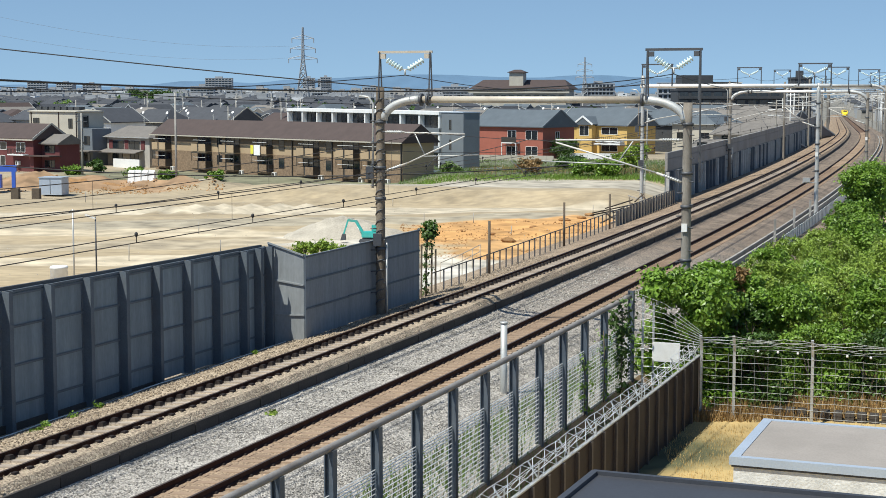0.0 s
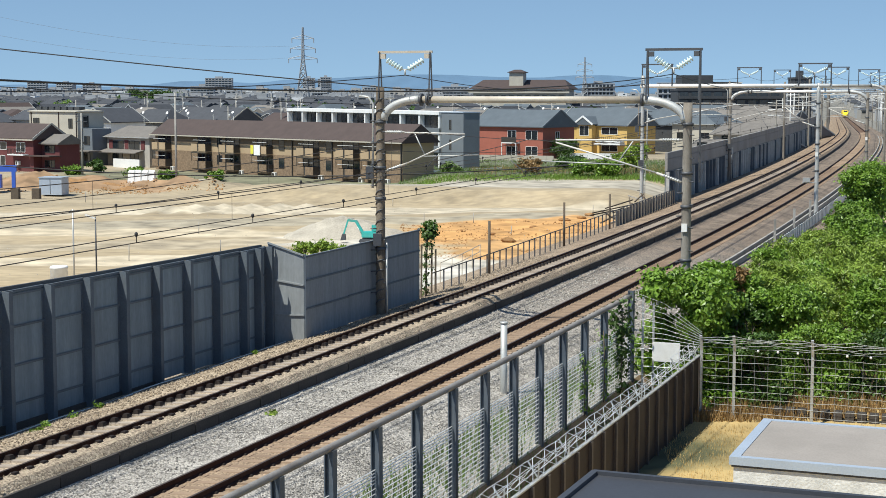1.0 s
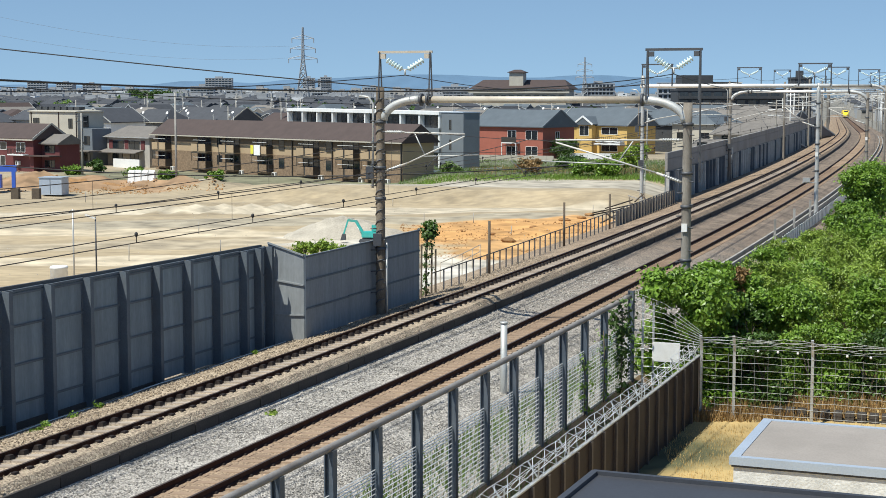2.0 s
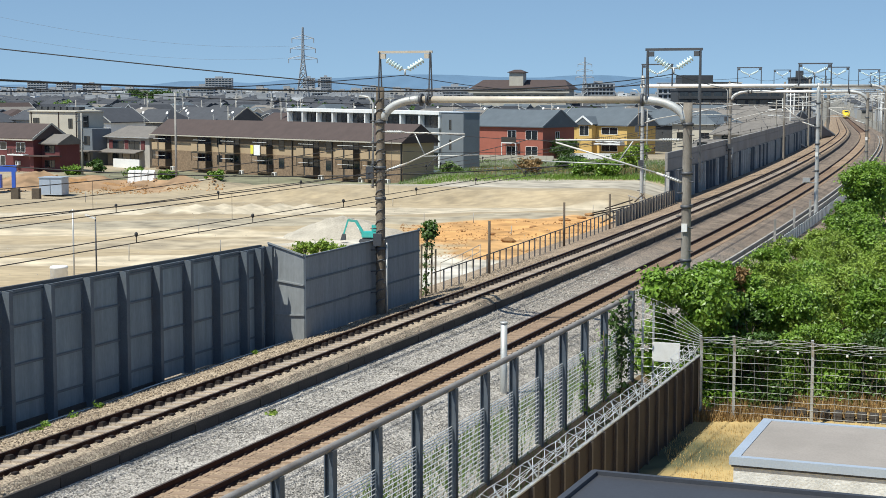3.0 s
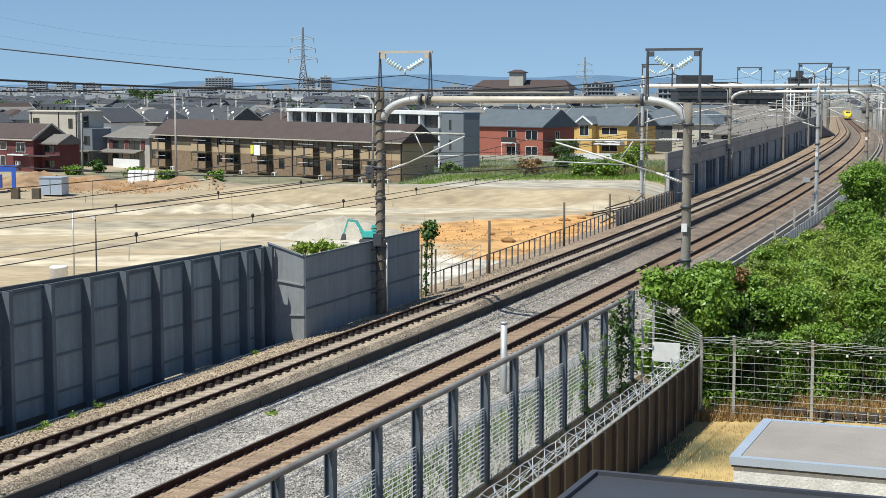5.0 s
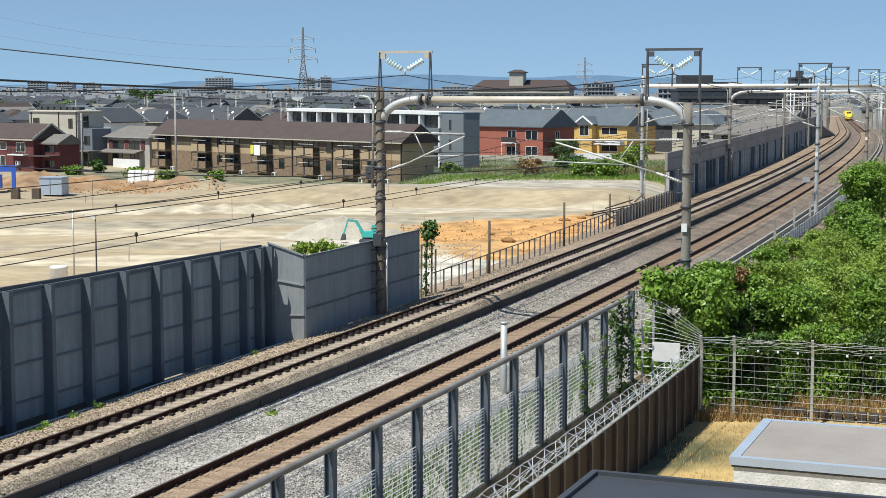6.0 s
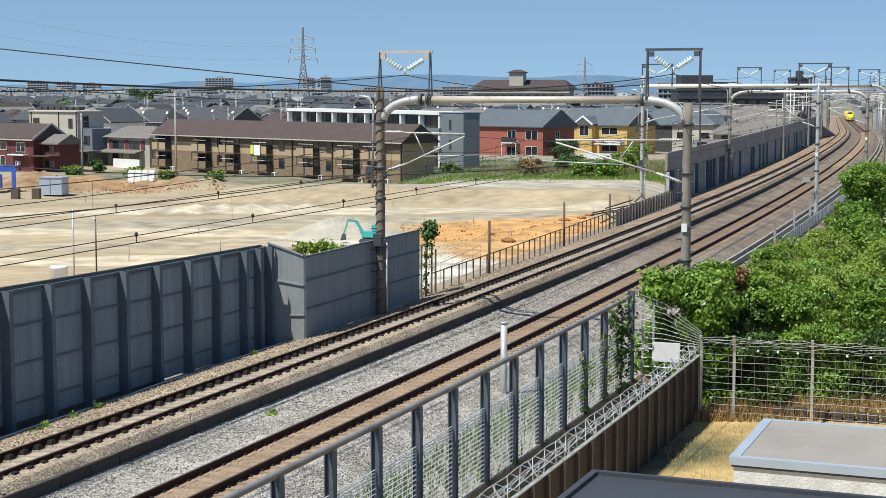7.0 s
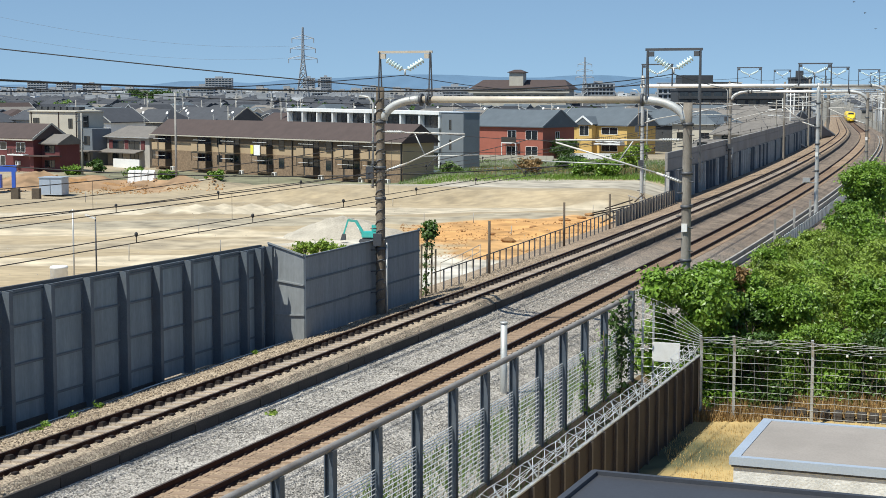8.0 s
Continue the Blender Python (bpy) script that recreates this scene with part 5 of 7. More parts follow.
    ph = house("pale_house", m, w, 6, 5.0, 1.9, TOWN_WALL, ROOF_PALE, "pale house with worn grey-brown roof", hip=2.5, wins=[(1.5, 3.0, 3.4, 1.4), (6.5, 3.0, 3.0, 1.4), (1.5, 0.6, 3.0, 1.7), (6.8, 0.6, 2.4, 1.7)], frame_mat=FRAME_DARK)
    bm = bmesh.new()
    hexa(bm, [(-0.3, -1.9, 2.35), (w - 1.5, -1.9, 2.35), (w - 1.5, -0.02, 2.75), (-0.3, -0.02, 2.75), (-0.3, -1.9, 2.5), (w - 1.5, -1.9, 2.5), (w - 1.5, -0.02, 2.95), (-0.3, -0.02, 2.95)])
    part("lean_to_roof", bm, ROOF_PALE, ph)
    for xx in (0.6, 5.2, 9.9):
        solid("shutter", ph, [(xx, xx + 1.1, -0.1, -0.01, 3.0, 4.5)], MAROON, "dull red shutter")
    solid("garden_wall", ph, [(w - 6, w + 1.5, -3.2, -3.0, -0.4, 1.5)], WHITEWALL)
    m, w = plan(-70.5, 303, -63.5, 298)
    house("gabled_house", m, w, 9, 6.9, 2.7, WHITEWALL, ROOF_GREY, "white gabled house with dark grey roof", False, wins=[(1.2, 4.2, 2.2, 1.3), (4.8, 4.2, 2.4, 1.3), (1.2, 0.8, 2.4, 1.8)], frame_mat=FRAME_DARK)
    m, w = plan(-64.5, 318, -56.0, 311)
    house("dark_roof_house", m, w, 8, 6.6, 2.6, TOWN_WALL, ROOF_GREY, "grey house with dark tiled roof", True, 2.5, wins=[(1.2, 4.2, 2.2, 1.3), (6, 4.2, 2.4, 1.3)], frame_mat=FRAME_DARK)
    m, w = plan(-58.5, 340, -44.5, 328)
    house("dark_roof_house", m, w, 8, 6.7, 2.7, CREAM, ROOF_GREY, "cream house with wide dark tiled roof", True, 0.0, wins=[(2, 4.2, 2.2, 1.3), (7, 4.2, 2.4, 1.3), (12, 4.2, 2.4, 1.3)], frame_mat=FRAME_DARK)
    m, w = plan(-80, 318, -71.0, 310)
    house("dark_roof_house", m, w, 8, 6.2, 2.6, WHITEWALL, ROOF_GREY, "white house with dark tiled roof", True, 2.5, wins=[(2, 4.0, 2.2, 1.3), (7, 4.0, 2.4, 1.3)], frame_mat=FRAME_DARK)
    # long grey roofs beyond the red and yellow houses
    for (ax, ay, bx, by, d, h_, rs, wm, rm, lab) in (
            (38, 335, 52, 322, 10, 5.8, 3.0, DARKWALL, ROOF_SLATE, "dark house with grey metal roof"),
            (52, 300, 66, 286, 10, 4.6, 2.2, TOWN_WALL, ROOF_PALE, "grey house beside the curve barrier"),
            (40, 255, 52, 243, 9, 3.4, 1.6, GREYWALL, ROOF_PALE, "low grey building behind the barrier"),
            (60, 350, 75, 338, 10, 6.2, 2.5, CREAM, ROOF_PALE, "cream house with worn pale roof"),
            (56, 372, 64, 366, 8, 6.0, 2.8, WHITEWALL, ROOF_PALE, "white house with a pale roof")):
        m, w = plan(ax, ay, bx, by)
        house("town_house", m, w, d, h_, rs, wm, rm, lab, wins=[(2, 0.8, 2, 1.5), (w - 5, 0.8, 2.5, 1.5), (2, 3.4, 2, 1.2), (w - 5, 3.4, 2.5, 1.2)], frame_mat=FRAME_DARK)


def block(name, x, y, w, d, h, turn, wall_mat, label, floors, cols):
    """A flat-roofed block of storeys with window bands."""
    h += FIELD - plain(x, y)
    m = pose(x, y, plain(x, y), 0, 0, turn)
    b = empty(name, m, label, "apartment building", "blocks of the distant town")
    solid("wall", b, [(-w / 2, w / 2, 0, d, -1, h)], wall_mat)
    solid("parapet", b, [(-w / 2 - 0.2, w / 2 + 0.2, -0.2, d + 0.2, h, h + 0.7)], wall_mat)
    solid("stair_tower", b, [(-w * 0.15, w * 0.12, d * 0.3, d * 0.8, h, h + 3.0)], wall_mat)
    fh = h / floors
    for f in range(floors):
        solid("balcony", b, [(-w / 2 + 0.4, w / 2 - 0.4, -1.0, -0.05, f * fh + 0.1, f * fh + 1.0)], wall_mat)
        for c in range(cols):
            x0 = -w / 2 + 0.8 + c * (w - 1.6) / cols
            solid("window", b, [(x0, x0 + (w - 1.6) / cols * 0.7, -0.08, -0.004, f * fh + 1.0, f * fh + fh * 0.85)], WINDOW)
    return b


def make_landmarks():
    m, w = plan(10.8, 560, 43.5, 552)
    h = empty("hall", m, "broad tan hall with brown roof and stair tower", "public building")
    solid("wall", h, [(0, w, 0, 18, -3, 13.6)], CREAM)
    part("roof", gable_roof(w, 18, 13.8, 3.2, 1.2, hip=3.0), ROOF_BROWN, h)
    solid("cornice", h, [(-1.4, w + 1.4, -1.5, -0.9, 12.2, 12.9)], CREAM)
    solid("tower", h, [(w * 0.38, w * 0.53, 2, 8, 13, 19.6)], CREAM)
    part("tower_roof", gable_roof(w * 0.15, 6, 19.6, 1.0, 0.6, hip=2.0), ROOF_BROWN, h).matrix_basis = pose(w * 0.38, 2, 0)
    for k in range(11):
        window(h, 1.2 + k * w / 11.3, 10.2, 1.9, 1.2, -0.01, FRAME_DARK)
    d = block("dark_tower", 96.0, 520, 36, 12, 13.0, 3, DARKWALL, "charcoal apartment tower beside the line", 5, 9)
    solid("upper_storey", d, [(-16.5, -6, 1, 11, 12.0, FIELD - plain(96, 520) + 18.2)], DARKWALL)
    block("dark_tower", 124.5, 540, 6, 8, 17.0, 4, DARKWALL, "slim charcoal tower by the line", 6, 3)
    for x, y, w, h, t, n, c in ((-520, 2000, 24, 24, 4, 9, 6), (-487, 2010, 22, 23, -5, 8, 6), (-455, 2020, 22, 22, 3, 8, 5), (-176, 2050, 16, 30, 3, 11, 5), (-158, 2060, 14, 29, -4, 11, 4),
                                 (-146, 1950, 14, 30, 6, 11, 4), (-330, 2300, 40, 32, 2, 10, 8), (12, 1500, 26, 17, 3, 7, 7), (-262, 1700, 26, 18, 5, 6, 7), (-120, 1500, 18, 14, -5, 5, 6),
                                 (160, 900, 30, 13, 5, 4, 8), (185, 1200, 40, 19, -5, 6, 10), (-80, 1800, 22, 17, 4, 6, 6), (-620, 1900, 30, 17, 0, 6, 8), (-400, 1600, 22, 14, 8, 5, 6),
                                 (-300, 1350, 30, 9, -6, 3, 8), (150, 1500, 30, 20, 0, 7, 8), (260, 1300, 34, 16, 0, 5, 8), (60, 1250, 24, 13, 3, 4, 6)):
        block("city_block", x, y, w, 14, h, t, TOWN_GREY if n > 4 else TOWN_WALL, "pale multi-storey block far across the town", n, c)


def make_town():
    """Rows of pitched houses reaching into the distance."""
    rng = random.Random(7)
    spots = []
    y = 292.0
    while y < 1250:
        x0, x1 = -0.31 * y - 15, 0.17 * y + 10
        x = x0
        while x < x1:
            spots.append((x + rng.uniform(-3, 3), y + rng.uniform(-6, 6)))
            x += rng.uniform(11.5, 16) * (1 + (y - 290) / 1100)
        y += 18 * (1 + (y - 290) / 420)
    far_ones = []
    for x, y in spots:
        if -34 < x < 8 and y < 345:
            continue
        if 3 < x < 42 and y < 350:
            continue
        s, o = along(x, y)
        if o > -22:
            continue
        if x < -38 and y < 345:
            continue
        w, d = rng.uniform(9, 14), rng.uniform(7.5, 10)
        two = rng.random() < 0.8
        h = rng.uniform(5.4, 6.4) if two else 3.4
        hip = rng.choice((0, 0, 2.5, 3.0))
        ax = rng.random() < 0.6
        wm = rng.choice((TOWN_WALL, TOWN_WALL, CREAM, WHITEWALL, TAN, GREYWALL))
        rm = rng.choice((ROOF_GREY, ROOF_GREY, ROOF_SLATE, ROOF_GREY, ROOF_PALE, ROOF_BROWN))
        wins = [(1.2, 3.4, 1.8, 1.2), (w - 3.6, 3.4, 2.2, 1.2)] if two else [(1.2, 0.8, 2.2, 1.5)]
        if x > 30:
            wm = rng.choice((GREYWALL, TOWN_WALL, WHITEWALL, CREAM))
            rm = rng.choice((ROOF_PALE, ROOF_GREY, ROOF_PALE, ROOF_SLATE))
        turn = rng.choice((-45, -42, -48, 44, -30)) + rng.uniform(-5, 5)
        if y > 560:
            far_ones.append((x, y, w, d, h, turn))
            continue
        house("town_house", pose(x, y, plain(x, y), 0, 0, turn), w, d, h, rng.uniform(1.9, 2.9), wm, rm,
              "pitched-roof town house among its neighbours", ax, hip if hip * 2 < (w if ax else d) else 2.0, wins, (), FRAME_DARK)
    for k in range(30):
        x, y = rng.uniform(-80, 40), rng.uniform(292, 420)
        if along(x, y)[1] > -25 or (x > -34 and y < 350):
            continue
        d = empty("satellite_dish", pose(x, y, plain(x, y)), "white satellite dish on a mast above the roofs", "satellite dish", "satellite dishes of the town")
        bm = bmesh.new()
        tube(bm, [(0, 0, 0), (0, 0, 8.6)], 0.04, 5)
        part("mast", bm, GALV, d)
        bm = bmesh.new()
        lathe(bm, (-0.1, -0.05, 8.7), (-0.5, -0.8, 0.5), [(0, 0.1), (0.04, 0.22), (0.08, 0.3), (0.085, 0.29)], 12)
        part("dish", bm, WHITE_PAINT, d)
    # far roofs that merge into the plain
    bm = bmesh.new()
    for k in range(4000):
        y = 950 + 2500 * rng.random() ** 1.3
        x = rng.uniform(-0.36, 0.32) * y
        if -25 < along(x, y)[1] < 18:
            continue
        w, d, h = rng.uniform(8, 15), rng.uniform(9, 14), rng.choice((3.4, 5, 5.5, 6, 6, 7) if y < 1700 else (5, 6, 6, 7, 8, 10, 13)) * rng.uniform(0.8, 1.2)
        h += 1.5
        g = plain(x, y)
        box(bm, x - w / 2, x + w / 2, y, y + d, g - 1, g + h, rng.choice((0, 0, 1, 1, 4)))
        z = g + h - 2.2
        while z > g and z > g + h - 10:
            n = max(1, int(w / 5))
            for c in range(n):
                if rng.random() < 0.8:
                    xa = x - w / 2 + 0.7 + c * (w - 1.0) / n
                    box(bm, xa, xa + (w - 1.0) / n * rng.uniform(0.4, 0.75), y - 0.15, y + 0.1, z, z + 1.3, 3)
            z -= 3.0
        if h > 8.5:
            box(bm, x - w / 2 - 0.3, x + w * 0.1, y + 1, y + d * 0.7, g + h, g + h + 2.2, 1)
            continue
        t = bm.verts.new((x, y + d / 2, g + h + 2))
        c = [bm.verts.new((x + i * w / 2, y + j, g + h + 0.02)) for i, j in ((-1, -0.5), (1, -0.5), (1, d), (-1, d))]
        for q in range(4):
            bm.faces.new((c[q], c[(q + 1) % 4], t)).material_index = 2
    # clumps of garden trees between the far roofs
    green = []
    for k in range(420):
        y = 420 + 1700 * rng.random() ** 1.4
        x = rng.uniform(-0.31, 0.12) * y
        if along(x, y)[1] < -30:
            green.append(((x, y, plain(x, y) + rng.uniform(3.0, 6.0)), (rng.uniform(2, 5), 2.5, rng.uniform(1.8, 3.4)), 46))
    gr = leaves("garden_trees", green, 1.5, LEAF_DARK, None, rng)
    tagged(gr, "dark green garden trees scattered among the roofs", "trees", kind="stuff")
    for k in range(26):
        x, y = rng.uniform(-85, 40), rng.uniform(285, 520)
        if along(x, y)[1] > -25:
            continue
        up = empty("utility_pole", pose(x, y, plain(x, y)), "grey concrete utility pole with crossarms", "utility pole", "utility poles of the town")
        h = rng.uniform(9.5, 12.5)
        b2 = bmesh.new()
        tube(b2, [(0, 0, -0.5), (0, 0, h)], 0.16, 7, r_end=0.1)
        part("pole", b2, CONC, up)
        b2 = bmesh.new()
        for q in (0.4, 1.1):
            bar(b2, (-0.9, 0, h - q), (0.9, 0, h - q), 0.1, 0.1)
        part("crossarm", b2, STEEL_DARK, up)
        b2 = bmesh.new()
        lathe(b2, (0.3, 0, h - 2.4), (0, 0, 1), [(0, 0.2), (0.05, 0.25), (0.75, 0.25), (0.8, 0.2)], 8)
        part("transformer", b2, GALV, up)
    for x, y, w, d, h, turn in far_ones:
        m = pose(x, y, plain(x, y), 0, 0, turn)
        hexa(bm, [m @ Vector(p) for p in ((0, 0, -1), (w, 0, -1), (w, d, -1), (0, d, -1), (0, 0, h), (w, 0, h), (w, d, h), (0, d, h))], rng.choice((0, 0, 1, 4)))
        for xa, zz in ((0.8, h - 2.2), (w * 0.55, h - 2.2), (w * 0.3, 0.8)):
            hexa(bm, [m @ Vector((px, py, pz)) for pz in (zz, zz + 1.3) for px, py in ((xa, -0.12), (xa + w * 0.28, -0.12), (xa + w * 0.28, 0.1), (xa, 0.1))], 3)
        e = [bm.verts.new(m @ Vector(p)) for p in ((-0.5, -0.5, h), (w + 0.5, -0.5, h), (w + 0.5, d + 0.5, h), (-0.5, d + 0.5, h))]
        r = [bm.verts.new(m @ Vector(p)) for p in ((-0.3, d / 2, h + 2.4), (w + 0.3, d / 2, h + 2.4))]
        for f in ((e[0], e[1], r[1], r[0]), (e[2], e[3], r[0], r[1]), (e[1], e[2], r[1]), (e[3], e[0], r[0])):
            bm.faces.new(f).material_index = 2
    tagged(part("far_roofs", bm, [TOWN_WALL, TOWN_GREY, ROOF_GREY, WINDOW, WHITEWALL]), "mass of pale houses and roofs towards the horizon", "town", kind="stuff")


def pylon(x, y, h, w):
    b = empty("pylon", pose(x, y, plain(x, y)), "tall grey lattice transmission tower", "pylon", "transmission towers")
    def half(z):
        t = z / h
        return w / 2 * (1 - 0.84 * min(t / 0.62, 1.0)) if t < 0.62 else w / 2 * 0.16 * (1 - 0.6 * (t - 0.62) / 0.38)
    r = h * 0.0042
    for sx in (-1, 1):
        for sy in (-1, 1):
            bm = bmesh.new()
            tube(bm, [(sx * half(z), sy * half(z), z) for z in np.linspace(0, h, 12)], r * 1.4, 4, caps=False)
            part("leg", bm, PYLON_STEEL, b)
    bm = bmesh.new()
    zs = [h * q for q in (0, 0.14, 0.27, 0.38, 0.47, 0.55, 0.62, 0.68, 0.74, 0.8, 0.86, 0.92, 1.0)]
    for a, c in zip(zs, zs[1:]):
        ha, hc = half(a), half(c)
        for s in (-1, 1):
            for p, q in (((-ha, s * ha, a), (hc, s * hc, c)), ((ha, s * ha, a), (-hc, s * hc, c)), ((s * ha, -ha, a), (s * hc, hc, c)), ((s * ha, ha, a), (s * hc, -hc, c)), ((-hc, s * hc, c), (hc, s * hc, c))):
                tube(bm, [p, q], r, 4, caps=False)
    part("bracing", bm, PYLON_STEEL, b)
    for t, l in ((0.62, 0.17), (0.74, 0.15), (0.86, 0.13)):
        bm = bmesh.new()
        z = h * t
        for sx in (-1, 1):
            tip = (sx * h * l, 0, z + h * 0.01)
            for q in ((sx * half(z), half(z), z), (sx * half(z), -half(z), z), (0, 0, z + h * 0.05)):
                tube(bm, [q, tip], r, 4, caps=False)
            tube(bm, [tip, (tip[0], 0, z - h * 0.045)], r * 1.2, 4, caps=False)
        part("cross_arm", bm, PYLON_STEEL, b)


def make_distance():
    pylon(-89.5, 1000, 53.5, 10)
    pylon(136.0, 1500, 51.5, 10)
    # distance haze is painted into both ridges as a blue base colour
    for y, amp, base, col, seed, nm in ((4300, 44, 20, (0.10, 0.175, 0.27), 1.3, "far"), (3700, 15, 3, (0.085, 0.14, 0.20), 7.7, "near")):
        bm = bmesh.new()
        prev = None
        for k in range(161):
            x = -3600 + 6400 * k / 160
            hgt = base + amp * max(0.0, 0.42 + 0.75 * noise.noise((x * 0.0011, seed, 0)) + 0.3 * noise.noise((x * 0.004, seed, 2)) + 0.12 * noise.noise((x * 0.012, seed, 5)))
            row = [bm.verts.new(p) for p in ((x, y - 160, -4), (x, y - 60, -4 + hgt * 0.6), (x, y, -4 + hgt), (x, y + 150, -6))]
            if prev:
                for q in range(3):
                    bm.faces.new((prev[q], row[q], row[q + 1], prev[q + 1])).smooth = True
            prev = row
        tagged(part("hills", bm, mat(nm + "_hills", col, 1.0, 0, 0.15, 0.004, 0.02, 0)), "ridge of hills on the horizon, haze painted in as blue", "hills", kind="structure")


# ---- plants ----
def leaves(name, blobs, size, material, parent, rng, hang=0.0, label="", long_=1.0):
    """Single leaves on clumps: blobs are (centre, radii, count)."""
    vs, fs = [], []
    for c, r, n in blobs:
        c = Vector(c)
        # each blob is broken into sprays so that the outline is uneven
        sprays = []
        for _ in range(max(4, n // 60)):
            d = Vector((rng.gauss(0, 1), rng.gauss(0, 1), rng.gauss(0.25, 1))).normalized()
            k = rng.uniform(0.55, 1.05)
            sprays.append((Vector((d.x * r[0] * k, d.y * r[1] * k, d.z * r[2] * k)), d, rng.uniform(0.16, 0.34)))
        for _ in range(n):
            p0, d, w = sprays[rng.randrange(len(sprays))]
            mr = (r[0] + r[1] + r[2]) / 3
            p = c + p0 + Vector((rng.gauss(0, w * mr), rng.gauss(0, w * mr), rng.gauss(0, w * mr * 0.7)))
            nrm = (d + Vector((rng.gauss(0, 0.7), rng.gauss(0, 0.7), rng.gauss(0.5, 0.7)))).normalized()
            t = nrm.cross(Vector((rng.gauss(0, 1), rng.gauss(0, 1), rng.gauss(0, 1)))).normalized()
            t = (t + Vector((0, 0, -hang))).normalized()
            b = nrm.cross(t).normalized()
            L = size * rng.uniform(0.6, 1.35)
            W = L * 0.36 / long_
            i = len(vs)
            vs += [p, p + t * L * 0.45 + b * W + nrm * L * 0.06, p + t * L - nrm * L * 0.1, p + t * L * 0.45 - b * W + nrm * L * 0.06]
            fs += [(i, i + 1, i + 2), (i, i + 2, i + 3)]
    me = bpy.data.meshes.new(name)
    me.from_pydata([tuple(v) for v in vs], [], fs)
    me.materials.append(material)
    ob = new(name, me)
    ob.parent = parent
    if label:
        tagged(ob, label)
    return ob


def bush(name, x, y, blobs, size, material, label, seed, cat="bush", density=260, hang=0.2, long_=1.0, stems=7):
    """A shrub: stems from the ground into clumps of leaves. blobs are (dx, dy, z, rx, ry, rz) with z absolute."""
    rng = random.Random(seed)
    g = ground_z(x, y)
    b = empty(name, pose(x, y, g), label, cat, "shrubs of the bank")
    bm = bmesh.new()
    for k in range(stems):
        q = rng.choice(blobs)
        tip = Vector((q[0] + rng.uniform(-0.6, 0.6) * q[3], q[1] + rng.uniform(-0.6, 0.6) * q[4], q[2] - g + rng.uniform(-0.3, 0.5) * q[5]))
        a = Vector((rng.uniform(-0.3, 0.3), rng.uniform(-0.3, 0.3), -0.2))
        mid = a.lerp(tip, 0.5) + Vector((rng.uniform(-0.2, 0.2), rng.uniform(-0.2, 0.2), 0.15))
        tube(bm, [a, mid, tip], 0.045, 5, r_end=0.012)
    part("branchwork", bm, BARK, b)
    data = []
    for dx, dy, z, rx, ry, rz in blobs:
        area = 4 * math.pi * ((rx * ry + rx * rz + ry * rz) / 3)
        data.append(((dx, dy, z - g), (rx, ry, rz), int(area * density)))
    leaves("foliage", data, size, material, b, rng, hang, long_=long_)
    return b


def at(px, py, d):
    """A place d metres ahead of the eye, given by its bearing."""
    return ((px - 784) / 2750 * d * 1.0, d, 9.76 - (py - 162.5) / 2750 * d)


SWAYING = []


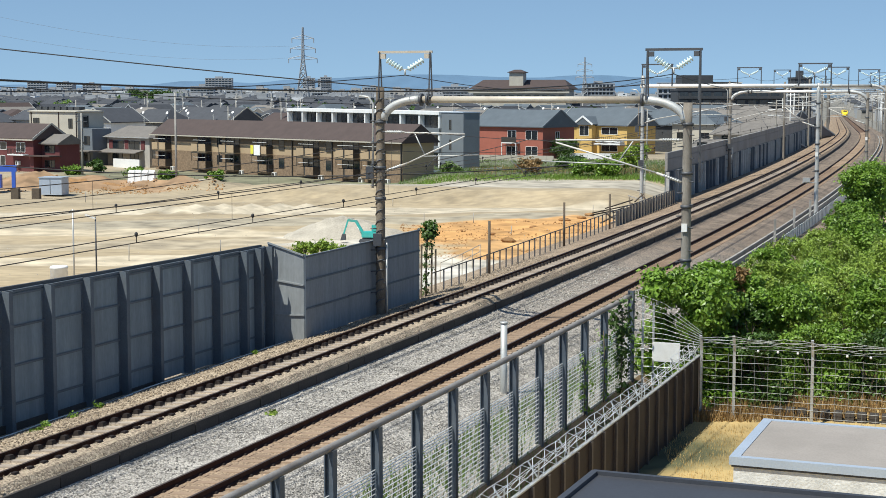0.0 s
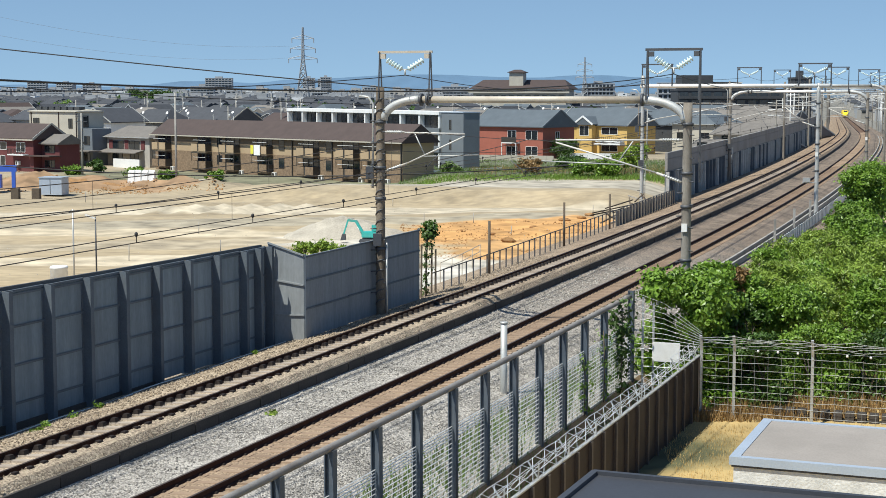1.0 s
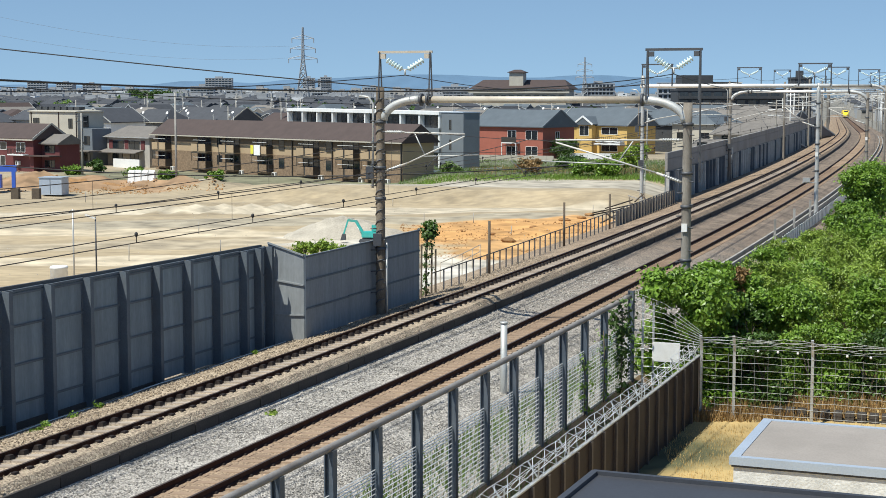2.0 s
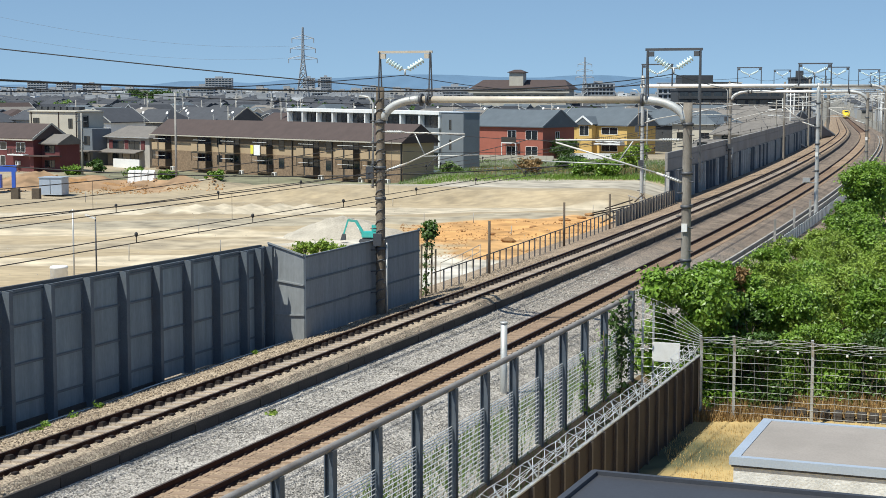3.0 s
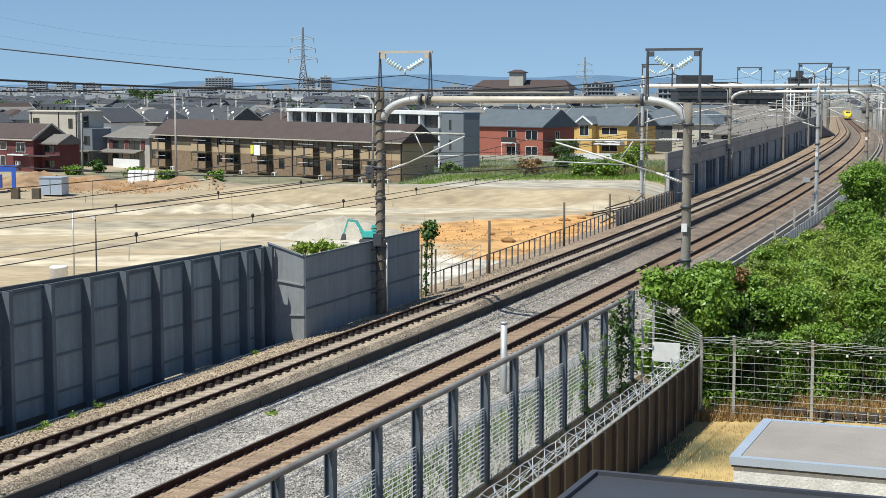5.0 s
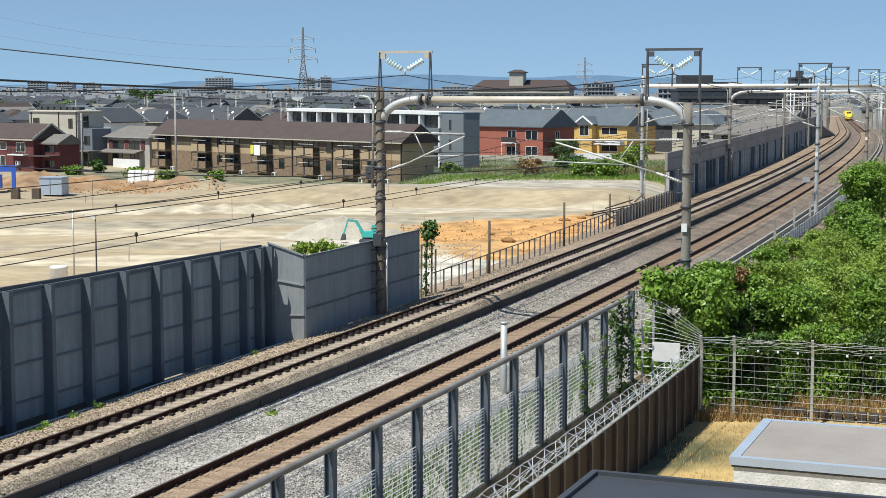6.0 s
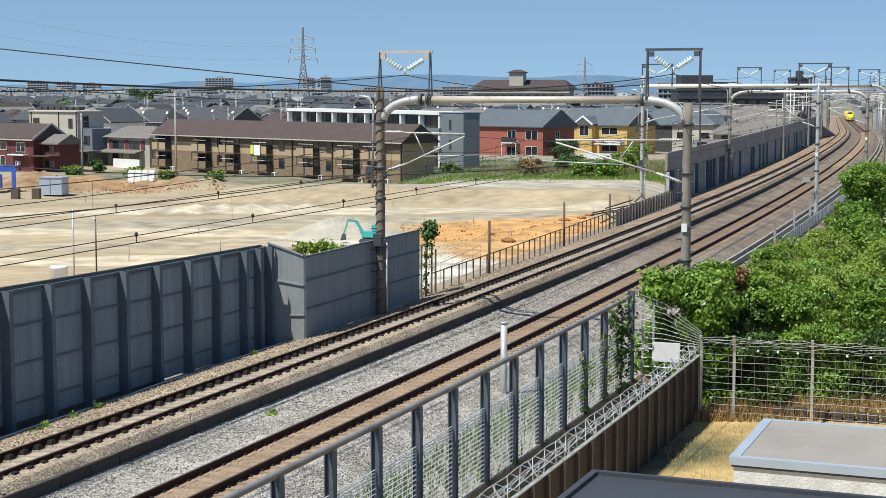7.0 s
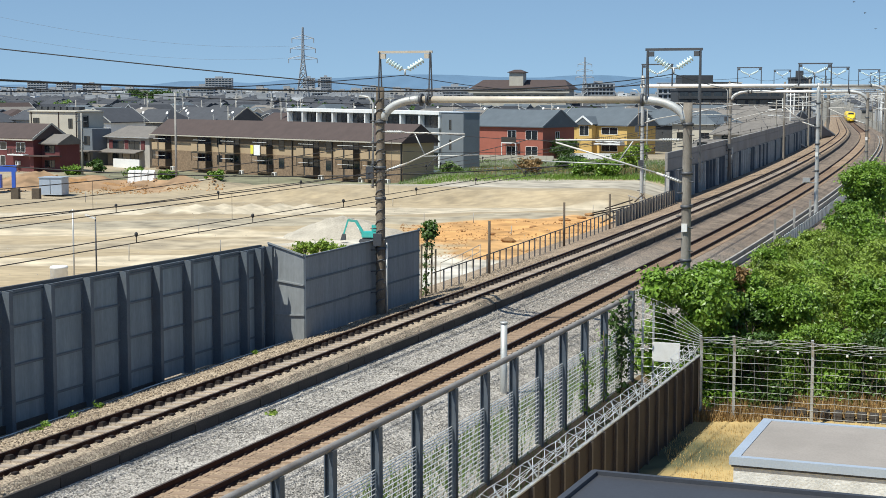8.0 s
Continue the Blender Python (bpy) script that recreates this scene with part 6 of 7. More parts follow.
def make_bank():
    """The overgrown bank to the right of the line."""
    rows = [
        # bearing x, height y, distance, rx, rz, leaf, density, material, label
        (1228, 528, 57.5, 1.75, 1.25, 0.17, 300, LEAF, "dense broad-leaved shrub at the end of the fence"),
        (1176, 512, 58.5, 0.8, 0.65, 0.15, 320, LEAF, "small broad-leaved shrub beside the ballast"),
        (1268, 480, 60.0, 0.8, 0.5, 0.15, 320, LEAF, "leafy shoots of a shrub"),
        (1308, 492, 61.0, 0.45, 0.75, 0.13, 260, LEAF_DRY, "withered brown shoots among the shrubs"),
        (1375, 500, 62.0, 1.2, 0.95, 0.13, 330, LEAF_LIGHT, "light green shrub on the bank"),
        (1395, 555, 59.5, 1.5, 1.0, 0.12, 330, LEAF, "green shrub behind the wire fence"),
        (1470, 525, 62.0, 1.6, 1.2, 0.12, 330, LEAF_LIGHT, "tall light green weeds on the bank"),
        (1555, 545, 60.0, 1.5, 1.3, 0.12, 330, LEAF, "green shrub on the bank"),
        (1350, 625, 56.6, 1.2, 0.65, 0.11, 260, LEAF_DARK, "dark weeds behind the wire fence"),
        (1450, 610, 56.8, 1.5, 0.8, 0.11, 280, LEAF, "weeds behind the wire fence"),
        (1555, 625, 56.6, 1.3, 0.9, 0.11, 280, LEAF_DARK, "dark shrub behind the wire fence"),
        (1425, 476, 72.0, 1.25, 1.05, 0.12, 330, LEAF_LIGHT, "feathery light green bamboo shoots"),
        (1395, 488, 70.0, 0.8, 0.7, 0.12, 330, LEAF, "green shoots on the bank"),
        (1478, 448, 75.0, 1.3, 1.2, 0.12, 320, LEAF_LIGHT, "feathery bamboo on the bank"),
        (1540, 430, 78.0, 1.6, 1.6, 0.13, 300, LEAF, "bamboo thicket on the bank"),
        (1528, 345, 92.0, 1.35, 1.9, 0.15, 300, LEAF, "dense vine-covered tree by the line"),
        (1565, 335, 98.0, 1.7, 2.2, 0.15, 280, LEAF, "tall vine-covered tree by the line"),
        (1552, 300, 112.0, 1.2, 1.0, 0.16, 260, LEAF, "green tree crown at the curve"),
        (1500, 380, 86.0, 0.8, 1.1, 0.13, 280, LEAF_DARK, "dark shrub by the trackside fence"),
        (1330, 520, 61.5, 1.0, 1.1, 0.13, 300, LEAF, "green shrub with broad leaves on the bank"),
        (1320, 560, 59.0, 1.0, 0.9, 0.13, 300, LEAF_DARK, "green shrub on the bank with shade in its leaf colour"),
        (1430, 510, 66.0, 1.5, 1.3, 0.13, 300, LEAF, "green shrub high on the bank"),
        (1510, 490, 66.0, 1.4, 1.4, 0.13, 300, LEAF_LIGHT, "tall light green shoots on the bank"),
        (1345, 488, 66.0, 0.9, 0.7, 0.13, 300, LEAF_LIGHT, "light green shoots beside the duct"),
        (1520, 400, 84.0, 1.3, 1.5, 0.13, 300, LEAF, "leafy thicket above the trackside fence"),
        (1405, 445, 80.0, 1.2, 0.9, 0.13, 300, LEAF_LIGHT, "feathery light green shoots by the fence"),
        (1455, 425, 86.0, 1.2, 1.0, 0.13, 300, LEAF_LIGHT, "feathery bamboo shoots by the fence"),
        (1370, 460, 76.0, 1.0, 0.7, 0.13, 300, LEAF, "green weeds below the trackside fence"),
        (1490, 405, 92.0, 1.1, 1.0, 0.13, 300, LEAF, "green shrub below the trackside fence"),
        (1575, 470, 68.0, 1.5, 1.6, 0.13, 280, LEAF_LIGHT, "light green bamboo thicket on the bank"),
    ]
    for k, (px, py, d, rx, rz, leaf, dens, m, lab) in enumerate(rows):
        x, y, z = at(px, py, d)
        rng = random.Random(100 + k)
        blobs = []
        for q in range(6):
            a = rng.uniform(0, 6.28)
            f = rng.uniform(0.2, 0.75)
            blobs.append((math.cos(a) * rx * f, math.sin(a) * rx * f * 0.8 + 0.2, z + rng.uniform(-0.5, 0.45) * rz, rx * rng.uniform(0.35, 0.6), rx * rng.uniform(0.35, 0.6), rz * rng.uniform(0.4, 0.6)))
        g = ground_z(x, y)
        zz = z - rz
        while zz > g + 0.3:
            zz -= 0.9
            blobs.append((rng.uniform(-0.4, 0.4) * rx, rng.uniform(0.0, 0.6), zz, rx * 0.75, rx * 0.5, 0.8))
        b = bush("shrub", x, y, blobs, leaf * 1.18, m, lab, 200 + k, density=dens * 0.72, long_=1.7 if m is LEAF_LIGHT else 1.0, hang=0.5 if m is LEAF_LIGHT else 0.2)
        if m is LEAF_LIGHT or k in (12, 14):
            SWAYING.append(b)


def grass(name, spots, h, material, label, seed, cat="grass"):
    rng = random.Random(seed)
    vs, fs = [], []
    for x0, x1, y0, y1, n in spots:
        for _ in range(n):
            x, y = rng.uniform(x0, x1), rng.uniform(y0, y1)
            z = ground_z(x, y) - 0.02
            a = rng.uniform(0, 6.28)
            L = h * rng.uniform(0.5, 1.3)
            w = L * 0.06
            dx, dy = math.cos(a), math.sin(a)
            lean = rng.uniform(0.1, 0.6) * L
            i = len(vs)
            vs += [(x - dy * w, y + dx * w, z), (x + dy * w, y - dx * w, z), (x + dx * lean, y + dy * lean, z + L)]
            fs.append((i, i + 1, i + 2))
    me = bpy.data.meshes.new(name)
    me.from_pydata(vs, [], fs)
    me.materials.append(material)
    tagged(new(name, me), label, cat, kind="stuff")


def vines(name, pts, size, material, label, seed, n, r):
    """A climber along a line of points."""
    rng = random.Random(seed)
    p0 = Vector(pts[0])
    b = empty(name, Matrix.Translation(p0), label, "climbing plant")
    bm = bmesh.new()
    tube(bm, [Vector(p) - p0 for p in pts], 0.02, 5)
    part("stem", bm, BARK, b)
    data = []
    for a, c in zip(pts, pts[1:]):
        for k in range(4):
            q = Vector(a).lerp(Vector(c), (k + 0.5) / 4) - p0
            data.append((q, (r, r, r * 1.2), n // (4 * (len(pts) - 1))))
    leaves("foliage", data, size, material, b, rng, 0.6)


def tree(x, y, h, crown, material, label, seed, leaf=0.3, dens=60):
    rng = random.Random(seed)
    g = ground_z(x, y)
    b = empty("tree", pose(x, y, g), label, "tree", "trees of the town")
    bm = bmesh.new()
    tube(bm, [(0, 0, -0.3), (0.1, 0, h * 0.3), (0, 0.1, h * 0.6), (0.1, 0, h * 0.9)], h * 0.035, 7, r_end=h * 0.008)
    blobs = []
    for k in range(9):
        a = rng.uniform(0, 6.28)
        t = rng.uniform(0.4, 0.95)
        rr = crown * (1.1 - 0.6 * abs(t - 0.55)) * rng.uniform(0.3, 0.75)
        tip = Vector((math.cos(a) * rr, math.sin(a) * rr, h * t))
        tube(bm, [(0, 0, h * t * 0.55), tip * 0.5 + Vector((0, 0, h * t * 0.3)), tip], h * 0.012, 5, r_end=h * 0.003)
        q = crown * rng.uniform(0.35, 0.6)
        blobs.append((tip, (q, q, q * 0.75), int(q * q * 12 * dens)))
    part("trunk", bm, BARK, b)
    leaves("crown", blobs, leaf, material, b, rng, 0.2)


def make_field_plants():
    k = 0
    for px, py, d, h, c, m, lab in ((995, 268, 292, 2.9, 2.7, LEAF_DARK, "round dark green tree before the houses"), (1105, 305, 205, 2.4, 1.8, LEAF_LIGHT, "yellow-green shrub by the field"),
                                    (1070, 320, 200, 1.9, 2.0, LEAF, "low shrub by the field"), (1125, 290, 215, 3.4, 1.7, LEAF_LIGHT, "yellow-green young tree by the field"), (940, 318, 206, 1.8, 1.7, LEAF_DRY, "dry weeds by the field"),
                                    (1030, 322, 200, 1.6, 1.8, LEAF, "low weeds by the field"), (118, 178, 700, 7.5, 5, LEAF, "broad green grove in the town"), (165, 178, 720, 7, 4, LEAF, "broad green grove in the town"),
                                    (235, 166, 1000, 11, 9, LEAF_DARK, "dark wooded rise in the town"), (270, 164, 1000, 11.5, 10, LEAF_DARK, "dark wooded rise in the town"), (305, 165, 1000, 11, 9, LEAF_DARK, "dark wooded rise in the town"),
                                    (170, 285, 245, 1.7, 1.5, LEAF_DARK, "dark green shrub before the houses"), (240, 296, 236, 0.9, 1.6, LEAF, "green shrub before the houses"), (300, 302, 228, 0.8, 1.4, LEAF, "green shrub before the flats"),
                                    (130, 292, 240, 1.0, 1.5, LEAF, "green shrub before the houses"), (800, 316, 214, 0.9, 1.6, WEED, "low green shrub by the field"), (1010, 305, 228, 1.6, 2.4, LEAF_DARK, "low dark shrub by the field"), (380, 318, 222, 1.0, 1.6, LEAF, "low weeds before the flats"),
                                    (1060, 240, 330, 5, 2.5, LEAF_DARK, "dark green garden tree among houses")):
        x, y, z = at(px, py, d)
        tree(x, y, h, c, m, lab, 300 + k, 0.35 if d < 400 else 0.9, 22 if d < 400 else 5)
        k += 1
    grass("field_weeds", [(-6, 46, 196, 285, 46000), (-64, -36, 211, 226, 5000)], 0.42, WEED, "green weeds along the edge of the field", 5, "weeds")
    grass("verge_grass", [(-6, 30, 194, 203, 9000), (-66, -34, 209, 214, 5000), (14, 34, 196, 204, 5000)], 0.42, LEAF, "bright green grass along the edge of the field", 15)
    grass("tall_weeds", [(4, 44, 200, 262, 9000)], 0.5, LEAF_DRY, "yellowish tall weeds by the field", 6, "weeds")
    grass("dry_grass", [(7.2, 15, 28, 54, 22000)], 0.13, GRASS_DRY, "straw-coloured dry grass on the right-hand ground", 7)
    grass("bank_grass", [(8, 24, 57.0, 62, 7000)], 0.5, LEAF, "green grass under the shrubs", 8)
    grass("dead_stalks", [(8.5, 18, 54.6, 57.2, 5200)], 0.4, LEAF_DRY, "dead brown stalks behind the wire fence", 9)
    # climbers
    vines("fence_vine", [T(18.3, 5.7, -1.0), T(18.3, 5.7, 0.2), T(18.4, 5.7, 1.2), T(18.5, 5.65, 1.9)], 0.16, LEAF_DARK, "green vine climbing the mesh fence", 41, 900, 0.42)
    vines("fence_vine", [T(13.6, 5.68, -1.0), T(13.7, 5.68, 0.2), T(13.5, 5.65, 1.0)], 0.12, LEAF, "thin vine on the mesh fence", 42, 140, 0.25)
    vines("fence_vine", [T(16.0, 5.68, -1.0), T(16.1, 5.68, 0.4), T(16.0, 5.65, 1.5)], 0.12, LEAF, "thin vine on the mesh fence", 43, 120, 0.25)
    vines("wall_vine", [T(31.0, -6.9, 0.0), T(31.2, -6.9, 1.8), T(31.3, -6.9, 3.0)], 0.11, LEAF_DARK, "sparse dark vine hanging on old posts", 44, 420, 0.24)
    vines("wall_vine", [T(31.3, -6.9, 2.6), T(31.6, -7.0, 3.4), T(32.2, -7.0, 3.2)], 0.15, LEAF_DARK, "dark green vine on top of the fence posts", 45, 800, 0.3)
    for q, hh in ((30.6, 2.6), (31.2, 2.9), (31.9, 2.5), (32.4, 2.2)):
        bm = bmesh.new()
        bar(bm, T(q, -6.95, -0.6), T(q + 0.05, -6.95, hh), 0.09, 0.09)
        tagged(part("old_post", bm, BARK), "weathered dark post carrying a vine", "post", "old posts at the wall's end")
    sc = empty("scaffold_rail", pose(0, 0, 0), "thin pale scaffold railing over the white concrete patch", "railing")
    feet = [(779, 492, 100), (800, 482, 104), (818, 474, 108), (836, 464, 112), (850, 456, 116)]
    for px, py, d in feet:
        x, y, z = at(px, py, d)
        bm = bmesh.new()
        tube(bm, [(x, y, ground_z(x, y) - 0.1), (x, y, z + 1.0)], 0.035, 6)
        part("upright", bm, GALV_BEAM, sc)
    for up in (0.95, 0.45):
        bm = bmesh.new()
        tube(bm, [Vector(at(*q)) + Vector((0, 0, up)) for q in feet], 0.03, 6)
        part("rail", bm, GALV_BEAM, sc)
    x, y, zz = at(568, 440, 68)
    bush("shrub", x, y, [(-0.7, 0, zz, 0.6, 0.5, 0.22), (0.1, 0, zz + 0.05, 0.6, 0.5, 0.2), (0.8, 0, zz - 0.05, 0.5, 0.5, 0.2), (0, 0, zz - 1.0, 1.2, 0.6, 0.7)], 0.15, LEAF_LIGHT, "leafy shrub showing over the lower sound wall", 46)
    rng = random.Random(12)
    vs, fs = [], []
    for _ in range(5500):
        p = T(rng.uniform(-12, 24), rng.uniform(3.6, 7.6), 0)
        s_, o_ = along(p.x, p.y)
        z = -0.62 - smooth(4.2, 7.4, o_) * 1.5
        L = rng.uniform(0.2, 0.7)
        a = rng.uniform(0, 6.28)
        i = len(vs)
        w = 0.01 + 0.018 * L
        vs += [(p.x - w, p.y, z - 0.1), (p.x + w, p.y, z - 0.1), (p.x + math.cos(a) * L * 0.4, p.y + math.sin(a) * L * 0.4, z + L)]
        fs.append((i, i + 1, i + 2))
    me = bpy.data.meshes.new("slope_weeds")
    me.from_pydata(vs, [], fs)
    me.materials.append(WEED)
    tagged(new("slope_weeds", me), "light green weeds behind the mesh fence", "weeds", kind="stuff")
    p = T(6.6, -2.3, -0.25)
    b = empty("ballast_weed", Matrix.Translation(p), "bright green tuft of weed in the ballast", "weed")
    leaves("foliage", [((0, 0, 0.08), (0.2, 0.2, 0.12), 160)], 0.11, LEAF_LIGHT, b, rng)
    for q, oo, rr in ((1.6, -6.95, 0.22), (2.9, -6.9, 0.16), (4.3, -7.0, 0.2), (0.9, -6.6, 0.25), (14.5, -7.1, 0.15)):
        b = empty("ballast_weed", Matrix.Translation(T(q, oo, 0.15)), "small green weed at the edge of the ballast", "weed", "weeds along the ballast")
        leaves("foliage", [((0, 0, 0.04), (rr, rr, 0.07), 70)], 0.09, LEAF, b, rng)


# ---- loose things ----
ROUGH_WHITE = mat("rough_white_blockwork", (0.62, 0.62, 0.60), 0.9, 0, 0.2, 2.5, 14, 1.0, (0.40, 0.39, 0.36), 0.35)
CLAY = mat("orange_clay", (0.33, 0.18, 0.072), 0.95, 0, 0.5, 0.9, 5, 1.0, (0.16, 0.10, 0.06), 0.5)


def spoil_heap(x, y, r, h, material, label, seed):
    """A tipped mound with lumps and gullies."""
    bm = bmesh.new()
    g = min(ground_z(x + math.cos(a) * r * 1.3, y + math.sin(a) * r) for a in range(7)) - 0.1
    rows = []
    for k in range(15):
        t = k / 14
        row = []
        for q in range(36):
            a = 2 * math.pi * q / 36
            rr = r * t * (1 + 0.18 * noise.noise((math.cos(a) * 1.3, math.sin(a) * 1.3, seed)))
            px, py = math.cos(a) * rr * 1.35, math.sin(a) * rr
            z = h * (1 - t) ** 0.8 + 0.25 * h * noise.noise((px * 0.7, py * 0.7, seed * 1.7)) * (1 - t) + 0.12 * noise.noise((px * 2.4, py * 2.4, seed))
            row.append(bm.verts.new((px, py, max(z, -0.3) if t < 1 else -0.4)))
        rows.append(row)
    for a, b in zip(rows, rows[1:]):
        for q in range(36):
            bm.faces.new((a[q], b[q], b[(q + 1) % 36], a[(q + 1) % 36])).smooth = True
    bmesh.ops.remove_doubles(bm, verts=bm.verts, dist=0.02)
    ob = part("earth_mound", bm, material)
    ob.matrix_basis = pose(x, y, g)
    tagged(ob, label, "spoil heap", "spoil heaps of the field")


def make_heaps():
    gravel = mat("grey_gravel", (0.40, 0.36, 0.295), 0.95, 0, 0.3, 0.8, 8, 0.8)
    for k, (px, py, d, r, h) in enumerate(((150, 330, 204, 3.0, 1.0), (190, 332, 203, 2.6, 0.8), (265, 322, 206, 3.4, 1.1), (300, 326, 207, 2.4, 0.8), (118, 335, 203, 2.2, 0.8), (60, 325, 208, 2.8, 1.2), (228, 335, 201, 1.6, 0.6))):
        spoil_heap((px - 784) / 2750 * d, d, r, h, CLAY, "lumpy heap of orange clay at the field's edge", 2.3 + k)
    for px, d, r, h in ((358, 205, 2.6, 1.3), (330, 207, 1.6, 0.9)):
        spoil_heap((px - 784) / 2750 * d, d, r, h, gravel, "small heap of pale grey gravel", px * 0.1)
    rng = random.Random(31)
    for name, zone, n, size, m, lab in (("clay_clods", (-4, 26, 118, 152), 1300, 0.075, CLAY, "brown clods strewn over the dug clay"), ("spoil_rubble", (-62, -28, 196, 207), 900, 0.11, CLAY, "clods and rubble strewn round the clay heaps"), ("field_stones", (-60, 10, 90, 190), 900, 0.055, gravel, "small pale stones strewn over the sandy field")):
        vs, fs = [], []
        while len(vs) < n * 6:
            x, y = rng.uniform(zone[0], zone[1]), rng.uniform(zone[2], zone[3])
            if along(x, y)[1] > -11 or noise.noise((x * 0.16, y * 0.16, 8.0)) < -0.05:
                continue
            z, k, r = ground_z(x, y), len(vs), size * rng.uniform(0.4, 1.5)
            for dx, dy, dz in ((1, 0, 0), (-1, 0, 0), (0, 1, 0), (0, -1, 0), (0, 0, 0.8), (0, 0, -0.6)):
                vs.append((x + dx * r * rng.uniform(0.7, 1.4), y + dy * r * rng.uniform(0.7, 1.4), z + dz * r * rng.uniform(0.7, 1.2)))
            fs += [tuple(k + q for q in f) for f in ((0, 2, 4), (2, 1, 4), (1, 3, 4), (3, 0, 4), (2, 0, 5), (1, 2, 5), (3, 1, 5), (0, 3, 5))]
        me = bpy.data.meshes.new(name)
        me.from_pydata(vs, [], fs)
        me.materials.append(m)
        tagged(new(name, me), lab, "stones", kind="stuff")
    spoil_heap(-8.9, 137.5, 4.4, 2.1, gravel, "broad heap of pale grey gravel beside the excavator", 8.8)


def make_sheds():
    # flat-roofed shed with pale metal roof edge
    m = TM(2.04, 12.71, 0.0)
    z = 0.90 - rise(2.04)
    sh = empty("flat_roof_shed", m, "white block shed with flat grey roof and pale metal edge", "shed")
    solid("wall", sh, [(0.1, 7.5, 0.08, 4.6, -3.0, z - 0.26)], ROUGH_WHITE, "white painted block wall")
    solid("fascia", sh, [(0.05, 7.6, 0.05, 4.72, z - 0.26, z - 0.2)], DARK_METAL)
    solid("roof", sh, [(0.25, 7.6, 0.2, 4.6, z - 0.2, z - 0.02)], ASPHALT_ROOF)
    solid("roof_edge", sh, [(0, 7.7, 0, 0.2, z - 0.2, z), (0, 0.25, 0.2, 4.6, z - 0.2, z), (0, 7.7, 4.6, 4.8, z - 0.2, z)], LIGHT_METAL)
    # charcoal roof below the viewpoint
    m = TM(-12.75, 13.57, 0.0)
    z = 4.0 - rise(-12.75)
    sh = empty("charcoal_roof_house", m, "low building with charcoal sheet roof", "house")
    bm = bmesh.new()
    hexa(bm, [(0, -9, z - 0.05 - 0.25), (7, -9, z - 0.3), (7, 0, z - 0.25), (0, 0, z - 0.25), (0, -9, z - 0.02), (7, -9, z - 0.02), (7, 0, z), (0, 0, z)])
    part("roof", bm, DARK_METAL, sh)
    bm = bmesh.new()
    bar(bm, (0.03, -9, z - 0.01), (0.03, -0.02, z + 0.01), 0.1, 0.1)
    bar(bm, (0.0, -0.03, z + 0.01), (7, -0.03, z + 0.01), 0.1, 0.1)
    part("roof_edge", bm, DARK_METAL, sh)
    solid("wall", sh, [(0.4, 6.8, -8.8, -0.4, -6.2, z - 0.3)], CREAM)
    # concrete edging at the foot of the bank
    e = empty("block_edging", pose(0, 0, 0), "row of dark patterned concrete blocks behind the fence", "edging", kind="structure")
    for k in range(22):
        bm = bmesh.new()
        q = TM(20.6, 10.7 + k * 0.42, 0.0)
        hexa(bm, [q @ Vector(p) for p in ((0.01, 0, -2.9), (0.41, 0, -2.9), (0.41, 0.3, -2.9), (0.01, 0.3, -2.9), (0.06, 0.06, -1.75), (0.36, 0.06, -1.75), (0.36, 0.3, -1.7), (0.06, 0.3, -1.7))])
        part("block", bm, CONC_DARK, e)


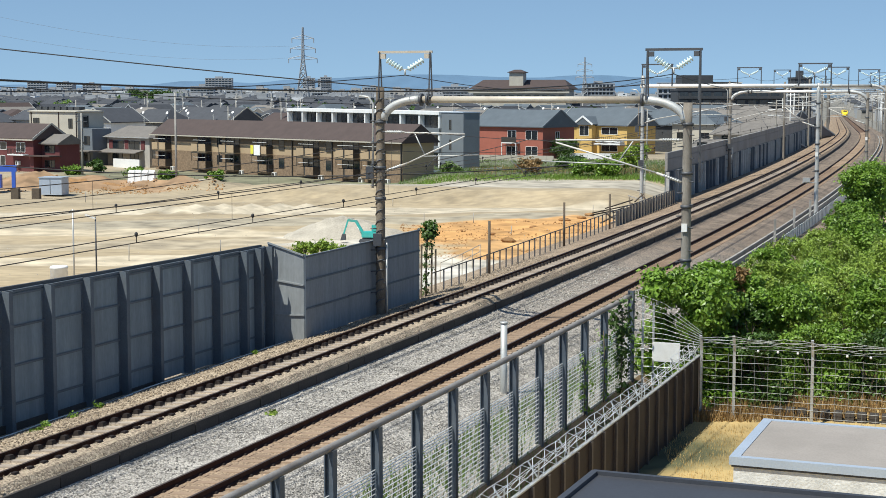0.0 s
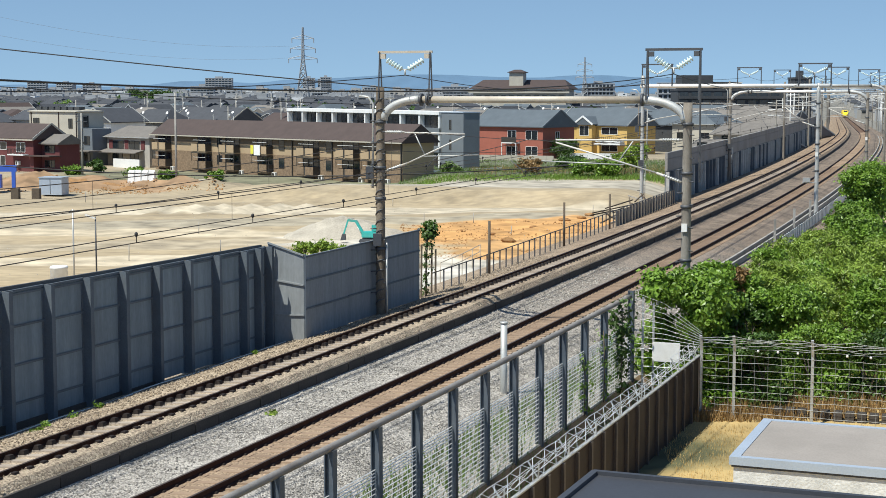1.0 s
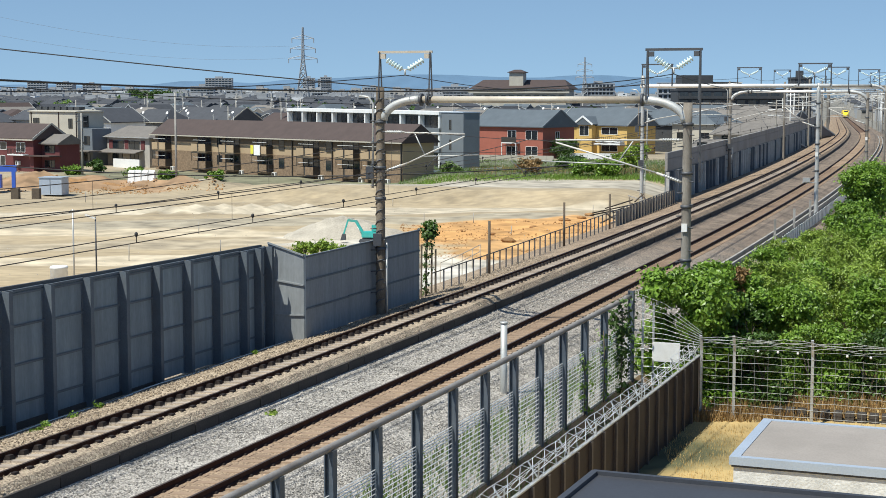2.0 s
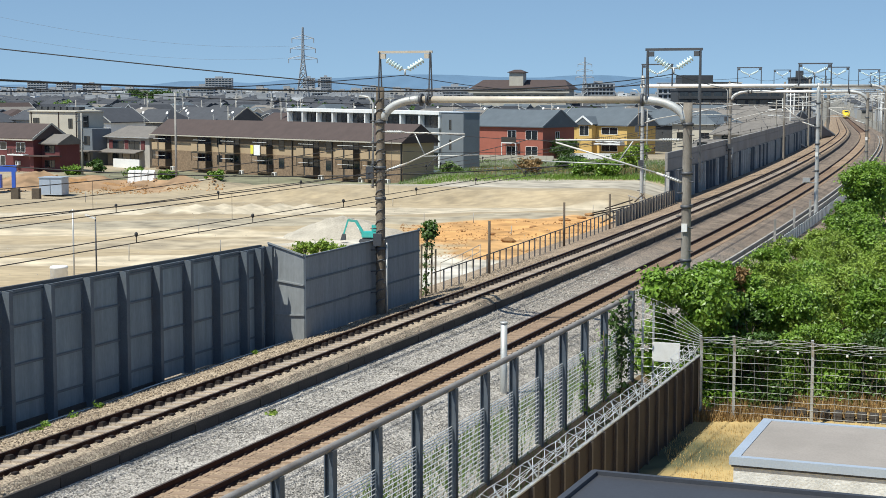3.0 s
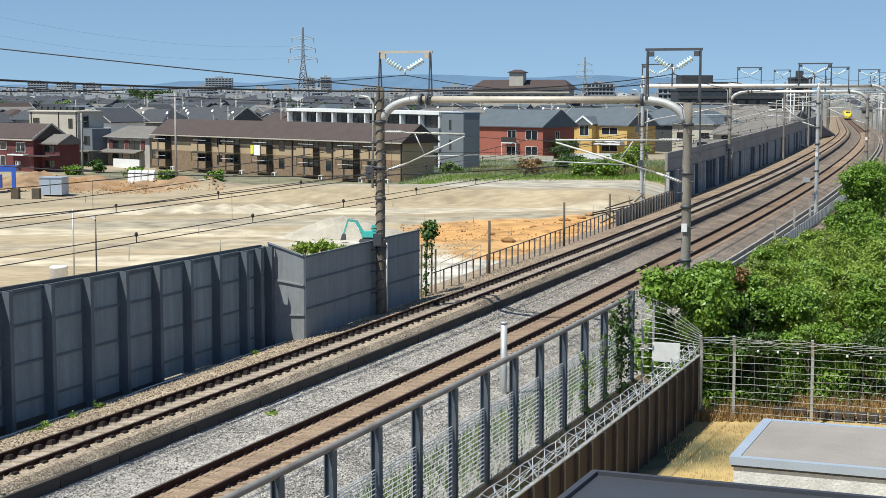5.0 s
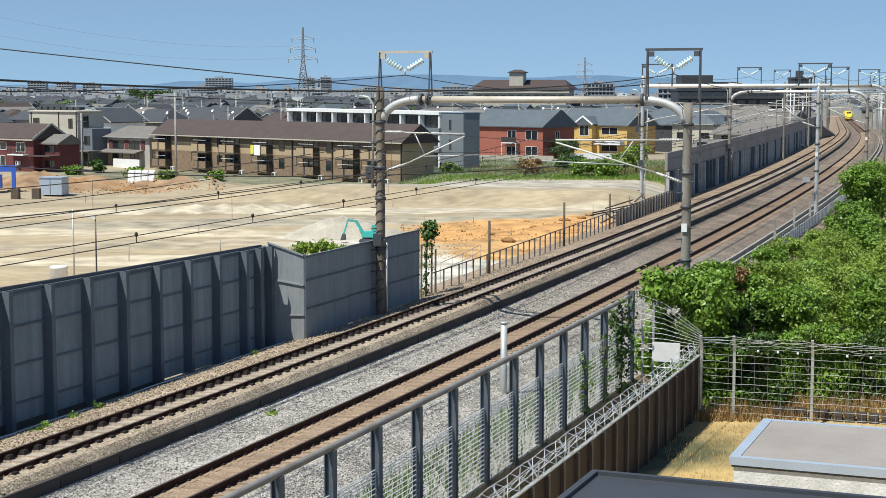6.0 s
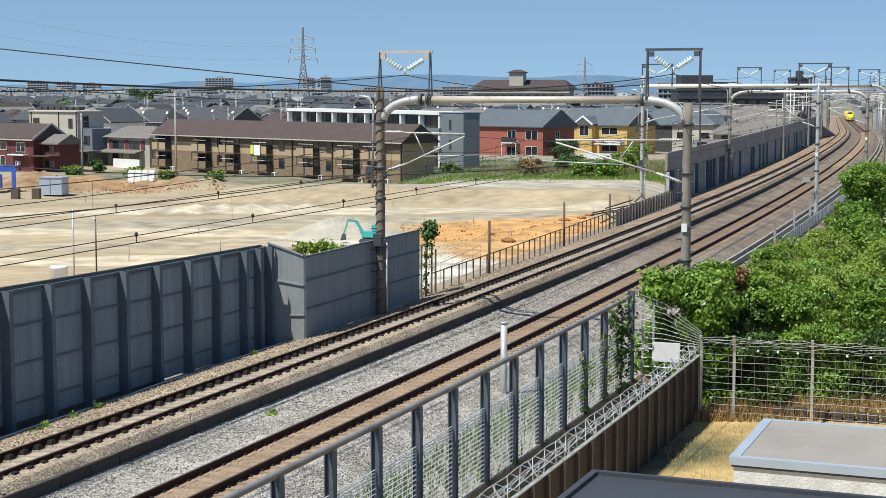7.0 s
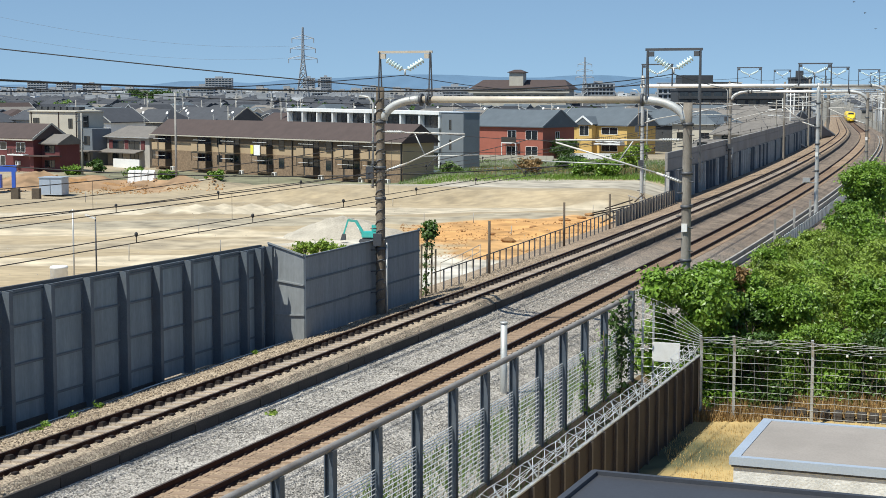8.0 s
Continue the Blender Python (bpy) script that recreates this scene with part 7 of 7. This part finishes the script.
def make_digger():
    """Small teal excavator at work height on the field."""
    x, y = -6.2, 131.0
    m = pose(x, y, ground_z(x, y) - 0.02, 0, 0, 172)
    e = empty("excavator", m, "small teal excavator parked on the sandy field", "excavator")
    for sy in (-0.6, 0.6):
        bm = bmesh.new()
        prof = [(-0.95, 0.25), (-0.8, 0.05), (0.8, 0.05), (0.95, 0.25), (0.8, 0.45), (-0.8, 0.45)]
        a = [bm.verts.new((px, sy - 0.15, pz)) for px, pz in prof]
        b = [bm.verts.new((px, sy + 0.15, pz)) for px, pz in prof]
        bm.faces.new(a)
        bm.faces.new(b[::-1])
        for k in range(6):
            bm.faces.new((a[k], b[k], b[(k + 1) % 6], a[(k + 1) % 6]))
        part("track", bm, STEEL_DARK, e)
    bm = bmesh.new()
    box(bm, -1.0, 0.7, -0.65, 0.65, 0.55, 1.15)
    box(bm, -1.05, -0.4, -0.6, 0.6, 1.15, 1.45)
    bmesh.ops.bevel(bm, geom=bm.edges[:], offset=0.08, segments=2, affect="EDGES")
    part("body", bm, TEAL, e)
    solid("engine_cover", e, [(-1.0, -0.2, -0.5, 0.1, 1.2, 1.75)], TEAL)
    e.scale = (0.88, 0.88, 0.88)
    bm = bmesh.new()
    bar(bm, (0.6, 0, 0.9), (1.35, 0, 2.15), 0.2, 0.26)
    bar(bm, (1.3, 0, 2.1), (2.15, 0, 2.2), 0.18, 0.22)
    part("boom", bm, TEAL, e)
    bm = bmesh.new()
    bar(bm, (2.1, 0, 2.25), (2.55, 0, 0.85), 0.14, 0.17)
    part("stick", bm, TEAL, e)
    bm = bmesh.new()
    hexa(bm, [(2.35, -0.25, 0.3), (2.85, -0.25, 0.25), (2.85, 0.25, 0.25), (2.35, 0.25, 0.3), (2.4, -0.25, 0.85), (2.65, -0.25, 0.9), (2.65, 0.25, 0.9), (2.4, 0.25, 0.85)])
    part("bucket", bm, STEEL_DARK, e)
    bm = bmesh.new()
    tube(bm, [(0.75, 0, 0.8), (1.2, 0, 1.55)], 0.05, 6)
    tube(bm, [(1.5, 0, 2.35), (2.1, 0, 2.4)], 0.045, 6)
    part("ram", bm, GALV, e)


def make_loose():
    # posts along the low fence
    for s, o, h in ((40.2, -6.95, 2.9), (55.4, -7.3, 2.75), (68.0, -7.6, 2.4)):
        bm = bmesh.new()
        tube(bm, [T(s, o, -0.3), T(s, o, h)], 0.07, 8)
        p0 = part("fence_pole", bm, BARK)
        tagged(p0, "slim dark pole standing at the low fence", "pole", "dark poles at the low fence")
    # low white walls before the houses
    for ax, ay, bx, by, h, m_, lab in ((-3.4, 226, 9, 236, 1.3, WHITEWALL, "low white garden wall before the flats"), (5.0, 287, 20, 281, 1.2, CREAM, "low pinkish wall before the red house"), (22, 292, 36, 288, 1.3, WHITEWALL, "low white wall before the yellow house")):
        m, w = plan(ax, ay, bx, by)
        b = empty("garden_wall", m, lab, "garden wall", kind="structure")
        n = int(w / 2)
        for k in range(n):
            solid("wall_panel", b, [(k * w / n, (k + 1) * w / n - 0.04, 0, 0.15, -0.3, h)], m_)
    # timber and pipes heaped where the low fence ends
    rng = random.Random(77)
    b = empty("timber_pile", TM(84, -9.3, 0.0), "heap of grey timber and pipes by the fence", "timber pile")
    for k in range(26):
        bm = bmesh.new()
        x, y = rng.uniform(-0.7, 0.7), rng.uniform(-9, 5)
        a = 1.57 + rng.uniform(-0.7, 0.7)
        L = rng.uniform(0.8, 1.9)
        z = rng.uniform(-0.3, 0.7)
        bar(bm, (x - math.cos(a) * L, y - math.sin(a) * L, z), (x + math.cos(a) * L, y + math.sin(a) * L, z + rng.uniform(-0.2, 0.6)), 0.1, 0.08)
        part("timber", bm, rng.choice((CONC, BARK, BARK)), b)
    # survey stakes and boulders on the field
    for px, py, d, h in ((838, 388, 150, 1.0), (750, 390, 148, 1.2), (1050, 372, 160, 0.9), (695, 358, 172, 1.0), (350, 395, 140, 1.1), (225, 445, 118, 1.3), (388, 425, 125, 1.0), (150, 345, 180, 1.2), (905, 420, 138, 0.9)):
        x, y, z = at(px, py, d)
        bm = bmesh.new()
        g = ground_z(x, y)
        tube(bm, [(x, y, g - 0.2), (x + 0.03, y, g + h)], 0.035, 5)
        tagged(part("survey_stake", bm, CONC), "thin pale survey stake in the soil", "stake", "survey stakes on the field")
    for k, (px, py, r) in enumerate(((900, 432, 0.5), (1000, 395, 0.45), (1030, 390, 0.35), (945, 405, 0.3), (1045, 385, 0.4), (870, 415, 0.28))):
        d = 12.76 * 2750 / (py - 162.5)
        x, y, z = at(px, py, d)
        bm = bmesh.new()
        bmesh.ops.create_icosphere(bm, subdivisions=2, radius=r)
        for v in bm.verts:
            v.co *= 1 + 0.35 * noise.noise(v.co * 2.2 + Vector((k * 3.1, 0, 0)))
            v.co.z *= 0.5
            v.co.x *= 1.3
        bmesh.ops.translate(bm, verts=bm.verts, vec=(x, y, ground_z(x, y) + r * 0.3))
        tagged(part("boulder", bm, CLAY), "brown clod of dug earth on the field", "boulder", "clods on the field")
    # lamp poles on the field
    for px, top, lamp in ((127, 370, False), (167, 383, True)):
        x, y, z = at(px, top, 100)
        b = empty("lamp_pole", pose(x, y, FIELD), "slim grey steel pole on the field", "pole", "poles on the field")
        bm = bmesh.new()
        tube(bm, [(0, 0, -0.2), (0, 0, z - FIELD)], 0.06, 8, r_end=0.045)
        part("pole", bm, GALV if not lamp else STEEL_DARK, b)
        if lamp:
            bm = bmesh.new()
            bar(bm, (0.02, 0, z - FIELD - 0.15), (-0.65, 0, z - FIELD + 0.1), 0.16, 0.1)
            part("lamp_head", bm, WHITE_PAINT, b, "white lamp head")
        else:
            bm = bmesh.new()
            bar(bm, (-0.15, 0, z - FIELD - 0.1), (0.15, 0, z - FIELD - 0.1), 0.06, 0.1)
            part("crossarm", bm, GALV, b)
    x, y, z = at(100, 470, 95)
    bm = bmesh.new()
    lathe(bm, (x, y, FIELD - 0.1), (0, 0, 1), [(0, 0.66), (z - FIELD - 0.12, 0.52), (z - FIELD - 0.08, 0.56), (z - FIELD, 0.56), (z - FIELD + 0.06, 0.5)], 16)
    tagged(part("water_tank", bm, WHITE_PAINT), "round white tank with lid on the field", "tank")
    # capped pipe post beside the near track
    bm = bmesh.new()
    x, y, z = at(893, 572, 52)
    tube(bm, [(x, y, -1.6), (x, y, z - 0.06)], 0.115, 14)
    tube(bm, [(x, y, z - 0.06), (x, y, z)], 0.13, 14)
    tagged(part("marker_post", bm, GALV), "pale grey capped pipe post beside the track", "post")
    # storage hut, tarpaulin and blue frame at the field's far edge
    m = pose(-50.2, 193, FIELD, 0, 0, -12)
    b = empty("storage_hut", m, "pale blue metal storage hut on the field", "hut")
    solid("body", b, [(0, 3.0, 0, 2.0, 0, 2.1)], LIGHT_METAL)
    solid("roof", b, [(-0.1, 3.1, -0.1, 2.1, 2.1, 2.2)], LIGHT_METAL)
    solid("door_seam", b, [(1.45, 1.5, -0.03, -0.004, 0.1, 2.0)], STEEL_DARK)
    bm = bmesh.new()
    x, y = -41.5, 204
    for k in range(4):
        hexa(bm, [(x + k * 0.9, y, -2.6), (x + k * 0.9 + 0.88, y, -2.6), (x + k * 0.9 + 0.88, y + 1.5, -2.6), (x + k * 0.9, y + 1.5, -2.6),
                  (x + k * 0.9 + 0.1, y + 0.4, -0.7 + 0.2 * (k % 2)), (x + k * 0.9 + 0.8, y + 0.4, -0.8), (x + k * 0.9 + 0.8, y + 1.2, -0.6), (x + k * 0.9 + 0.1, y + 1.2, -0.5)])
    tagged(part("bulk_bags", bm, LAUNDRY), "white bulk bags stacked on the spoil", "bags", kind="stuff")
    m = pose(-57.5, 196, FIELD, 0, 0, 5)
    b = empty("blue_frame", m, "bright blue steel frame machine at the field", "machine")
    for px in (0, 3.0):
        solid("leg", b, [(px, px + 0.45, 0, 0.45, -0.1, 2.7)], BLUE)
    solid("top_beam", b, [(-1.5, 3.6, 0, 0.5, 2.7, 3.5)], BLUE)
    solid("hopper", b, [(-0.9, 1.6, 0.1, 1.4, 0.6, 2.3)], BLUE)
    for px, py in ((25, 350), (62, 345)):
        x, y, z = at(px, py, 188)
        bm = bmesh.new()
        box(bm, x - 0.5, x + 0.5, y, y + 0.8, FIELD - 0.3, FIELD + 1.1)
        bmesh.ops.bevel(bm, geom=bm.edges[:], offset=0.06, segments=1, affect="EDGES")
        tagged(part("crate", bm, BARK), "brown wooden crate on the field", "crate", "crates on the field")
    # trackside fence posts, cable duct and pale sheets on the right of the curve
    f = empty("trackside_fence", pose(0, 0, 0), "low pale trackside fence above the bank", "fence", kind="structure")
    s = 66.0
    while s < 122:
        o = 4.3
        bm = bmesh.new()
        hexa(bm, [T(s + 0.05, o, -1.3), T(s + 0.05, o + 0.05, -1.3), T(s + 0.7, o + 0.05, -1.3), T(s + 0.7, o, -1.3), T(s + 0.05, o, 0.02), T(s + 0.05, o + 0.05, 0.02), T(s + 0.7, o + 0.05, 0.02), T(s + 0.7, o, 0.02)])
        part("sheet", bm, WHITE_PAINT, f)
        bm = bmesh.new()
        bar(bm, T(s, o, -1.4), T(s, o, 0.12), 0.06, 0.06)
        part("post", bm, STEEL_DARK, f)
        s += 1.0
    for s, o, z in ((68, 3.6, 1.0), (77, 3.7, 1.0), (86, 3.8, 1.0)):
        bm = bmesh.new()
        bar(bm, T(s, o, -0.8), T(s, o, z), 0.14, 0.14)
        tagged(part("concrete_post", bm, CONC), "short concrete post beside the track", "post", "concrete trackside posts")
    d = empty("cable_duct", pose(0, 0, 0), "concrete cable duct with dark lids beside the track", "cable duct", kind="structure")
    for oo, mm in ((2.75, CONC), (3.3, CONC)):
        bm = bmesh.new()
        sweep(bm, [(oo, -0.9), (oo + 0.12, -0.9), (oo + 0.12, -0.28), (oo, -0.28)], 36, 300, None, True)
        part("duct_wall", bm, mm, d)
    bm = bmesh.new()
    tube(bm, [T(q, -7.5 + 0.04 * math.sin(q * 1.3), 0.05 + 0.02 * math.sin(q * 0.9)) for q in np.arange(-16, 32, 0.8)], 0.02, 6)
    part("pale_pipe", bm, WHITE_PAINT, d, "thin pale pipe lying on the stones")
    # equipment case on the white pole
    bm = bmesh.new()
    p = T(88.8, 3.2, 2.2)
    box(bm, p.x - 0.3, p.x + 0.2, p.y - 0.2, p.y + 0.2, p.z, p.z + 0.32)
    bar(bm, p + Vector((-0.4, 0, -0.06)), p + Vector((0.75, 0, -0.06)), 0.1, 0.07)
    tagged(part("equipment_case", bm, GALV), "grey equipment case bracketed to a pole", "equipment box")
    # slim poles and masts beside the far part of the line
    rng = random.Random(21)
    for k in range(22):
        s = 135 + k * 17 + rng.uniform(-5, 5)
        o = rng.choice((-12.5, -14, -17, 6.5, 8.0, 11))
        h = rng.uniform(6.5, 10.5)
        b = empty("trackside_pole", TM(s, o, 0), "slim pale trackside pole with crossarms", "pole", "slim poles of the line")
        bm = bmesh.new()
        tube(bm, [(0, 0, -4), (0, 0, h)], 0.13, 8, r_end=0.09)
        part("pole", bm, rng.choice((GALV, WHITE_PAINT, POLE_CONC)), b)
        for q in range(rng.choice((1, 2, 3))):
            bm = bmesh.new()
            z = h - 0.5 - q * rng.uniform(0.8, 1.5)
            tube(bm, [(-1.4 if o < 0 else -2.6, 0, z), (1.6, 0, z + rng.uniform(-0.2, 0.3))], 0.06, 6)
            part("crossarm", bm, WHITE_PAINT, b)
    # cables crossing the view
    def far_cable(a, b, sag, r, lab):
        cable("overhead_cable", [(at(*a), at(*b), sag)], r, WIRE_BLACK, lab, "cable")
    cable("overhead_cable", [(at(-60, 80.5, 90), at(690, 156, 90), 0.06), (at(690, 156, 90), at(1140, 150, 90), 0.28)], 0.034, WIRE_BLACK, "thick black cable crossing above the field", "cable")
    far_cable((-60, 150, 60), (1300, 178, 130), 0.7, 0.018, "black cable crossing above the roofs")
    far_cable((-40, 290, 70), (1010, 292, 70), 0.53, 0.026, "thick black cable crossing before the houses")
    for y0 in (18, 52):
        cable("power_line", [(at(-60, y0, 700), at(519, y0 * 0.6 + 72, 1000), 6)], 0.05, GALV, "thin transmission line to the tower", "cable")
    # street poles among the houses
    for px, top, base, d in ((312, 165, 300, 205), (146, 200, 295, 240), (175, 150, 200, 600), (420, 165, 205, 520), (735, 160, 185, 700), (1030, 175, 210, 480), (497, 170, 200, 560), (258, 172, 205, 500)):
        x, y, z = at(px, top, d)
        b = empty("utility_pole", pose(x, y, plain(x, y)), "grey concrete utility pole with crossarms", "utility pole", "utility poles of the town")
        bm = bmesh.new()
        h = z - plain(x, y)
        tube(bm, [(0, 0, -0.5), (0, 0, h)], 0.17, 8, r_end=0.11)
        part("pole", bm, CONC, b)
        bm = bmesh.new()
        for q in (0.5, 1.3):
            bar(bm, (-0.9, 0, h - q), (0.9, 0, h - q), 0.1, 0.1)
        part("crossarm", bm, STEEL_DARK, b)


# ---- train and birds ----
YELLOW_PAINT = mat("bright_yellow_train_paint", (0.88, 0.60, 0.03), 0.35, 0, 0.05, 1, 10, 0, spec=0.6)
TRAIN_BLUE = mat("blue_train_stripe", (0.02, 0.08, 0.35), 0.35, 0, 0.05, 1, 10, 0)
BIRD = mat("dark_brown_feathers", (0.03, 0.025, 0.02), 0.8, 0, 0.2, 8, 30, 0)


def make_train():
    """A yellow train with a rounded sloping nose; its front stands at the origin and looks along -y."""
    t = empty("yellow_train", pose(0, 0, 0), "bright yellow high-speed train with dark windscreen on the track", "train")
    def ring(bm, y, w, top, floor_=0.25):
        pts = []
        for k in range(20):
            a = 2 * math.pi * k / 20
            c, s_ = math.cos(a), math.sin(a)
            x = w * (abs(c) ** 0.45) * (1 if c > 0 else -1)
            z = (floor_ + top) / 2 + (top - floor_) / 2 * (abs(s_) ** 0.5) * (1 if s_ > 0 else -1)
            pts.append(bm.verts.new((x, y, z)))
        return pts
    bm = bmesh.new()
    rows = [ring(bm, *q) for q in ((0.0, 0.55, 1.35, 0.5), (0.35, 1.0, 1.75, 0.35), (1.2, 1.38, 2.15, 0.25), (2.6, 1.58, 2.75, 0.22), (4.2, 1.66, 3.35, 0.2), (6.0, 1.69, 3.62, 0.2), (25.0, 1.69, 3.65, 0.2))]
    for a, b in zip(rows, rows[1:]):
        for k in range(20):
            bm.faces.new((a[k], a[(k + 1) % 20], b[(k + 1) % 20], b[k])).smooth = True
    bm.faces.new(rows[0])
    bm.faces.new(rows[-1][::-1])
    nose = part("lead_car", bm, YELLOW_PAINT, t)
    bm = bmesh.new()
    hexa(bm, [(-0.95, 2.7, 2.62), (0.95, 2.7, 2.62), (0.8, 4.3, 3.2), (-0.8, 4.3, 3.2), (-1.0, 2.55, 2.86), (1.0, 2.55, 2.86), (0.85, 4.0, 3.44), (-0.85, 4.0, 3.44)])
    part("windscreen", bm, WINDOW, nose)
    for sx in (-1, 1):
        bm = bmesh.new()
        hexa(bm, [(sx * 1.66, 3.5, 1.05), (sx * 1.715, 3.5, 1.05), (sx * 1.715, 24.8, 1.05), (sx * 1.66, 24.8, 1.05), (sx * 1.66, 3.5, 1.35), (sx * 1.715, 3.5, 1.35), (sx * 1.715, 24.8, 1.35), (sx * 1.66, 24.8, 1.35)])
        part("stripe", bm, TRAIN_BLUE, nose)
        for k in range(8):
            y = 6.5 + k * 2.2
            bm = bmesh.new()
            hexa(bm, [(sx * 1.66, y, 1.75), (sx * 1.71, y, 1.75), (sx * 1.71, y + 1.2, 1.75), (sx * 1.66, y + 1.2, 1.75), (sx * 1.66, y, 2.4), (sx * 1.71, y, 2.4), (sx * 1.71, y + 1.2, 2.4), (sx * 1.66, y + 1.2, 2.4)])
            part("side_window", bm, WINDOW, nose)
        bm = bmesh.new()
        lathe(bm, (sx * 0.85, 0.7, 1.35), (0, -1, 0), [(0, 0.16), (0.3, 0.14), (0.34, 0.08)], 10)
        part("headlight", bm, FRAME_WHITE, nose, "white headlight")
    bm = bmesh.new()
    box(bm, -1.45, 1.45, 1.4, 24.5, 0.02, 0.4)
    part("underframe", bm, STEEL_DARK, nose)
    for c in range(1, 4):
        bm = bmesh.new()
        rows = [ring(bm, y, 1.69, 3.65, 0.2) for y in (c * 25.0 + 0.3, c * 25.0 + 24.9)]
        for k in range(20):
            bm.faces.new((rows[0][k], rows[0][(k + 1) % 20], rows[1][(k + 1) % 20], rows[1][k])).smooth = True
        bm.faces.new(rows[0])
        bm.faces.new(rows[1][::-1])
        part("car", bm, YELLOW_PAINT, t)
    return t


def make_bird():
    b = empty("bird", pose(0, 0, 0), "small dark bird flying across the sky", "bird", "flock of birds")
    bm = bmesh.new()
    lathe(bm, (-0.2, 0, 0), (1, 0, 0), [(0, 0.01), (0.08, 0.04), (0.2, 0.065), (0.32, 0.05), (0.38, 0.03), (0.44, 0.008)], 8)
    hexa(bm, [(0.2, -0.02, 0), (0.38, -0.07, 0), (0.38, 0.07, 0), (0.2, 0.02, 0), (0.2, -0.02, 0.01), (0.38, -0.07, 0.01), (0.38, 0.07, 0.01), (0.2, 0.02, 0.01)])
    part("body", bm, BIRD, b)
    wings = []
    for s in (-1, 1):
        bm = bmesh.new()
        hexa(bm, [(-0.1, 0, 0), (0.08, 0, 0), (0.05, s * 0.22, 0.02), (-0.12, s * 0.22, 0.02), (-0.1, 0, 0.015), (0.08, 0, 0.015), (0.05, s * 0.22, 0.032), (-0.12, s * 0.22, 0.032)])
        hexa(bm, [(-0.12, s * 0.22, 0.02), (0.05, s * 0.22, 0.02), (0.13, s * 0.46, 0), (0.07, s * 0.46, 0), (-0.12, s * 0.22, 0.032), (0.05, s * 0.22, 0.032), (0.13, s * 0.46, 0.01), (0.07, s * 0.46, 0.01)])
        wings.append((part("wing", bm, BIRD, b), s))
    b.scale = (0.72, 0.72, 0.72)
    return b, wings


make_ground()
make_trackbed()
make_stones()
make_sound_walls()
make_low_fence()
make_near_fence()
make_brown_wall()
make_overhead()
make_apartments()
make_flats()
make_near_houses()
make_landmarks()
make_town()
make_distance()
make_sheds()
make_digger()
make_heaps()
make_loose()
make_bank()
make_field_plants()
TRAIN = make_train()
BIRDS = [make_bird() for _ in range(4)]
make_tracks()


def motions():
    # the train comes down the straight
    rows = []
    for k in range(17):
        t = k * 0.5
        s = 835.0 - 28.0 * t - 0.94 * t * t
        th = centre(s)[2]
        p = T(s, 0.0, 0.0)
        rows.append((t, Matrix.Translation(p) @ Matrix.Rotation(th - math.pi / 2, 4, "Z") @ Matrix.Rotation(math.atan(-0.009), 4, "X")))
    walk(TRAIN, rows)
    # birds cross from the right, beating their wings
    for k, ((b, wings), (px, py, vx, vy, d)) in enumerate(zip(BIRDS, ((1503, 6, -97, -26, 200), (1523, 25, -98, -8, 205), (1542, 53, -62, -5, 210), (1585, 40, -80, -10, 215)))):
        rows = []
        for q in range(9):
            t = float(q)
            x, y, z = at(px - vx * (8 - t) * 1.0, py - vy * (8 - t), d)
            rows.append((t, pose(x, y, z, 0, 0, 8)))
        walk(b, rows)
        for w, s in wings:
            walk(w, [(q * 0.1, pose(0, 0, 0, s * (12 + 32 * math.sin(q * 1.7 + k)), 0, 0)) for q in range(81)])
    # shoots on the bank sway in the wind
    for k, b in enumerate(SWAYING):
        base = b.matrix_basis.copy()
        walk(b, [(q * 0.4, base @ pose(0, 0, 0, 1.8 * math.sin(q * 0.9 + k * 1.3), 4.0 * math.sin(q * 0.75 + k * 0.9), 0)) for q in range(21)])


motions()
